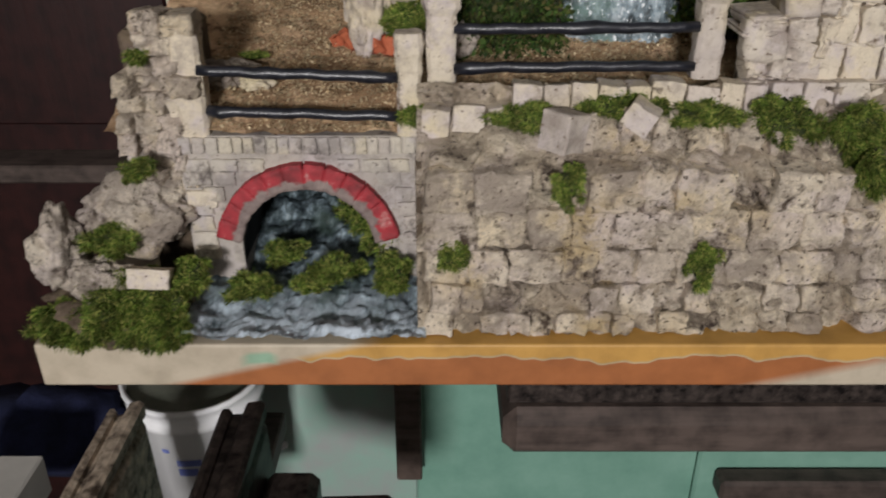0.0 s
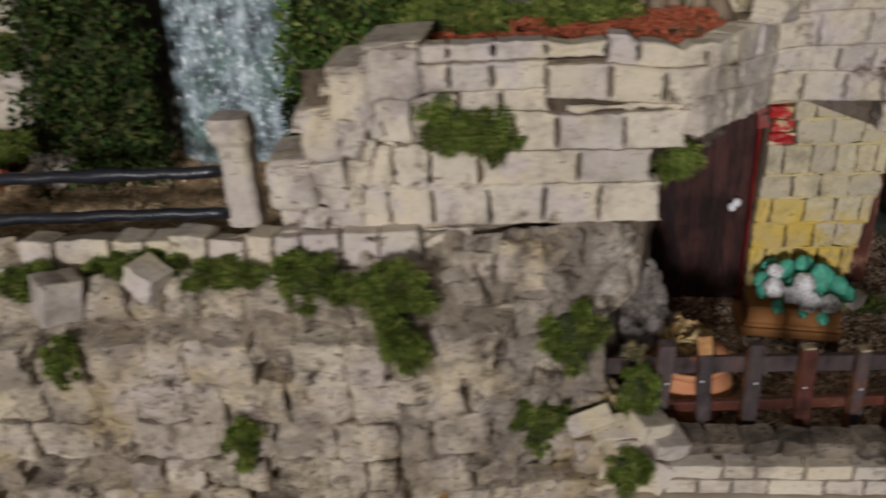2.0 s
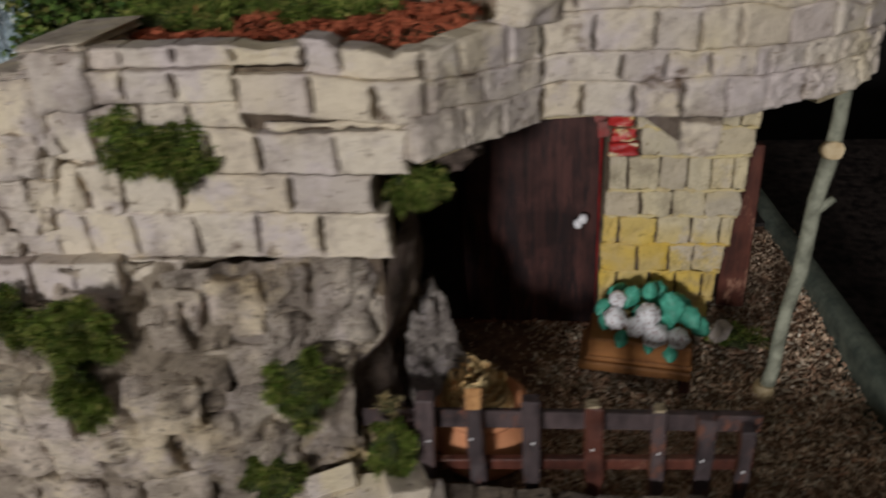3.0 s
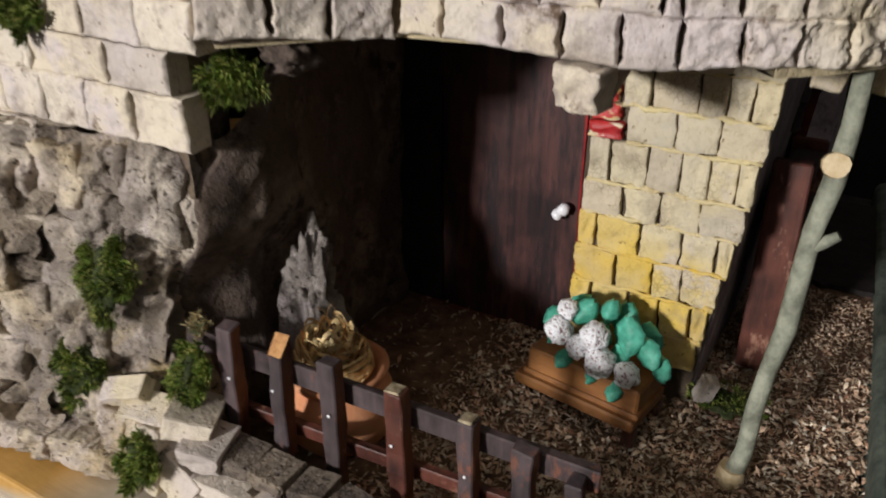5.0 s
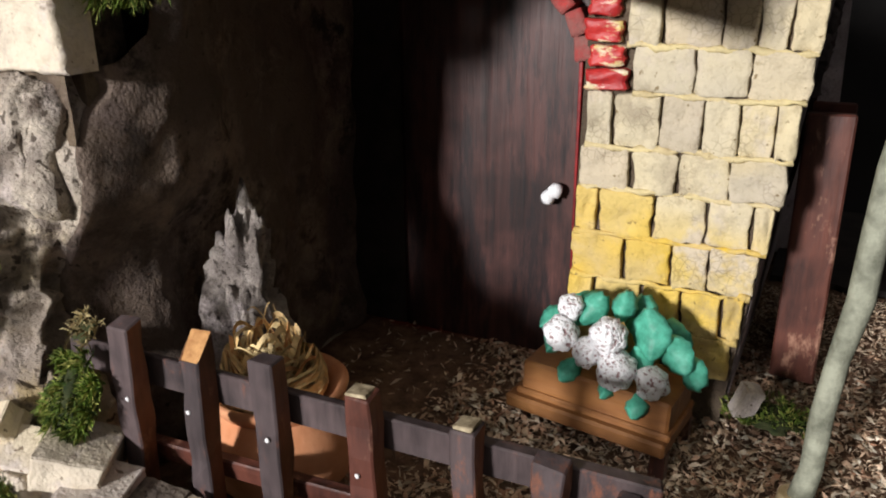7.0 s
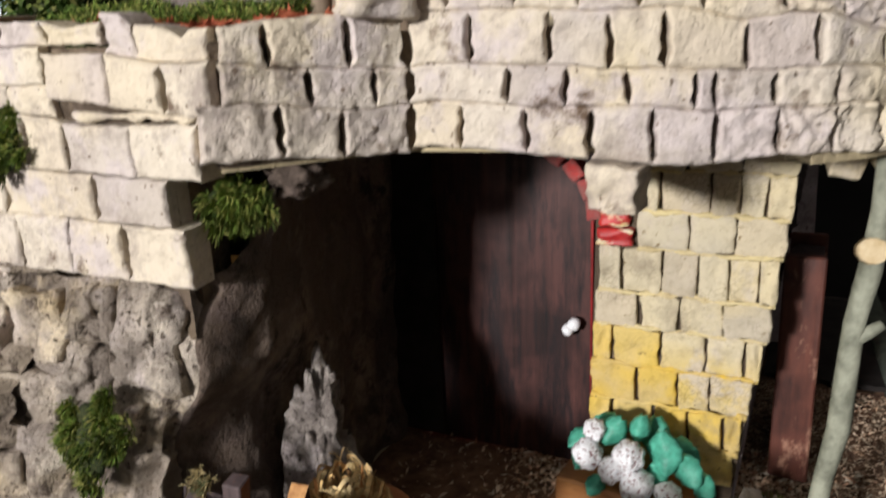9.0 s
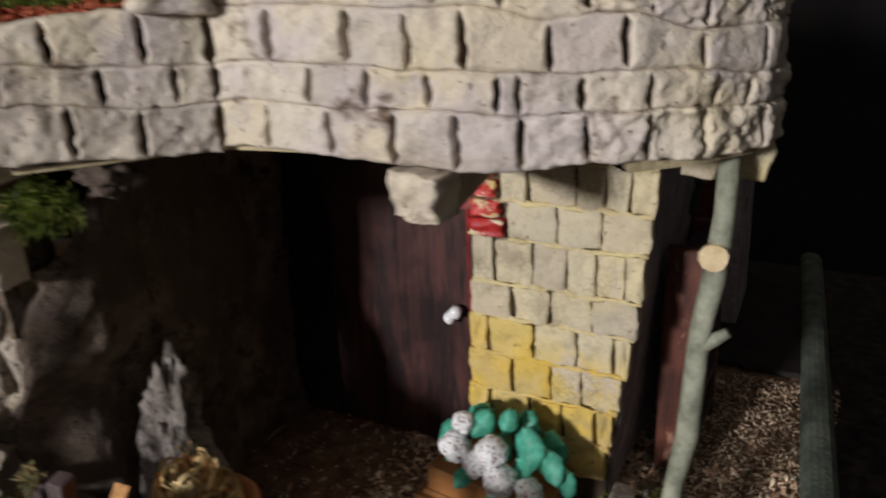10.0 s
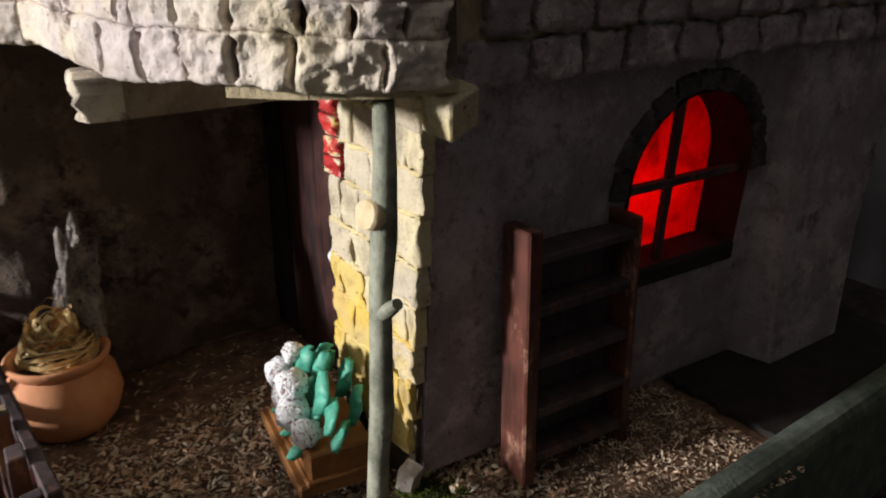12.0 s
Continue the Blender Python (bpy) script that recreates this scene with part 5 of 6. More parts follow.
def red_streaks():
    """Red brush strokes over yellow stone, with whitish dabs."""
    m, t, b = material("red_streaked_stone", 0.5)
    v = place_coord(t, (0.45, 1, 1))
    red = ramp(t, noise_tex(t, place_coord(t), 120, 4), [(0.3, (0.30, 0.012, 0.014)), (0.65, (0.56, 0.035, 0.03))])
    bare = ramp(t, noise_tex(t, v, 230, 4), [(0.53, (0, 0, 0)), (0.61, (1, 1, 1))])
    pale = ramp(t, noise_tex(t, v, 90, 3), [(0.4, (0.62, 0.46, 0.14)), (0.6, (0.78, 0.70, 0.62))])
    t.links.new(mix(t, red, pale, bare), b.inputs["Base Color"])
    bump(t, b, noise_tex(t, v, 200, 5), 0.001, 0.8)
    return m


REDSTREAK = red_streaks()
RIDGE = stone_material("pale_yellow_mortar", (0.68, 0.57, 0.30), (0.58, 0.48, 0.28), None, (0.3, 0.2, 0.1), 0.33, per_piece=False)
RS = pool("red_quoin", REDSTREAK, 4, n=5, rag=0.05, bulge=0.10, edge=0.06, face=0.14)
rng = random.Random(8)
# each course: bottom, top, stone edges, how many of its first stones are saturated yellow
COURSES = ((0.186, 0.2065, (0.4475, 0.466, 0.485, 0.5065, 0.528), 0), (0.168, 0.186, (0.4615, 0.4745, 0.495, 0.5065, 0.5165, 0.5275), 0),
           (0.151, 0.168, (0.4645, 0.487, 0.5055, 0.5255), 0), (0.1305, 0.151, (0.4475, 0.4585, 0.476, 0.4915, 0.504, 0.5155, 0.524), 0),
           (0.114, 0.1305, (0.446, 0.4665, 0.4845, 0.5025, 0.522), 0), (0.0955, 0.114, (0.445, 0.455, 0.4765, 0.496, 0.512, 0.5195), 2),
           (0.077, 0.0955, (0.4445, 0.4665, 0.485, 0.4985, 0.516), 2), (0.059, 0.077, (0.444, 0.455, 0.4745, 0.490, 0.505, 0.5135), 9),
           (0.042, 0.059, (0.444, 0.466, 0.485, 0.511), 9))
SEAM = (0.5025, 0.504, 0.5055, 0.5065, 0.4985)
for z0, z1, edges, ochre in COURSES:
    for k, (a, b) in enumerate(zip(edges[:-1], edges[1:])):
        gap = 0.0005 if a in SEAM or b in SEAM else rng.uniform(0.0010, 0.0018)
        drop = rng.uniform(-0.0004, 0.0004)
        put_block("brick", YO if k < ochre else YB, house, ((a + b) / 2 + 0.0003, 0.6030 + rng.uniform(-0.0003, 0.0003), (z0 + z1) / 2 + drop), (b - a - gap, 0.0060, (z1 - z0) * 0.965), 0, rng.uniform(-0.02, 0.02), rng.uniform(-0.035, 0.035), rng)
for k, (z0, z1, edges, ochre) in enumerate(COURSES):
    xl, xr = edges[0] + 0.001, edges[-1] - 0.001
    n = int((xr - xl) / 0.0035)
    lean = rng.uniform(-0.0012, 0.0012)
    bead([(xl + (xr - xl) * i / n, 0.6010, z0 + lean * (i / n - 0.5)) for i in range(n + 1)], 0.00125, OCHREST if ochre else RIDGE, house, 70 + k)
for x0, x1, z0, z1 in ((0.4475, 0.4635, 0.1515, 0.1595), (0.449, 0.462, 0.1600, 0.1685), (0.4465, 0.4605, 0.1690, 0.1775), (0.448, 0.4595, 0.1780, 0.186)):
    put_block("red_quoin", RS, house, ((x0 + x1) / 2, 0.6022, (z0 + z1) / 2), (x1 - x0, 0.007, z1 - z0 - 0.0006), 0, 0, rng.uniform(-0.08, 0.08), rng)

# side wall with an arched window: built facing -y, then turned to face +x
def side_part(name, me, parent):
    """A part drawn facing -y, turned to the side wall's leaning plane."""
    me.transform(SIDE)
    return under(name, me, parent)


LEANING = Matrix.Identity(4)
LEANING[0][2] = 0.097                          # the side wall leans out towards its top
SIDE = Matrix.Translation((0.5080, 0, 0)) @ LEANING @ Matrix.Rotation(math.pi / 2, 4, "Z")
side_part("side_wall", plate_with_arch("side_wall", 0.6068, 0.90, 0.03, 0.28, 0.7455, 0.142, 0.0395, 0.100, 0.03, DARKWALL, rz=0.040), house)
under("back_wall", box_mesh("back_wall", (0.30, 0.87, 0.03), (0.50, 0.90, 0.28), DARKWALL, 0), house)
under("inner_wall", box_mesh("inner_wall", (0.30, 0.6205, 0.03), (0.33, 0.87, 0.209), DARKWALL, 0), house)
under("lintel", box_mesh("lintel", (0.33, 0.607, 0.198), (0.447, 0.632, 0.209), MORTAR, 0.001), house)


def film_material():
    m, t, b = material("red_film", 0.5)
    tr = t.nodes.new("ShaderNodeBsdfTranslucent")
    v = place_coord(t)
    t.links.new(ramp(t, noise_tex(t, v, 60, 4), [(0.32, (0.30, 0.010, 0.014)), (0.5, (0.75, 0.022, 0.03)), (0.7, (1.0, 0.04, 0.05))]), tr.inputs["Color"])
    t.links.new(tr.outputs["BSDF"], t.nodes["Material Output"].inputs["Surface"])
    return m


REDFILM = film_material()
win = thing("window_1", "small arched window with dark cross bars glowing red", "window", "structure")
pane = [(0.7455 - 0.0405 * math.cos(math.pi * i / 18), 0.142 + 0.041 * math.sin(math.pi * i / 18)) for i in range(19)]
pane = [(0.705, 0.098)] + pane + [(0.786, 0.098)]
side_part("pane", mesh_from("pane", [(y, 0.0225, z) for y, z in pane], [tuple(range(len(pane)))], REDFILM), win)
side_part("mullion", box_mesh("mullion", (0.7365, 0.004, 0.10), (0.7405, 0.008, 0.183), FENCEWOOD, 0.0005), win)
side_part("crossbar", box_mesh("crossbar", (0.7055, 0.003, 0.1375), (0.7855, 0.0075, 0.1415), FENCEWOOD, 0.0005), win)
# Sill and reveal near black: their lack of light is in the colour.
side_part("sill", box_mesh("sill", (0.703, -0.002, 0.090), (0.789, 0.021, 0.1008), NEARBLACK, 0.002, 0.001), win)
rv, rf = [], []
for i, (yy, zz) in enumerate(pane):
    yy, zz = 0.7455 + (yy - 0.7455) * 0.965, 0.14 + (zz - 0.14) * 0.965
    rv += [(yy, -0.002, zz), (yy, 0.0222, zz)]
    if i:
        rf.append((2 * i - 2, 2 * i - 1, 2 * i + 1, 2 * i))
side_part("reveal", mesh_from("reveal", rv, rf, NEARBLACK), win)

# rough dark stones round the window arch
RING = pool("arch_stone", stone_material("dark_arch_stone", (0.16, 0.135, 0.135), (0.09, 0.075, 0.075), None, (0.03, 0.025, 0.025), 0.44, pits=0.002), 5, n=5, rag=0.06, bulge=0.12, edge=0.08, face=0.12)
rng = random.Random(44)
for k in range(11):
    a_ = math.radians(-4 + 188 * (k + 0.5) / 11)
    rr_ = 0.0450
    yy, zz = 0.7455 - rr_ * math.cos(a_), 0.142 + rr_ * math.sin(a_)
    m = SIDE @ Matrix.Translation((yy, 0.0015, zz)) @ Matrix.Rotation(a_ - math.pi / 2, 4, "Y") @ Matrix.Diagonal((0.0125, 0.009, rng.uniform(0.0085, 0.0105), 1))
    under("arch_stone", rng.choice(RING), win, m=m)

# stones and buttress on the side wall
DSTONE = pool("stone", DARKWALL, 6, n=5, rag=0.06, bulge=0.14, edge=0.10, face=0.08)
rng = random.Random(14)
for z0, z1 in ((0.196, 0.213), (0.213, 0.231), (0.231, 0.250), (0.250, 0.268)):
    y = 0.612 + rng.uniform(0, 0.01)
    while y < 0.88:
        w = rng.uniform(0.02, 0.034)
        zc = (z0 + z1) / 2
        put_block("stone", DSTONE, house, (0.508 + 0.097 * zc + 0.002, y + w / 2, zc), (w - 0.003, 0.012, (z1 - z0) * 0.93), math.pi / 2, 0, rng.uniform(-0.08, 0.08), rng)
        y += w
bt = [(0.509, 0.800, 0.03), (0.536, 0.806, 0.03), (0.534, 0.866, 0.03), (0.509, 0.872, 0.03), (0.520, 0.800, 0.215), (0.5295, 0.806, 0.215), (0.5295, 0.880, 0.215), (0.520, 0.885, 0.215)]
under("buttress", mesh_from("buttress", bt, [(3, 2, 1, 0), (4, 5, 6, 7), (0, 1, 5, 4), (1, 2, 6, 5), (2, 3, 7, 6), (3, 0, 4, 7)], DARKWALL), house)
CORB = pool("corbel", YELLOW, 2, n=4, rag=0.02, bulge=0.05, edge=0.05, face=0.03)
for at, yaw in (((0.5440, 0.591, 0.1965), 0.15), ((0.5600, 0.591, 0.1975), 0.3)):
    put_block("corbel", CORB, house, at, (0.0115, 0.013, 0.0130), yaw, 0.25, 0.2, rng)

# door
door = thing("door_1", "dark red-brown wooden house door standing slightly ajar", "door", "structure")
DY = 0.614


def door_leaf(name, x0, x1, back0, back1, mat, parent):
    vs = [(x0, DY, 0.031), (x1, DY, 0.031), (back1, DY + 0.005, 0.031), (back0, DY + 0.005, 0.031)]
    vs += [(x, y, 0.200) for x, y, _ in vs]
    under(name, mesh_from(name, vs, [(3, 2, 1, 0), (4, 5, 6, 7), (0, 1, 5, 4), (1, 2, 6, 5), (2, 3, 7, 6), (3, 0, 4, 7)], mat), parent)


door_leaf("door_leaf", 0.3618, 0.4475, 0.3515, 0.4475, DOORWOOD, door)
# Black board in place of the unlit gap beside the leaf.
door_leaf("shade_panel", 0.325, 0.3598, 0.325, 0.3495, NEARBLACK, door)
for k in range(6):
    a_ = math.radians(88 + 86 * k / 5)
    put_block("arch_stone", RED4, door, (0.4045 - 0.0405 * math.cos(a_), 0.6085, 0.1625 + 0.0325 * math.sin(a_)), (0.0095, 0.010, 0.007), 0, 0, a_ - math.pi / 2, rng)
under("door_frame", box_mesh("door_frame", (0.4432, 0.6058, 0.03), (0.4442, 0.6135, 0.165), DEEPRED, 0.0003, 0.0003, 2), door, "thin red painted door edge")
under("door_knob", rock_mesh("door_knob", 1, (0.0034, 0.0034, 0.0034), BEAD, 0.05, 2), door, "white bead door knob", Matrix.Translation((0.4348, 0.6085, 0.1082)))
under("door_knob", rock_mesh("door_knob", 2, (0.0034, 0.0034, 0.0034), BEAD, 0.05, 2), door, "", Matrix.Translation((0.4318, 0.6080, 0.1052)))

# ---------------------------------------------------------------- yard
yard = new("yard_ground", sheet("yard_ground", 120, 150, lambda u, v: (0.335 + 0.262 * u - 0.022 * v * u, 0.426 + 0.474 * v, yard_z(0.335 + 0.262 * u, 0.426 + 0.474 * v) + 0.0012 * fbm(u * 0.32, v * 0.5, 0, 60)), EARTH))
tagged(yard, "dark earth yard covered with wood chips", "ground", kind="structure")


def chips(name, n, x0, x1, y0, y1, zf, mat, size, label, seed, fat=0.26, bare=None):
    rnd = np.random.RandomState(seed)
    verts, faces = [], []
    for i in range(n):
        x, y = rnd.uniform(x0, x1), rnd.uniform(y0, y1)
        if bare and rnd.uniform() > 0.05 + 0.95 * bare(x, y):
            continue
        c = Vector((x, y, zf(x, y) + rnd.uniform(0.0, 0.002)))
        d = Vector((rnd.normal(), rnd.normal(), rnd.normal(0, 0.45))).normalized()
        s = d.cross(Vector((rnd.normal(0, 0.4), rnd.normal(0, 0.4), 1))).normalized()
        ln, w = size * rnd.uniform(0.4, 1.5), size * rnd.uniform(0.46, 1.54) * fat
        b = len(verts)
        up = Vector((0, 0, w * 0.35))
        verts += [c - d * ln / 2, c + s * w / 2 + up, c + d * ln / 2, c - s * w / 2 + up * 0.4, c - Vector((0, 0, w * 0.3))]
        faces += [(b, b + 1, b + 3), (b + 1, b + 2, b + 3), (b, b + 4, b + 1), (b + 1, b + 4, b + 2)]
    ob = new(name, mesh_from(name, verts, faces, mat))
    return tagged(ob, label, "chips", kind="stuff")


def porch_floor(x, y):
    """How thickly the chips lie: sparse on the trodden porch floor, patchy further out."""
    n = noise.noise(Vector((x * 55, y * 55, 0.0)))
    return sstep(0.392, 0.445, x + 0.022 * n) * (0.8 + 0.4 * n)


chips("wood_chips", 34000, 0.350, 0.60, 0.455, 0.745, lambda x, y: yard_z(x, y) + 0.0005, CHIPS, 0.0031, "scattered brown wood chips over the yard", 4, bare=porch_floor)
BARKBITS = leaf_material("red_brown_bark_bits", (0.48, 0.26, 0.18), (0.74, 0.56, 0.43), (0.90, 0.82, 0.73))
chips("bark_bits", 10500, 0.350, 0.60, 0.455, 0.66, lambda x, y: yard_z(x, y) + 0.0018, BARKBITS, 0.0042, "coarse red-brown bark pieces among the wood chips", 12, 0.4, bare=porch_floor)
chips("sand_grit", 26000, -0.155, 0.18, 0.450, 0.68, road_z, GRIT, 0.0019, "fine grit and crumbs on the sand road", 6, 0.7)

# Near-black sheet laid over the yard behind the chips.
dark_edge = [(0.513 + 0.074 * i / 16, 0.752 + 0.006 * noise.noise(Vector((i * 0.7, 3, 0)))) for i in range(17)]
dark = new("dark_ground", slab("dark_ground", dark_edge + [(0.573, 0.899), (0.513, 0.899)], 0.0295, 0.0328, NEARBLACK))
tagged(dark, "near-black ground sheet behind the wood chips", "ground", kind="structure")

# low wall in front of the yard, under the fence
low = thing("wall_low", "low wall of small whitish bricks at the yard edge", "wall", "structure")
under("mortar_core", box_mesh("mortar_core", (0.345, 0.424, BT + 0.0005), (0.606, 0.449, 0.0455), MORTAR, 0.001), low)
rng = random.Random(31)
for r, (z0, z1, y) in enumerate(((0.0285, 0.0375, 0.4205), (0.0375, 0.0460, 0.4215))):
    x = 0.345 - 0.01 * r
    while x < 0.60:
        w = rng.uniform(0.015, 0.028)
        put_block("brick", BLOCKS, low, (x + w / 2, y + 0.003, (z0 + z1) / 2), (w - 0.0016, 0.010, (z1 - z0) * 0.95), rng.uniform(-0.03, 0.03), 0, rng.uniform(-0.03, 0.03), rng)
        x += w
COPING = stone_material("sooty_coping_stone", (0.30, 0.25, 0.20), (0.13, 0.10, 0.08), None, (0.03, 0.025, 0.022), 0.44, pits=0.002, gritty=0.03, ochre=(0.46, 0.40, 0.30))
CAPS = pool("coping_stone", COPING, 8, n=4, rag=0.06, bulge=0.08, edge=0.10, face=0.08)
x = 0.350
while x < 0.595:
    w = rng.uniform(0.013, 0.021)
    put_block("coping_stone", CAPS, low, (x + w / 2, 0.4355 + rng.uniform(-0.002, 0.002), 0.0478 + rng.uniform(-0.001, 0.001)), (w - 0.002, 0.0165, 0.0105), rng.uniform(-0.2, 0.2), rng.uniform(-0.12, 0.08), rng.uniform(-0.16, 0.16), rng)
    x += w
for i, (at, s_, e) in enumerate((((0.334, 0.430, 0.058), (0.026, 0.014, 0.018), (0.5, 0.1, 0.3)), ((0.351, 0.434, 0.062), (0.020, 0.020, 0.012), (0.1, 0.3, 0.5)),
                                 ((0.345, 0.424, 0.051), (0.026, 0.007, 0.014), (-0.5, 0.45, 0.2)), ((0.361, 0.431, 0.0535), (0.018, 0.020, 0.010), (0.1, 0.15, 0.3)),
                                 ((0.322, 0.427, 0.068), (0.022, 0.010, 0.010), (0.6, -0.3, 0.2)), ((0.353, 0.4215, 0.040), (0.020, 0.008, 0.016), (-0.2, 0.6, 0.0)),
                                 ((0.335, 0.420, 0.041), (0.020, 0.012, 0.018), (0.0, 0.2, 0.1)))):
    ob = new("loose_stone", BLOCKS[i % 12])
    ob.matrix_basis = Matrix.Translation(at) @ Euler(e).to_matrix().to_4x4() @ Matrix.Diagonal((*s_, 1))
    tagged(ob, "tilted flat cream stone in a broken heap by the fence", "stone", "heap of broken stones")


def picket_mesh(w, d, h, seed, front, flank, chamfer):
    """A split picket: dark painted front, bare brown flanks, uneven edges and a slanted top."""
    rr = random.Random(seed)
    n = 7
    verts, faces = [], []
    for j in range(n + 1):
        z = h * j / n
        for sx, sy in ((-1, -1), (1, -1), (1, 1), (-1, 1)):
            zz = z + (chamfer * (sy - 1) * 0.5 if j == n else 0.0) + (rr.uniform(-0.0008, 0.0008) if j == n else 0.0)
            k = 0.86 + 0.14 * sstep(0.0, 0.5, j / n)
            verts.append((sx * k * w / 2 + rr.uniform(-0.0006, 0.0006), sy * d / 2 + rr.uniform(-0.0005, 0.0005), zz))
    for j in range(n):
        for i in range(4):
            faces.append((4 * j + i, 4 * j + (i + 1) % 4, 4 * j + 4 + (i + 1) % 4, 4 * j + 4 + i))
    faces += [(3, 2, 1, 0), (4 * n, 4 * n + 1, 4 * n + 2, 4 * n + 3)]
    me = mesh_from("picket", verts, faces, front)
    me.materials.append(flank)
    me.materials.append(ORANGECUT)
    me.polygons.foreach_set("material_index", [2 if i == len(faces) - 1 and chamfer > 0.003 else 1 if i < 4 * n and i % 4 in (1, 3) else 0 for i in range(len(faces))])
    bm = bmesh.new()
    bm.from_mesh(me)
    bmesh.ops.bevel(bm, geom=[e for e in bm.edges if abs((e.verts[0].co - e.verts[1].co).normalized().z) > 0.9 or min(v.co.z for v in e.verts) > h * 0.9], offset=0.0005, segments=1, affect="EDGES")
    bm.to_mesh(me)
    bm.free()
    return me


def fence():
    f = thing("wooden_fence", "small dark weathered picket fence with one rail", "fence")
    rr = random.Random(2)
    spec = ((0.3600, 0.3620, 0.1025, 0.0078), (0.3845, 0.3825, 0.1005, 0.0074), (0.4085, 0.4082, 0.0990, 0.0080), (0.4380, 0.4355, 0.0938, 0.0080), (0.4655, 0.4645, 0.0905, 0.0066), (0.4865, 0.4860, 0.0855, 0.0078), (0.5040, 0.5045, 0.0780, 0.0060))
    for i, (xb, xt, zt, w) in enumerate(spec):
        y, z0 = 0.4488 + 0.095 * (xb - 0.3625), 0.046 if i < 2 else 0.030
        h = zt - z0
        me = picket_mesh(w, 0.0066, h, i, REDWOOD if i == 3 else FENCEWOOD, BROWNWOOD, 0.008 if i == 1 else 0.001)
        p = under("picket", me, f, m=Matrix.Translation((xb, y, z0)) @ Matrix.Rotation(math.atan2(xt - xb, h), 4, "Y") @ Matrix.Rotation(rr.uniform(-0.05, 0.02), 4, "X"))
        if i in (3, 4):
            top = new("cut_top", box_mesh("cut_top", (-w / 2 + 0.0008, -0.0028, h - 0.0006), (w / 2 - 0.0008, 0.0028, h + 0.0004), DULLCUT, 0.0002, 0.0003, i))
            top.parent = p
        n = new("nail", rock_mesh("nail", i, (0.0009, 0.0006, 0.0009), BEAD, 0.1, 1))
        n.parent = p
        n.location = (rr.uniform(-0.002, 0.002), -0.0037, h - 0.0235)
    run = Matrix.Translation((0.3615, 0.4537, 0.05)) @ Matrix.Rotation(0.095, 4, "Z")
    under("rail", box_mesh("rail", (-0.032, 0.0, 0.0275), (0.149, 0.0035, 0.0380), FENCEWOOD, 0.0006, 0.0012, 5), f, m=run @ Matrix.Rotation(0.045, 4, "Y"))
    under("lower_rail", box_mesh("lower_rail", (-0.01, 0.0, 0.002), (0.149, 0.0035, 0.009), REDWOOD, 0.0006, 0.001, 6), f, m=run @ Matrix.Rotation(0.03, 4, "Y"))


fence()

POT = Matrix.Translation((0.383, 0.487, 0.0288)) @ Matrix.Diagonal((0.91, 0.91, 0.80, 1))
pot = thing("terracotta_pot", "round terracotta pot standing behind the fence", "pot", at=(0.383, 0.487, 0.029))
under("pot_body", lathe("pot_body", [(0.0, 0.0), (0.016, 0.0), (0.020, 0.003), (0.025, 0.010), (0.0285, 0.022), (0.0265, 0.035), (0.0215, 0.0425)], TERRACOTTA, 40), pot, m=POT)
under("rim", lathe("rim", [(0.0205, 0.0415), (0.0225, 0.0425), (0.0250, 0.0465), (0.0256, 0.0490), (0.0245, 0.0502), (0.0225, 0.0490), (0.0190, 0.042), (0.0, 0.040)], TERRACOTTA, 40), pot, "flared terracotta rim", POT)


def straw(at, n, r, h, seed):
    rnd = np.random.RandomState(seed)
    verts, faces = [], []
    for i in range(n):
        a0, a1 = rnd.uniform(0, 6.28), rnd.uniform(0.6, 2.8)
        rr0 = r * rnd.uniform(0.35, 1.1)
        k = 13
        wdir = Vector((0, 0, 1)) * rnd.uniform(0.0002, 0.0007) + Vector(rnd.normal(0, 0.0004, 3))
        lift, zb = rnd.uniform(-0.3, 1.0) * h, rnd.uniform(0, 0.5) * h
        b = len(verts)
        for j in range(k):
            t_ = j / (k - 1)
            a = a0 + a1 * t_
            p = Vector((rr0 * math.cos(a), rr0 * math.sin(a), (zb + lift * math.sin(math.pi * t_)) * (1.15 - 0.75 * (rr0 / r) ** 2)))
            verts += [p - wdir, p + wdir]
        faces += [(b + 2 * j, b + 2 * j + 2, b + 2 * j + 3, b + 2 * j + 1) for j in range(k - 1)]
    ob = new("straw", mesh_from("straw", verts, faces, STRAW))
    ob.location = at
    heap = under("straw_heap", rock_mesh("straw_heap", seed, (r * 0.88, r * 0.88, h * 0.62), STRAWDARK, 0.3, 4), None)
    heap.parent = ob
    return tagged(ob, "curled dry straw filling the terracotta pot", "straw", kind="stuff")


straw((0.380, 0.488, 0.0655), 340, 0.0165, 0.0185, 3)


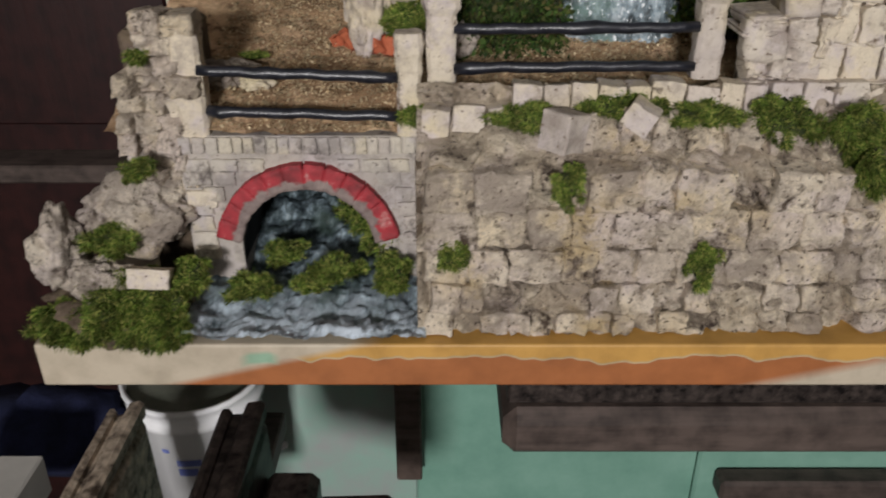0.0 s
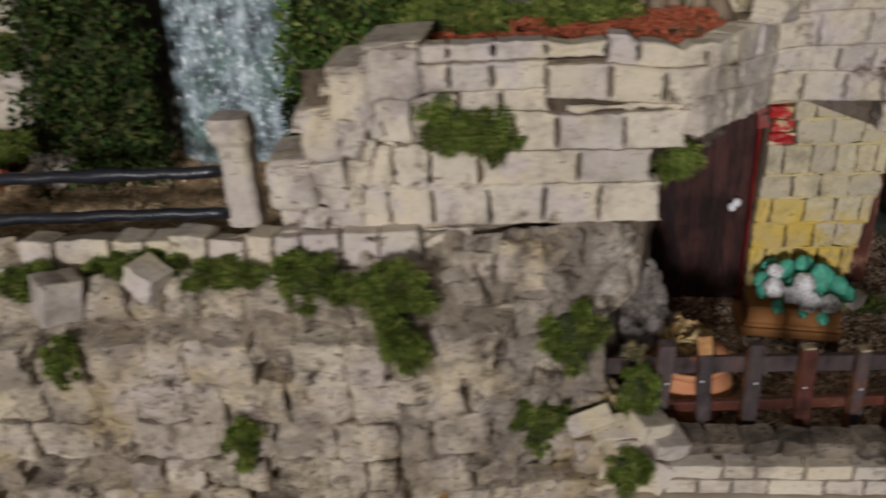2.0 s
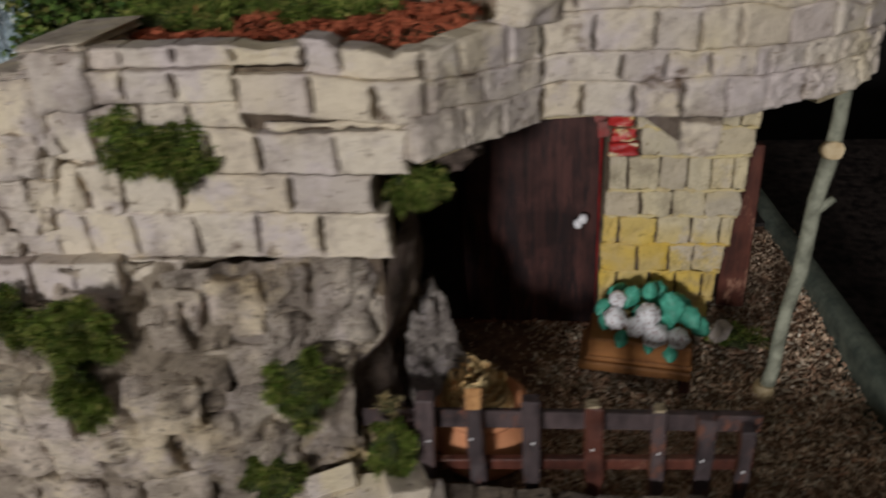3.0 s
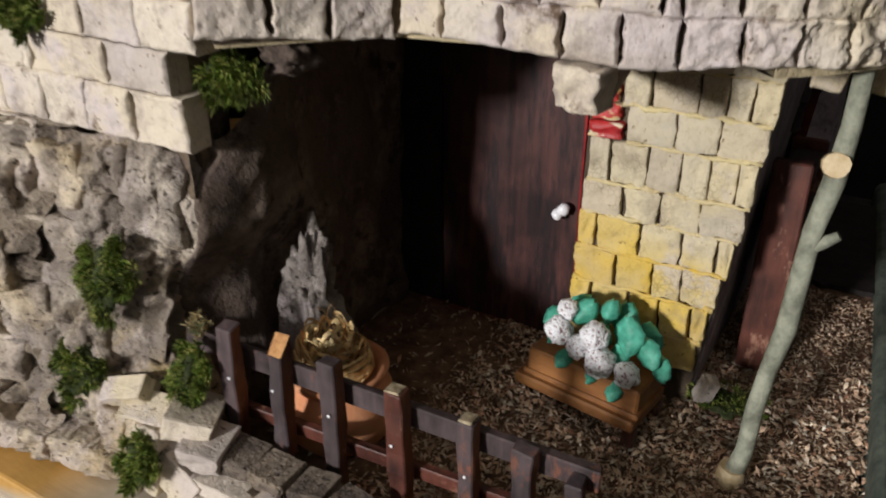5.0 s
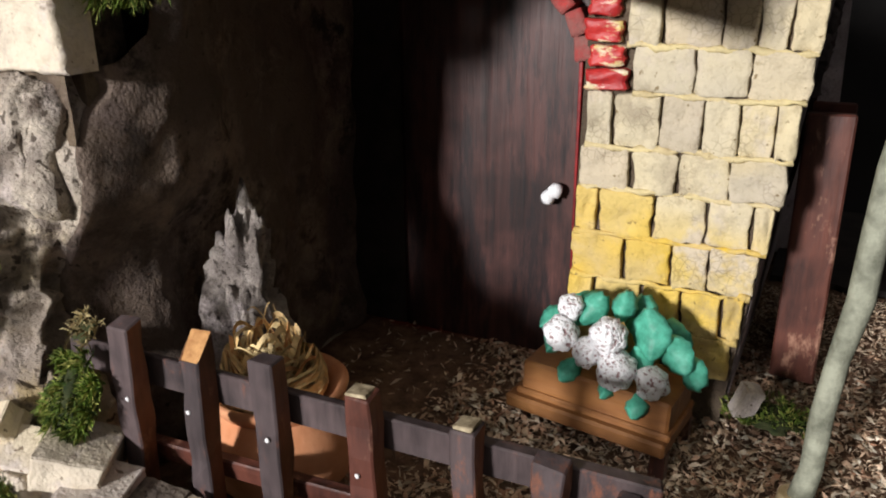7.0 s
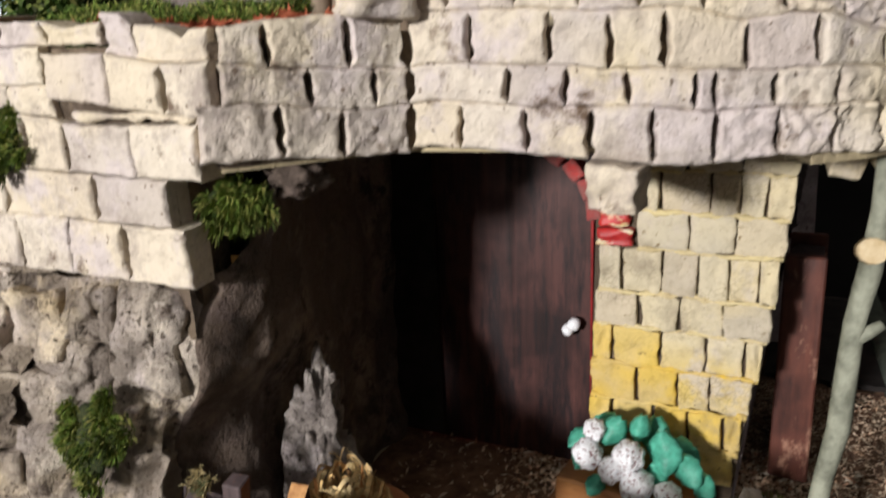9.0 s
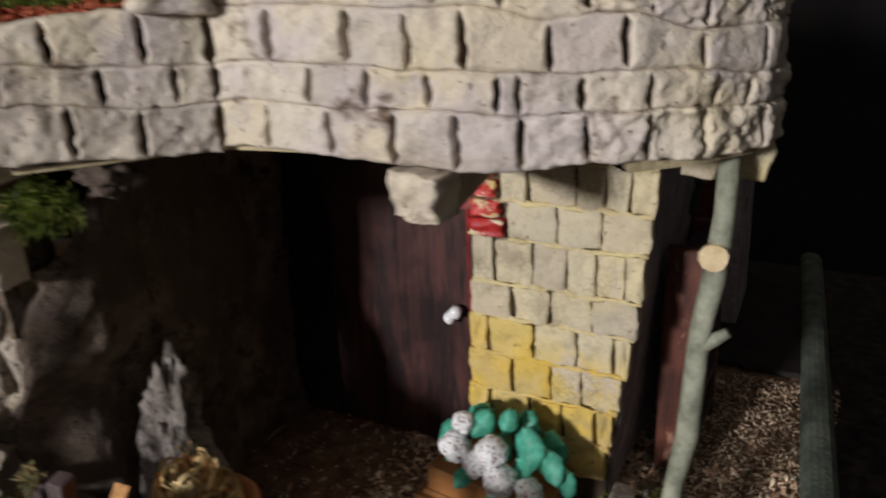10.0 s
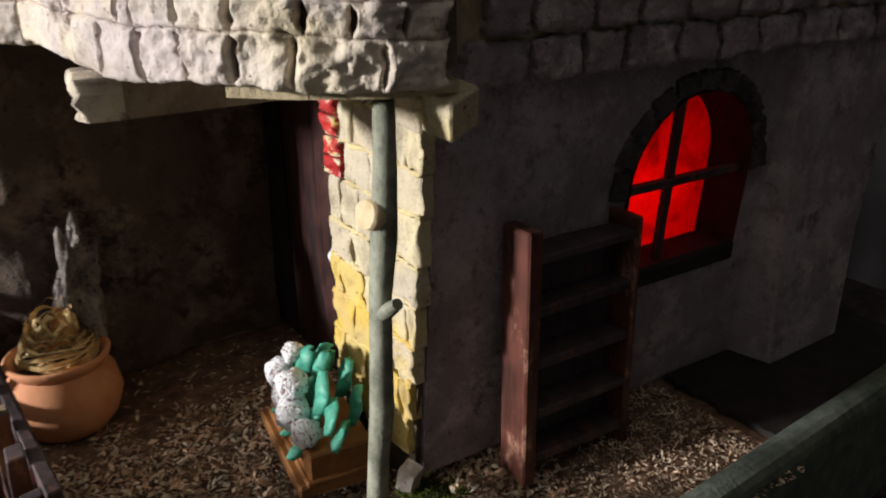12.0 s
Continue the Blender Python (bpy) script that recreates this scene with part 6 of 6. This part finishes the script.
def planter():
    p = thing("flower_planter", "brown wooden planter filled with white flowers and green leaves", "planter")
    m0 = Matrix.Translation((0.4652, 0.5795, -0.0160)) @ Matrix.Rotation(-0.113, 4, "Z") @ Matrix.Rotation(0.035, 4, "Y")
    under("trough", box_mesh("trough", (-0.028, -0.0145, 0.051), (0.031, 0.014, 0.0655), PLANTERWOOD, 0.001), p, m=m0)
    under("moulding", box_mesh("moulding", (-0.0295, -0.0162, 0.0508), (0.0325, 0.0152, 0.0538), PLANTERWOOD, 0.0008), p, m=m0)
    for x, y in ((-0.031, -0.016), (0.0265, -0.0175), (-0.031, 0.011), (0.0265, 0.011)):
        gx, gy = (m0 @ Vector((x, y, 0)))[:2]
        under("leg", box_mesh("leg", (x, y, yard_z(gx, gy) + 0.0158 - 0.004), (x + 0.006, y + 0.006, 0.0460), REDWOOD, 0.0005, 0.0004, 3), p, "", m0)
    under("tray_rim", box_mesh("tray_rim", (-0.0325, -0.0195, 0.0455), (0.0320, 0.016, 0.0515), PLANTERWOOD, 0.001), p, m=m0)
    for i, (x, y, z, r) in enumerate(((-0.0135, -0.0125, 0.0832, 0.0064), (0.0045, -0.0125, 0.088, 0.0068), (-0.0020, -0.0140, 0.0790, 0.0058), (0.0095, -0.0140, 0.0745, 0.0074), (0.0225, -0.0125, 0.0725, 0.0060), (-0.0135, -0.006, 0.0935, 0.005))):
        fl = rock_mesh("flower", i, (r * 1.08, r * 1.08, r * 1.08), FLOWER, 0.10, 3)
        under("flower", fl, p, "round white speckled flower head" if i == 0 else "", m0 @ Matrix.Translation((x, y, 0.0755 + (z - 0.0775) * 0.85)))
    for i, (x, y, z, yaw, pitch, s) in enumerate(((-0.0215, -0.008, 0.086, 0.9, 0.5, 0.9), (-0.0065, -0.006, 0.0945, 0.5, 0.2, 1.1), (0.0050, -0.002, 0.098, 0.1, 0.3, 0.9), (0.0185, -0.007, 0.0905, -0.3, 0.2, 1.4), (0.0290, -0.006, 0.083, -0.9, 0.4, 1.2), (0.0350, -0.004, 0.0755, -1.1, 0.9, 1.1), (-0.0195, -0.010, 0.0775, 0.3, 0.6, 0.9), (-0.0090, -0.0165, 0.0685, 0.4, 1.0, 0.8), (0.0205, -0.0185, 0.0630, -0.1, 1.0, 0.8), (0.0075, -0.0175, 0.0655, 0.1, 1.0, 0.6), (-0.0140, 0.004, 0.088, 0.6, 0.4, 1.2), (0.0100, 0.006, 0.090, -0.1, 0.3, 1.3), (0.0240, 0.006, 0.082, -0.6, 0.4, 1.3), (0.0020, -0.006, 0.080, 0.2, 0.2, 1.2), (0.0160, -0.009, 0.076, -0.4, 0.5, 1.0))):
        me = sheet("leaf", 6, 18, lambda u, v, s=s: ((u - 0.5) * 0.0112 * s * math.sin(math.pi * (0.10 + 0.82 * v)) * (1 + 0.045 * math.sin(v * 26)), 0.0022 * (2 * u - 1) ** 2 + 0.0012 * abs(2 * u - 1)  + 0.003 * v * v + 0.0016 * noise.noise(Vector((u * 3 + s * 9, v * 3, s))), (v - 0.5) * 0.0132 * s), PETALGREEN)
        lf = under("leaf", me, p, "", m0 @ Matrix.Translation((x * 0.92, y, 0.0755 + (z - 0.0775) * 0.80)) @ Matrix.Rotation(yaw, 4, "Y") @ Matrix.Rotation(-pitch * 0.5, 4, "X"))
        sol = lf.modifiers.new("thick", "SOLIDIFY")
        sol.thickness = 0.0007


def flower_material():
    """White crumbs over a reddish core."""
    m, t, b = material("speckled_white_flower", 0.8)
    v = place_coord(t)
    f = noise_tex(t, v, 620, 3, 0.6)
    t.links.new(ramp(t, f, [(0.36, (0.30, 0.17, 0.17)), (0.46, (0.90, 0.90, 0.92))]), b.inputs["Base Color"])
    bump(t, b, f, 0.0022, 1.0)
    return m


FLOWER = flower_material()
planter()

foot = new("loose_stone", BLOCKS[5])
foot.matrix_basis = Matrix.Translation((0.5190, 0.5955, 0.0382)) @ Euler((0.15, 0.3, 0.5)).to_matrix().to_4x4() @ Matrix.Diagonal((0.0075, 0.007, 0.013, 1))
tagged(foot, "small stone block at the foot of the house corner", "stone")

stick = thing("stick_post", "thin pale branch propping up the balcony corner", "post", at=(0.5405, 0.567, 0.012))
spts = [(0.5405 + 0.0165 * (k / 9) ** 0.85 + 0.0010 * math.sin(k * 1.9), 0.567 + 0.004 * k / 9, 0.012 + 0.190 * k / 9) for k in range(10)]
under("branch", tube("branch", spts, [0.0050, 0.0040, 0.0038, 0.0037, 0.0041, 0.0040, 0.0037, 0.0042, 0.0036, 0.0034], BARK, 12, 0.05, 3), stick)
under("cut_knot", tube("cut_knot", [(0.5535, 0.5697, 0.167), (0.5546, 0.5637, 0.1685)], [0.0052, 0.0046], CUTWOOD, 12, 0.05, 1), stick, "pale sawn knot")
under("stub", tube("stub", [(0.5512, 0.5692, 0.1335), (0.5560, 0.5700, 0.136), (0.5605, 0.5706, 0.1395)], [0.0034, 0.0026, 0.0020], BARK, 8, 0.05, 2), stick)
under("peeled_foot", tube("peeled_foot", [(0.5405, 0.5665, 0.0115), (0.5410, 0.5668, 0.022)], [0.0072, 0.0058], CUTWOOD, 10, 0.12, 4), stick)

lv = [(0.6105, 0.392), (0.562, 0.948), (0.578, 0.948), (0.6265, 0.392)]
lg = new("edge_strip", slab("edge_strip", lv, -0.10, 0.038, LOGGREEN))
bev = lg.modifiers.new("worn", "BEVEL")
bev.width, bev.segments = 0.0065, 3
tagged(lg, "dark green painted wooden strip along the board edge", "strip")


def shelf_rack():
    s = thing("ladder_rack", "red-brown wooden rack with rungs leaning on the wall", "rack")
    under("stile", box_mesh("stile", (0.5240, 0.638, 0.029), (0.5410, 0.6445, 0.142), REDWOOD, 0.0008, 0.0006, 1), s)
    under("stile", box_mesh("stile", (0.5240, 0.6935, 0.029), (0.5410, 0.698, 0.138), REDWOOD, 0.0008, 0.0006, 2), s)
    for z in (0.128, 0.106, 0.083, 0.060, 0.038):
        under("rung", box_mesh("rung", (0.5265, 0.6445, z), (0.5405, 0.6935, z + 0.004), FENCEWOOD, 0.0005, 0.0005, int(z * 999)), s)
    under("back_board", box_mesh("back_board", (0.5250, 0.6445, 0.03), (0.5270, 0.6935, 0.131), FENCEWOOD, 0.0), s)


shelf_rack()

# ---------------------------------------------------------------- left rocks
def boulder(at, size, seed, label, mat=PITROCK, rot=0.0):
    ob = new("boulder", rock_mesh("boulder", seed, size, mat, 0.30, 5))
    ob.matrix_basis = Matrix.Translation(at) @ Matrix.Rotation(rot, 4, "Z")
    return tagged(ob, label, "rock", "left bank rocks")


boulder((-0.231, 0.425, 0.073), (0.016, 0.02, 0.027), 1, "rounded grey boulder on the mossy bank")
boulder((-0.188, 0.447, 0.088), (0.036, 0.028, 0.026), 2, "pale plaster rock with brown cracks beside the bridge")
boulder((-0.203, 0.412, 0.058), (0.020, 0.012, 0.017), 3, "dark grey rock in the moss")
boulder((-0.20, 0.42, 0.034), (0.045, 0.03, 0.018), 4, "broad base rock of the bank", MORTAR)
fs = new("loose_stone", BLOCKS[3])
fs.matrix_basis = Matrix.Translation((-0.1705, 0.404, 0.066)) @ Euler((-0.4, 0.1, 0.1)).to_matrix().to_4x4() @ Matrix.Diagonal((0.024, 0.014, 0.012, 1))
tagged(fs, "flat cream stone lying in the moss", "stone", "loose stones")
tower = thing("wall_tower", "ragged stack of cream stones at the bridge end", "wall", "structure")
rng = random.Random(9)
under("mortar_core", box_mesh("mortar_core", (-0.188, 0.463, 0.03), (-0.150, 0.52, 0.195), MORTAR, 0.003), tower)
z = 0.092
for r in range(10):
    x = -0.196 + rng.uniform(-0.005, 0.005) + 0.0022 * r
    while x < -0.152:
        w = rng.uniform(0.008, 0.018)
        put_block("stone", ROCKY if rng.random() < 0.8 else BLOCKS, tower, (x + w / 2, 0.460 + rng.uniform(-0.006, 0.004), z + 0.006), (w * 1.05, 0.022, 0.0125 * rng.uniform(0.8, 1.2)), rng.uniform(-0.25, 0.25), rng.uniform(-0.1, 0.1), rng.uniform(-0.15, 0.15), rng)
        x += w
    z += 0.0115

# back left house with a dark doorway
bh = thing("wall_back_house", "back house wall with red quoins and a dark doorway", "wall", "structure")
under("pier", box_mesh("pier", (-0.205, 0.62, 0.15), (-0.178, 0.65, 0.36), MORTAR, 0.001), bh)
z = 0.172
i = 0
while z < 0.34:
    put_block("brick", BLOCKS, bh, (-0.197, 0.619, z), (0.019, 0.012, 0.0135), 0, 0, 0, rng)
    put_block("red_quoin", RED4, bh, (-0.181, 0.619, z + 0.003), (0.009, 0.013, 0.0085), 0, 0, 0, rng)
    z += 0.0148
under("doorway_side", box_mesh("doorway_side", (-0.178, 0.625, 0.15), (-0.172, 0.705, 0.36), REDWOOD, 0.001), bh)
# Black board set close behind the doorway; the inside's shade is its colour.
under("doorway_shade", box_mesh("doorway_shade", (-0.178, 0.705, 0.10), (0.00, 0.715, 0.40), NEARBLACK, 0.0), bh)
under("roof_slab", box_mesh("roof_slab", (-0.205, 0.62, 0.36), (0.02, 0.81, 0.37), EARTH, 0.0), bh)
under("plaster_pier", box_mesh("plaster_pier", (-0.072, 0.59, 0.15), (0.018, 0.70, 0.36), CREAM, 0.004), bh)
boulder((-0.035, 0.575, 0.205), (0.045, 0.03, 0.03), 7, "pale plaster rock beside the doorway", CREAM)
boulder((-0.05, 0.55, 0.185), (0.015, 0.015, 0.03), 8, "pale plaster rock above the road", CREAM)
boulder((0.01, 0.53, 0.175), (0.014, 0.012, 0.013), 9, "pale plaster rock above the road", CREAM)

for k, (x, y, r, nm) in enumerate(((-0.150, 0.500, 0.016, 0), (-0.132, 0.508, 0.012, 0), (-0.118, 0.497, 0.009, 1), (-0.165, 0.515, 0.014, 0))):
    boulder((x, y, road_z(x, y) + r * 0.3), (r * 1.2, r, r * 0.75), 40 + k, "pale rock lying beside the sand road" if nm == 0 else "small ochre stone on the sand road", PITROCK if nm == 0 else YELLOW)
chipm = pool("tile_chip", BRICKCHIP, 5, n=4, rag=0.1, bulge=0.1, edge=0.1, face=0.05)
for i in range(9):
    ob = new("tile_chip", chipm[i % 5])
    ob.matrix_basis = Matrix.Translation((-0.055 + rng.uniform(-0.016, 0.02), 0.545 + rng.uniform(-0.012, 0.012), road_z(-0.05, 0.545) + 0.004 + rng.uniform(0, 0.005))) @ Euler((rng.uniform(-0.8, 0.8), rng.uniform(-0.8, 0.8), rng.uniform(0, 3))).to_matrix().to_4x4() @ Matrix.Diagonal((0.017, 0.006, 0.014, 1))
    tagged(ob, "broken red tile fragment on the sand", "tile", "broken tiles by the road")

# terrace: red rubble, rock, sticks, brick wall, window opening
chips("tile_rubble", 2600, 0.235, 0.385, 0.470, 0.530, lambda x, y: 0.2475 + 0.006 * noise.noise(Vector((x * 60, y * 60, 0))) + 0.004, BRICKCHIP, 0.006, "heap of crushed red tile on the terrace", 9)
boulder((0.298, 0.555, 0.258), (0.034, 0.02, 0.022), 12, "pale grey rock on the terrace", SOOTROCK)
DULLWOOD = wood_material("pale_firewood_bark", (0.46, 0.36, 0.26), (0.20, 0.13, 0.085), (60, 60, 9), 0.8, streak=200)
for k, (foot, top, r) in enumerate((((0.352, 0.535, 0.241), (0.353, 0.548, 0.305), 0.0046), ((0.362, 0.535, 0.241), (0.364, 0.550, 0.305), 0.0050), ((0.371, 0.536, 0.241), (0.369, 0.552, 0.300), 0.0046), ((0.397, 0.527, 0.243), (0.370, 0.540, 0.305), 0.0048), ((0.383, 0.538, 0.241), (0.390, 0.556, 0.290), 0.0042))):
    st = new("firewood", tube("firewood", [foot, tuple(0.5 * (p + q) + 0.0006 for p, q in zip(foot, top)), top], [r, r * 0.95, r * 0.9], DULLWOOD, 10, 0.08, k))
    tagged(st, "stick of pale firewood leaning on the terrace wall", "firewood", "firewood bundle")
upw = thing("wall_terrace", "cream brick wall at the back of the terrace", "wall", "structure")
under("wall_body", box_mesh("wall_body", (0.385, 0.575, 0.2405), (0.485, 0.60, 0.38), YELLOW, 0.001), upw)
for r in range(8):
    x = 0.385 - 0.008 * (r % 2)
    while x < 0.48:
        w = rng.uniform(0.014, 0.02)
        put_block("brick", YB, upw, (x + w / 2, 0.575, 0.25 + 0.0145 * r), (w * 0.93, 0.006, 0.0135), 0, 0, 0, rng)
        x += w
wf = thing("window_2", "terrace window opening with a thin yellow wooden frame", "window", "structure")
for lo, hi in (((0.4995, 0.58, 0.2405), (0.5025, 0.584, 0.36)), ((0.5205, 0.58, 0.2405), (0.5235, 0.584, 0.36)), ((0.5025, 0.5805, 0.252), (0.5205, 0.5835, 0.255))):
    under("window_frame", box_mesh("window_frame", lo, hi, CUTWOOD, 0.0004), wf)

# Black board behind the frame in place of the opening's shade.
under("opening_shade", box_mesh("opening_shade", (0.487, 0.592, 0.2405), (0.545, 0.598, 0.40), NEARBLACK, 0.0), wf)

# ---------------------------------------------------------------- moss
M = 0
for at, rad, nrm, n, ln in (
        ((0.069, 0.401, 0.126), (0.009, 0.012, 0.006), (0, -1, 0.3), 500, 0.005),
        ((0.149, 0.402, 0.076), (0.009, 0.014, 0.006), (0, -1, 0.3), 600, 0.005),
        ((0.05, 0.424, 0.156), (0.022, 0.010, 0.006), (0, -0.6, 0.8), 900, 0.006),
        ((0.10, 0.432, 0.160), (0.022, 0.009, 0.006), (0, -0.6, 0.8), 800, 0.006),
        ((0.145, 0.427, 0.157), (0.022, 0.009, 0.006), (0, -0.6, 0.8), 800, 0.006),
        ((0.19, 0.424, 0.155), (0.018, 0.014, 0.008), (0, -0.8, 0.6), 900, 0.007),
        ((0.228, 0.418, 0.150), (0.016, 0.017, 0.011), (0, -0.95, 0.35), 1500, 0.008),
        ((0.234, 0.404, 0.134), (0.010, 0.012, 0.009), (0, -1, 0.2), 1100, 0.008),
        ((0.020, 0.433, 0.141), (0.010, 0.007, 0.005), (0, -0.6, 0.8), 300, 0.005),
        ((0.006, 0.404, 0.080), (0.008, 0.009, 0.005), (0, -1, 0.3), 300, 0.005),
        ((0.258, 0.447, 0.222), (0.016, 0.012, 0.007), (0, -1, 0.3), 800, 0.006),
        ((0.276, 0.447, 0.216), (0.013, 0.013, 0.006), (0, -1, 0.3), 600, 0.006),
        ((0.363, 0.464, 0.196), (0.010, 0.011, 0.009), (0.4, -1, 0.1), 900, 0.007),
        ((0.314, 0.434, 0.115), (0.016, 0.017, 0.013), (0, -1, 0.3), 1000, 0.006),
        ((0.298, 0.424, 0.071), (0.015, 0.015, 0.012), (0.1, -1, 0.4), 900, 0.006),
        ((0.341, 0.413, 0.050), (0.010, 0.012, 0.009), (0, -1, 0.5), 700, 0.006),
        ((0.347, 0.439, 0.079), (0.010, 0.013, 0.009), (0, -1, 0.4), 700, 0.006),
        ((-0.195, 0.400, 0.050), (0.020, 0.018, 0.012), (0, -0.8, 0.6), 1500, 0.008),
        ((-0.222, 0.398, 0.040), (0.018, 0.012, 0.010), (0, -0.8, 0.6), 1200, 0.008),
        ((-0.165, 0.402, 0.052), (0.016, 0.022, 0.012), (0, -0.8, 0.6), 1500, 0.008),
        ((-0.195, 0.418, 0.083), (0.016, 0.010, 0.008), (0, -0.6, 0.8), 800, 0.007),
        ((-0.178, 0.43, 0.122), (0.010, 0.008, 0.005), (0, -0.6, 0.8), 350, 0.006),
        ((-0.112, 0.425, 0.046), (0.012, 0.010, 0.008), (0, -0.3, 1), 700, 0.007),
        ((-0.066, 0.44, 0.052), (0.014, 0.012, 0.009), (0, -0.3, 1), 800, 0.007),
        ((-0.030, 0.43, 0.052), (0.010, 0.014, 0.014), (0, -0.6, 0.8), 1100, 0.008),
        ((-0.058, 0.50, 0.066), (0.014, 0.012, 0.008), (0, -0.3, 1), 500, 0.007),
        ((-0.022, 0.54, 0.185), (0.018, 0.014, 0.012), (0, -0.5, 0.8), 1100, 0.008),
        ((-0.035, 0.572, 0.235), (0.035, 0.015, 0.010), (0, -0.4, 0.9), 1400, 0.009),
        ((-0.125, 0.53, 0.163), (0.008, 0.006, 0.004), (0, 0, 1), 200, 0.006),
        ((-0.016, 0.447, 0.150), (0.009, 0.006, 0.012), (0, -1, 0.3), 400, 0.005),
        ((0.262, 0.515, 0.254), (0.034, 0.026, 0.012), (0, -0.2, 1), 1900, 0.010),
        ((0.318, 0.522, 0.254), (0.030, 0.018, 0.012), (0, -0.2, 1), 1300, 0.010),
        ((-0.21, 0.395, 0.034), (0.030, 0.010, 0.010), (0, -0.8, 0.6), 1500, 0.008),
        ((-0.172, 0.397, 0.034), (0.022, 0.010, 0.012), (0, -0.8, 0.6), 1200, 0.008),
        ((-0.150, 0.415, 0.060), (0.010, 0.012, 0.016), (0, -0.8, 0.6), 800, 0.008),
        ((-0.040, 0.46, 0.066), (0.012, 0.014, 0.014), (-0.4, -0.5, 0.8), 900, 0.008),
        ((-0.172, 0.449, 0.183), (0.006, 0.005, 0.004), (0, -0.6, 0.8), 150, 0.006),
        ((-0.100, 0.455, 0.055), (0.012, 0.012, 0.008), (0, -0.3, 1), 500, 0.007),
        ((-0.082, 0.432, 0.046), (0.010, 0.010, 0.006), (0, -0.3, 1), 300, 0.007),
        ((-0.052, 0.468, 0.072), (0.010, 0.012, 0.008), (0, -0.3, 1), 400, 0.007),
        ((-0.125, 0.43, 0.043), (0.010, 0.012, 0.008), (0, -0.3, 1), 400, 0.007),
        ((0.530, 0.60, 0.031), (0.017, 0.014, 0.005), (0, 0, 1), 150, 0.007)):
    M += 1
    moss("moss_tuft", at, (rad[0] * 1.1, rad[1] * 1.05, rad[2] * 1.05), nrm, int(n * 5.5), ln * 0.60, seed=M, lobes=26, width=0.00026, droop=0.4)
moss("dry_grass", (0.345, 0.4475, 0.096), (0.006, 0.006, 0.003), (0.1, -0.8, 0.6), 160, 0.0035, "tuft of dry yellow grass on the rock by the fence", 77, DRYGRASS, 0.0002, 9, 0.4)
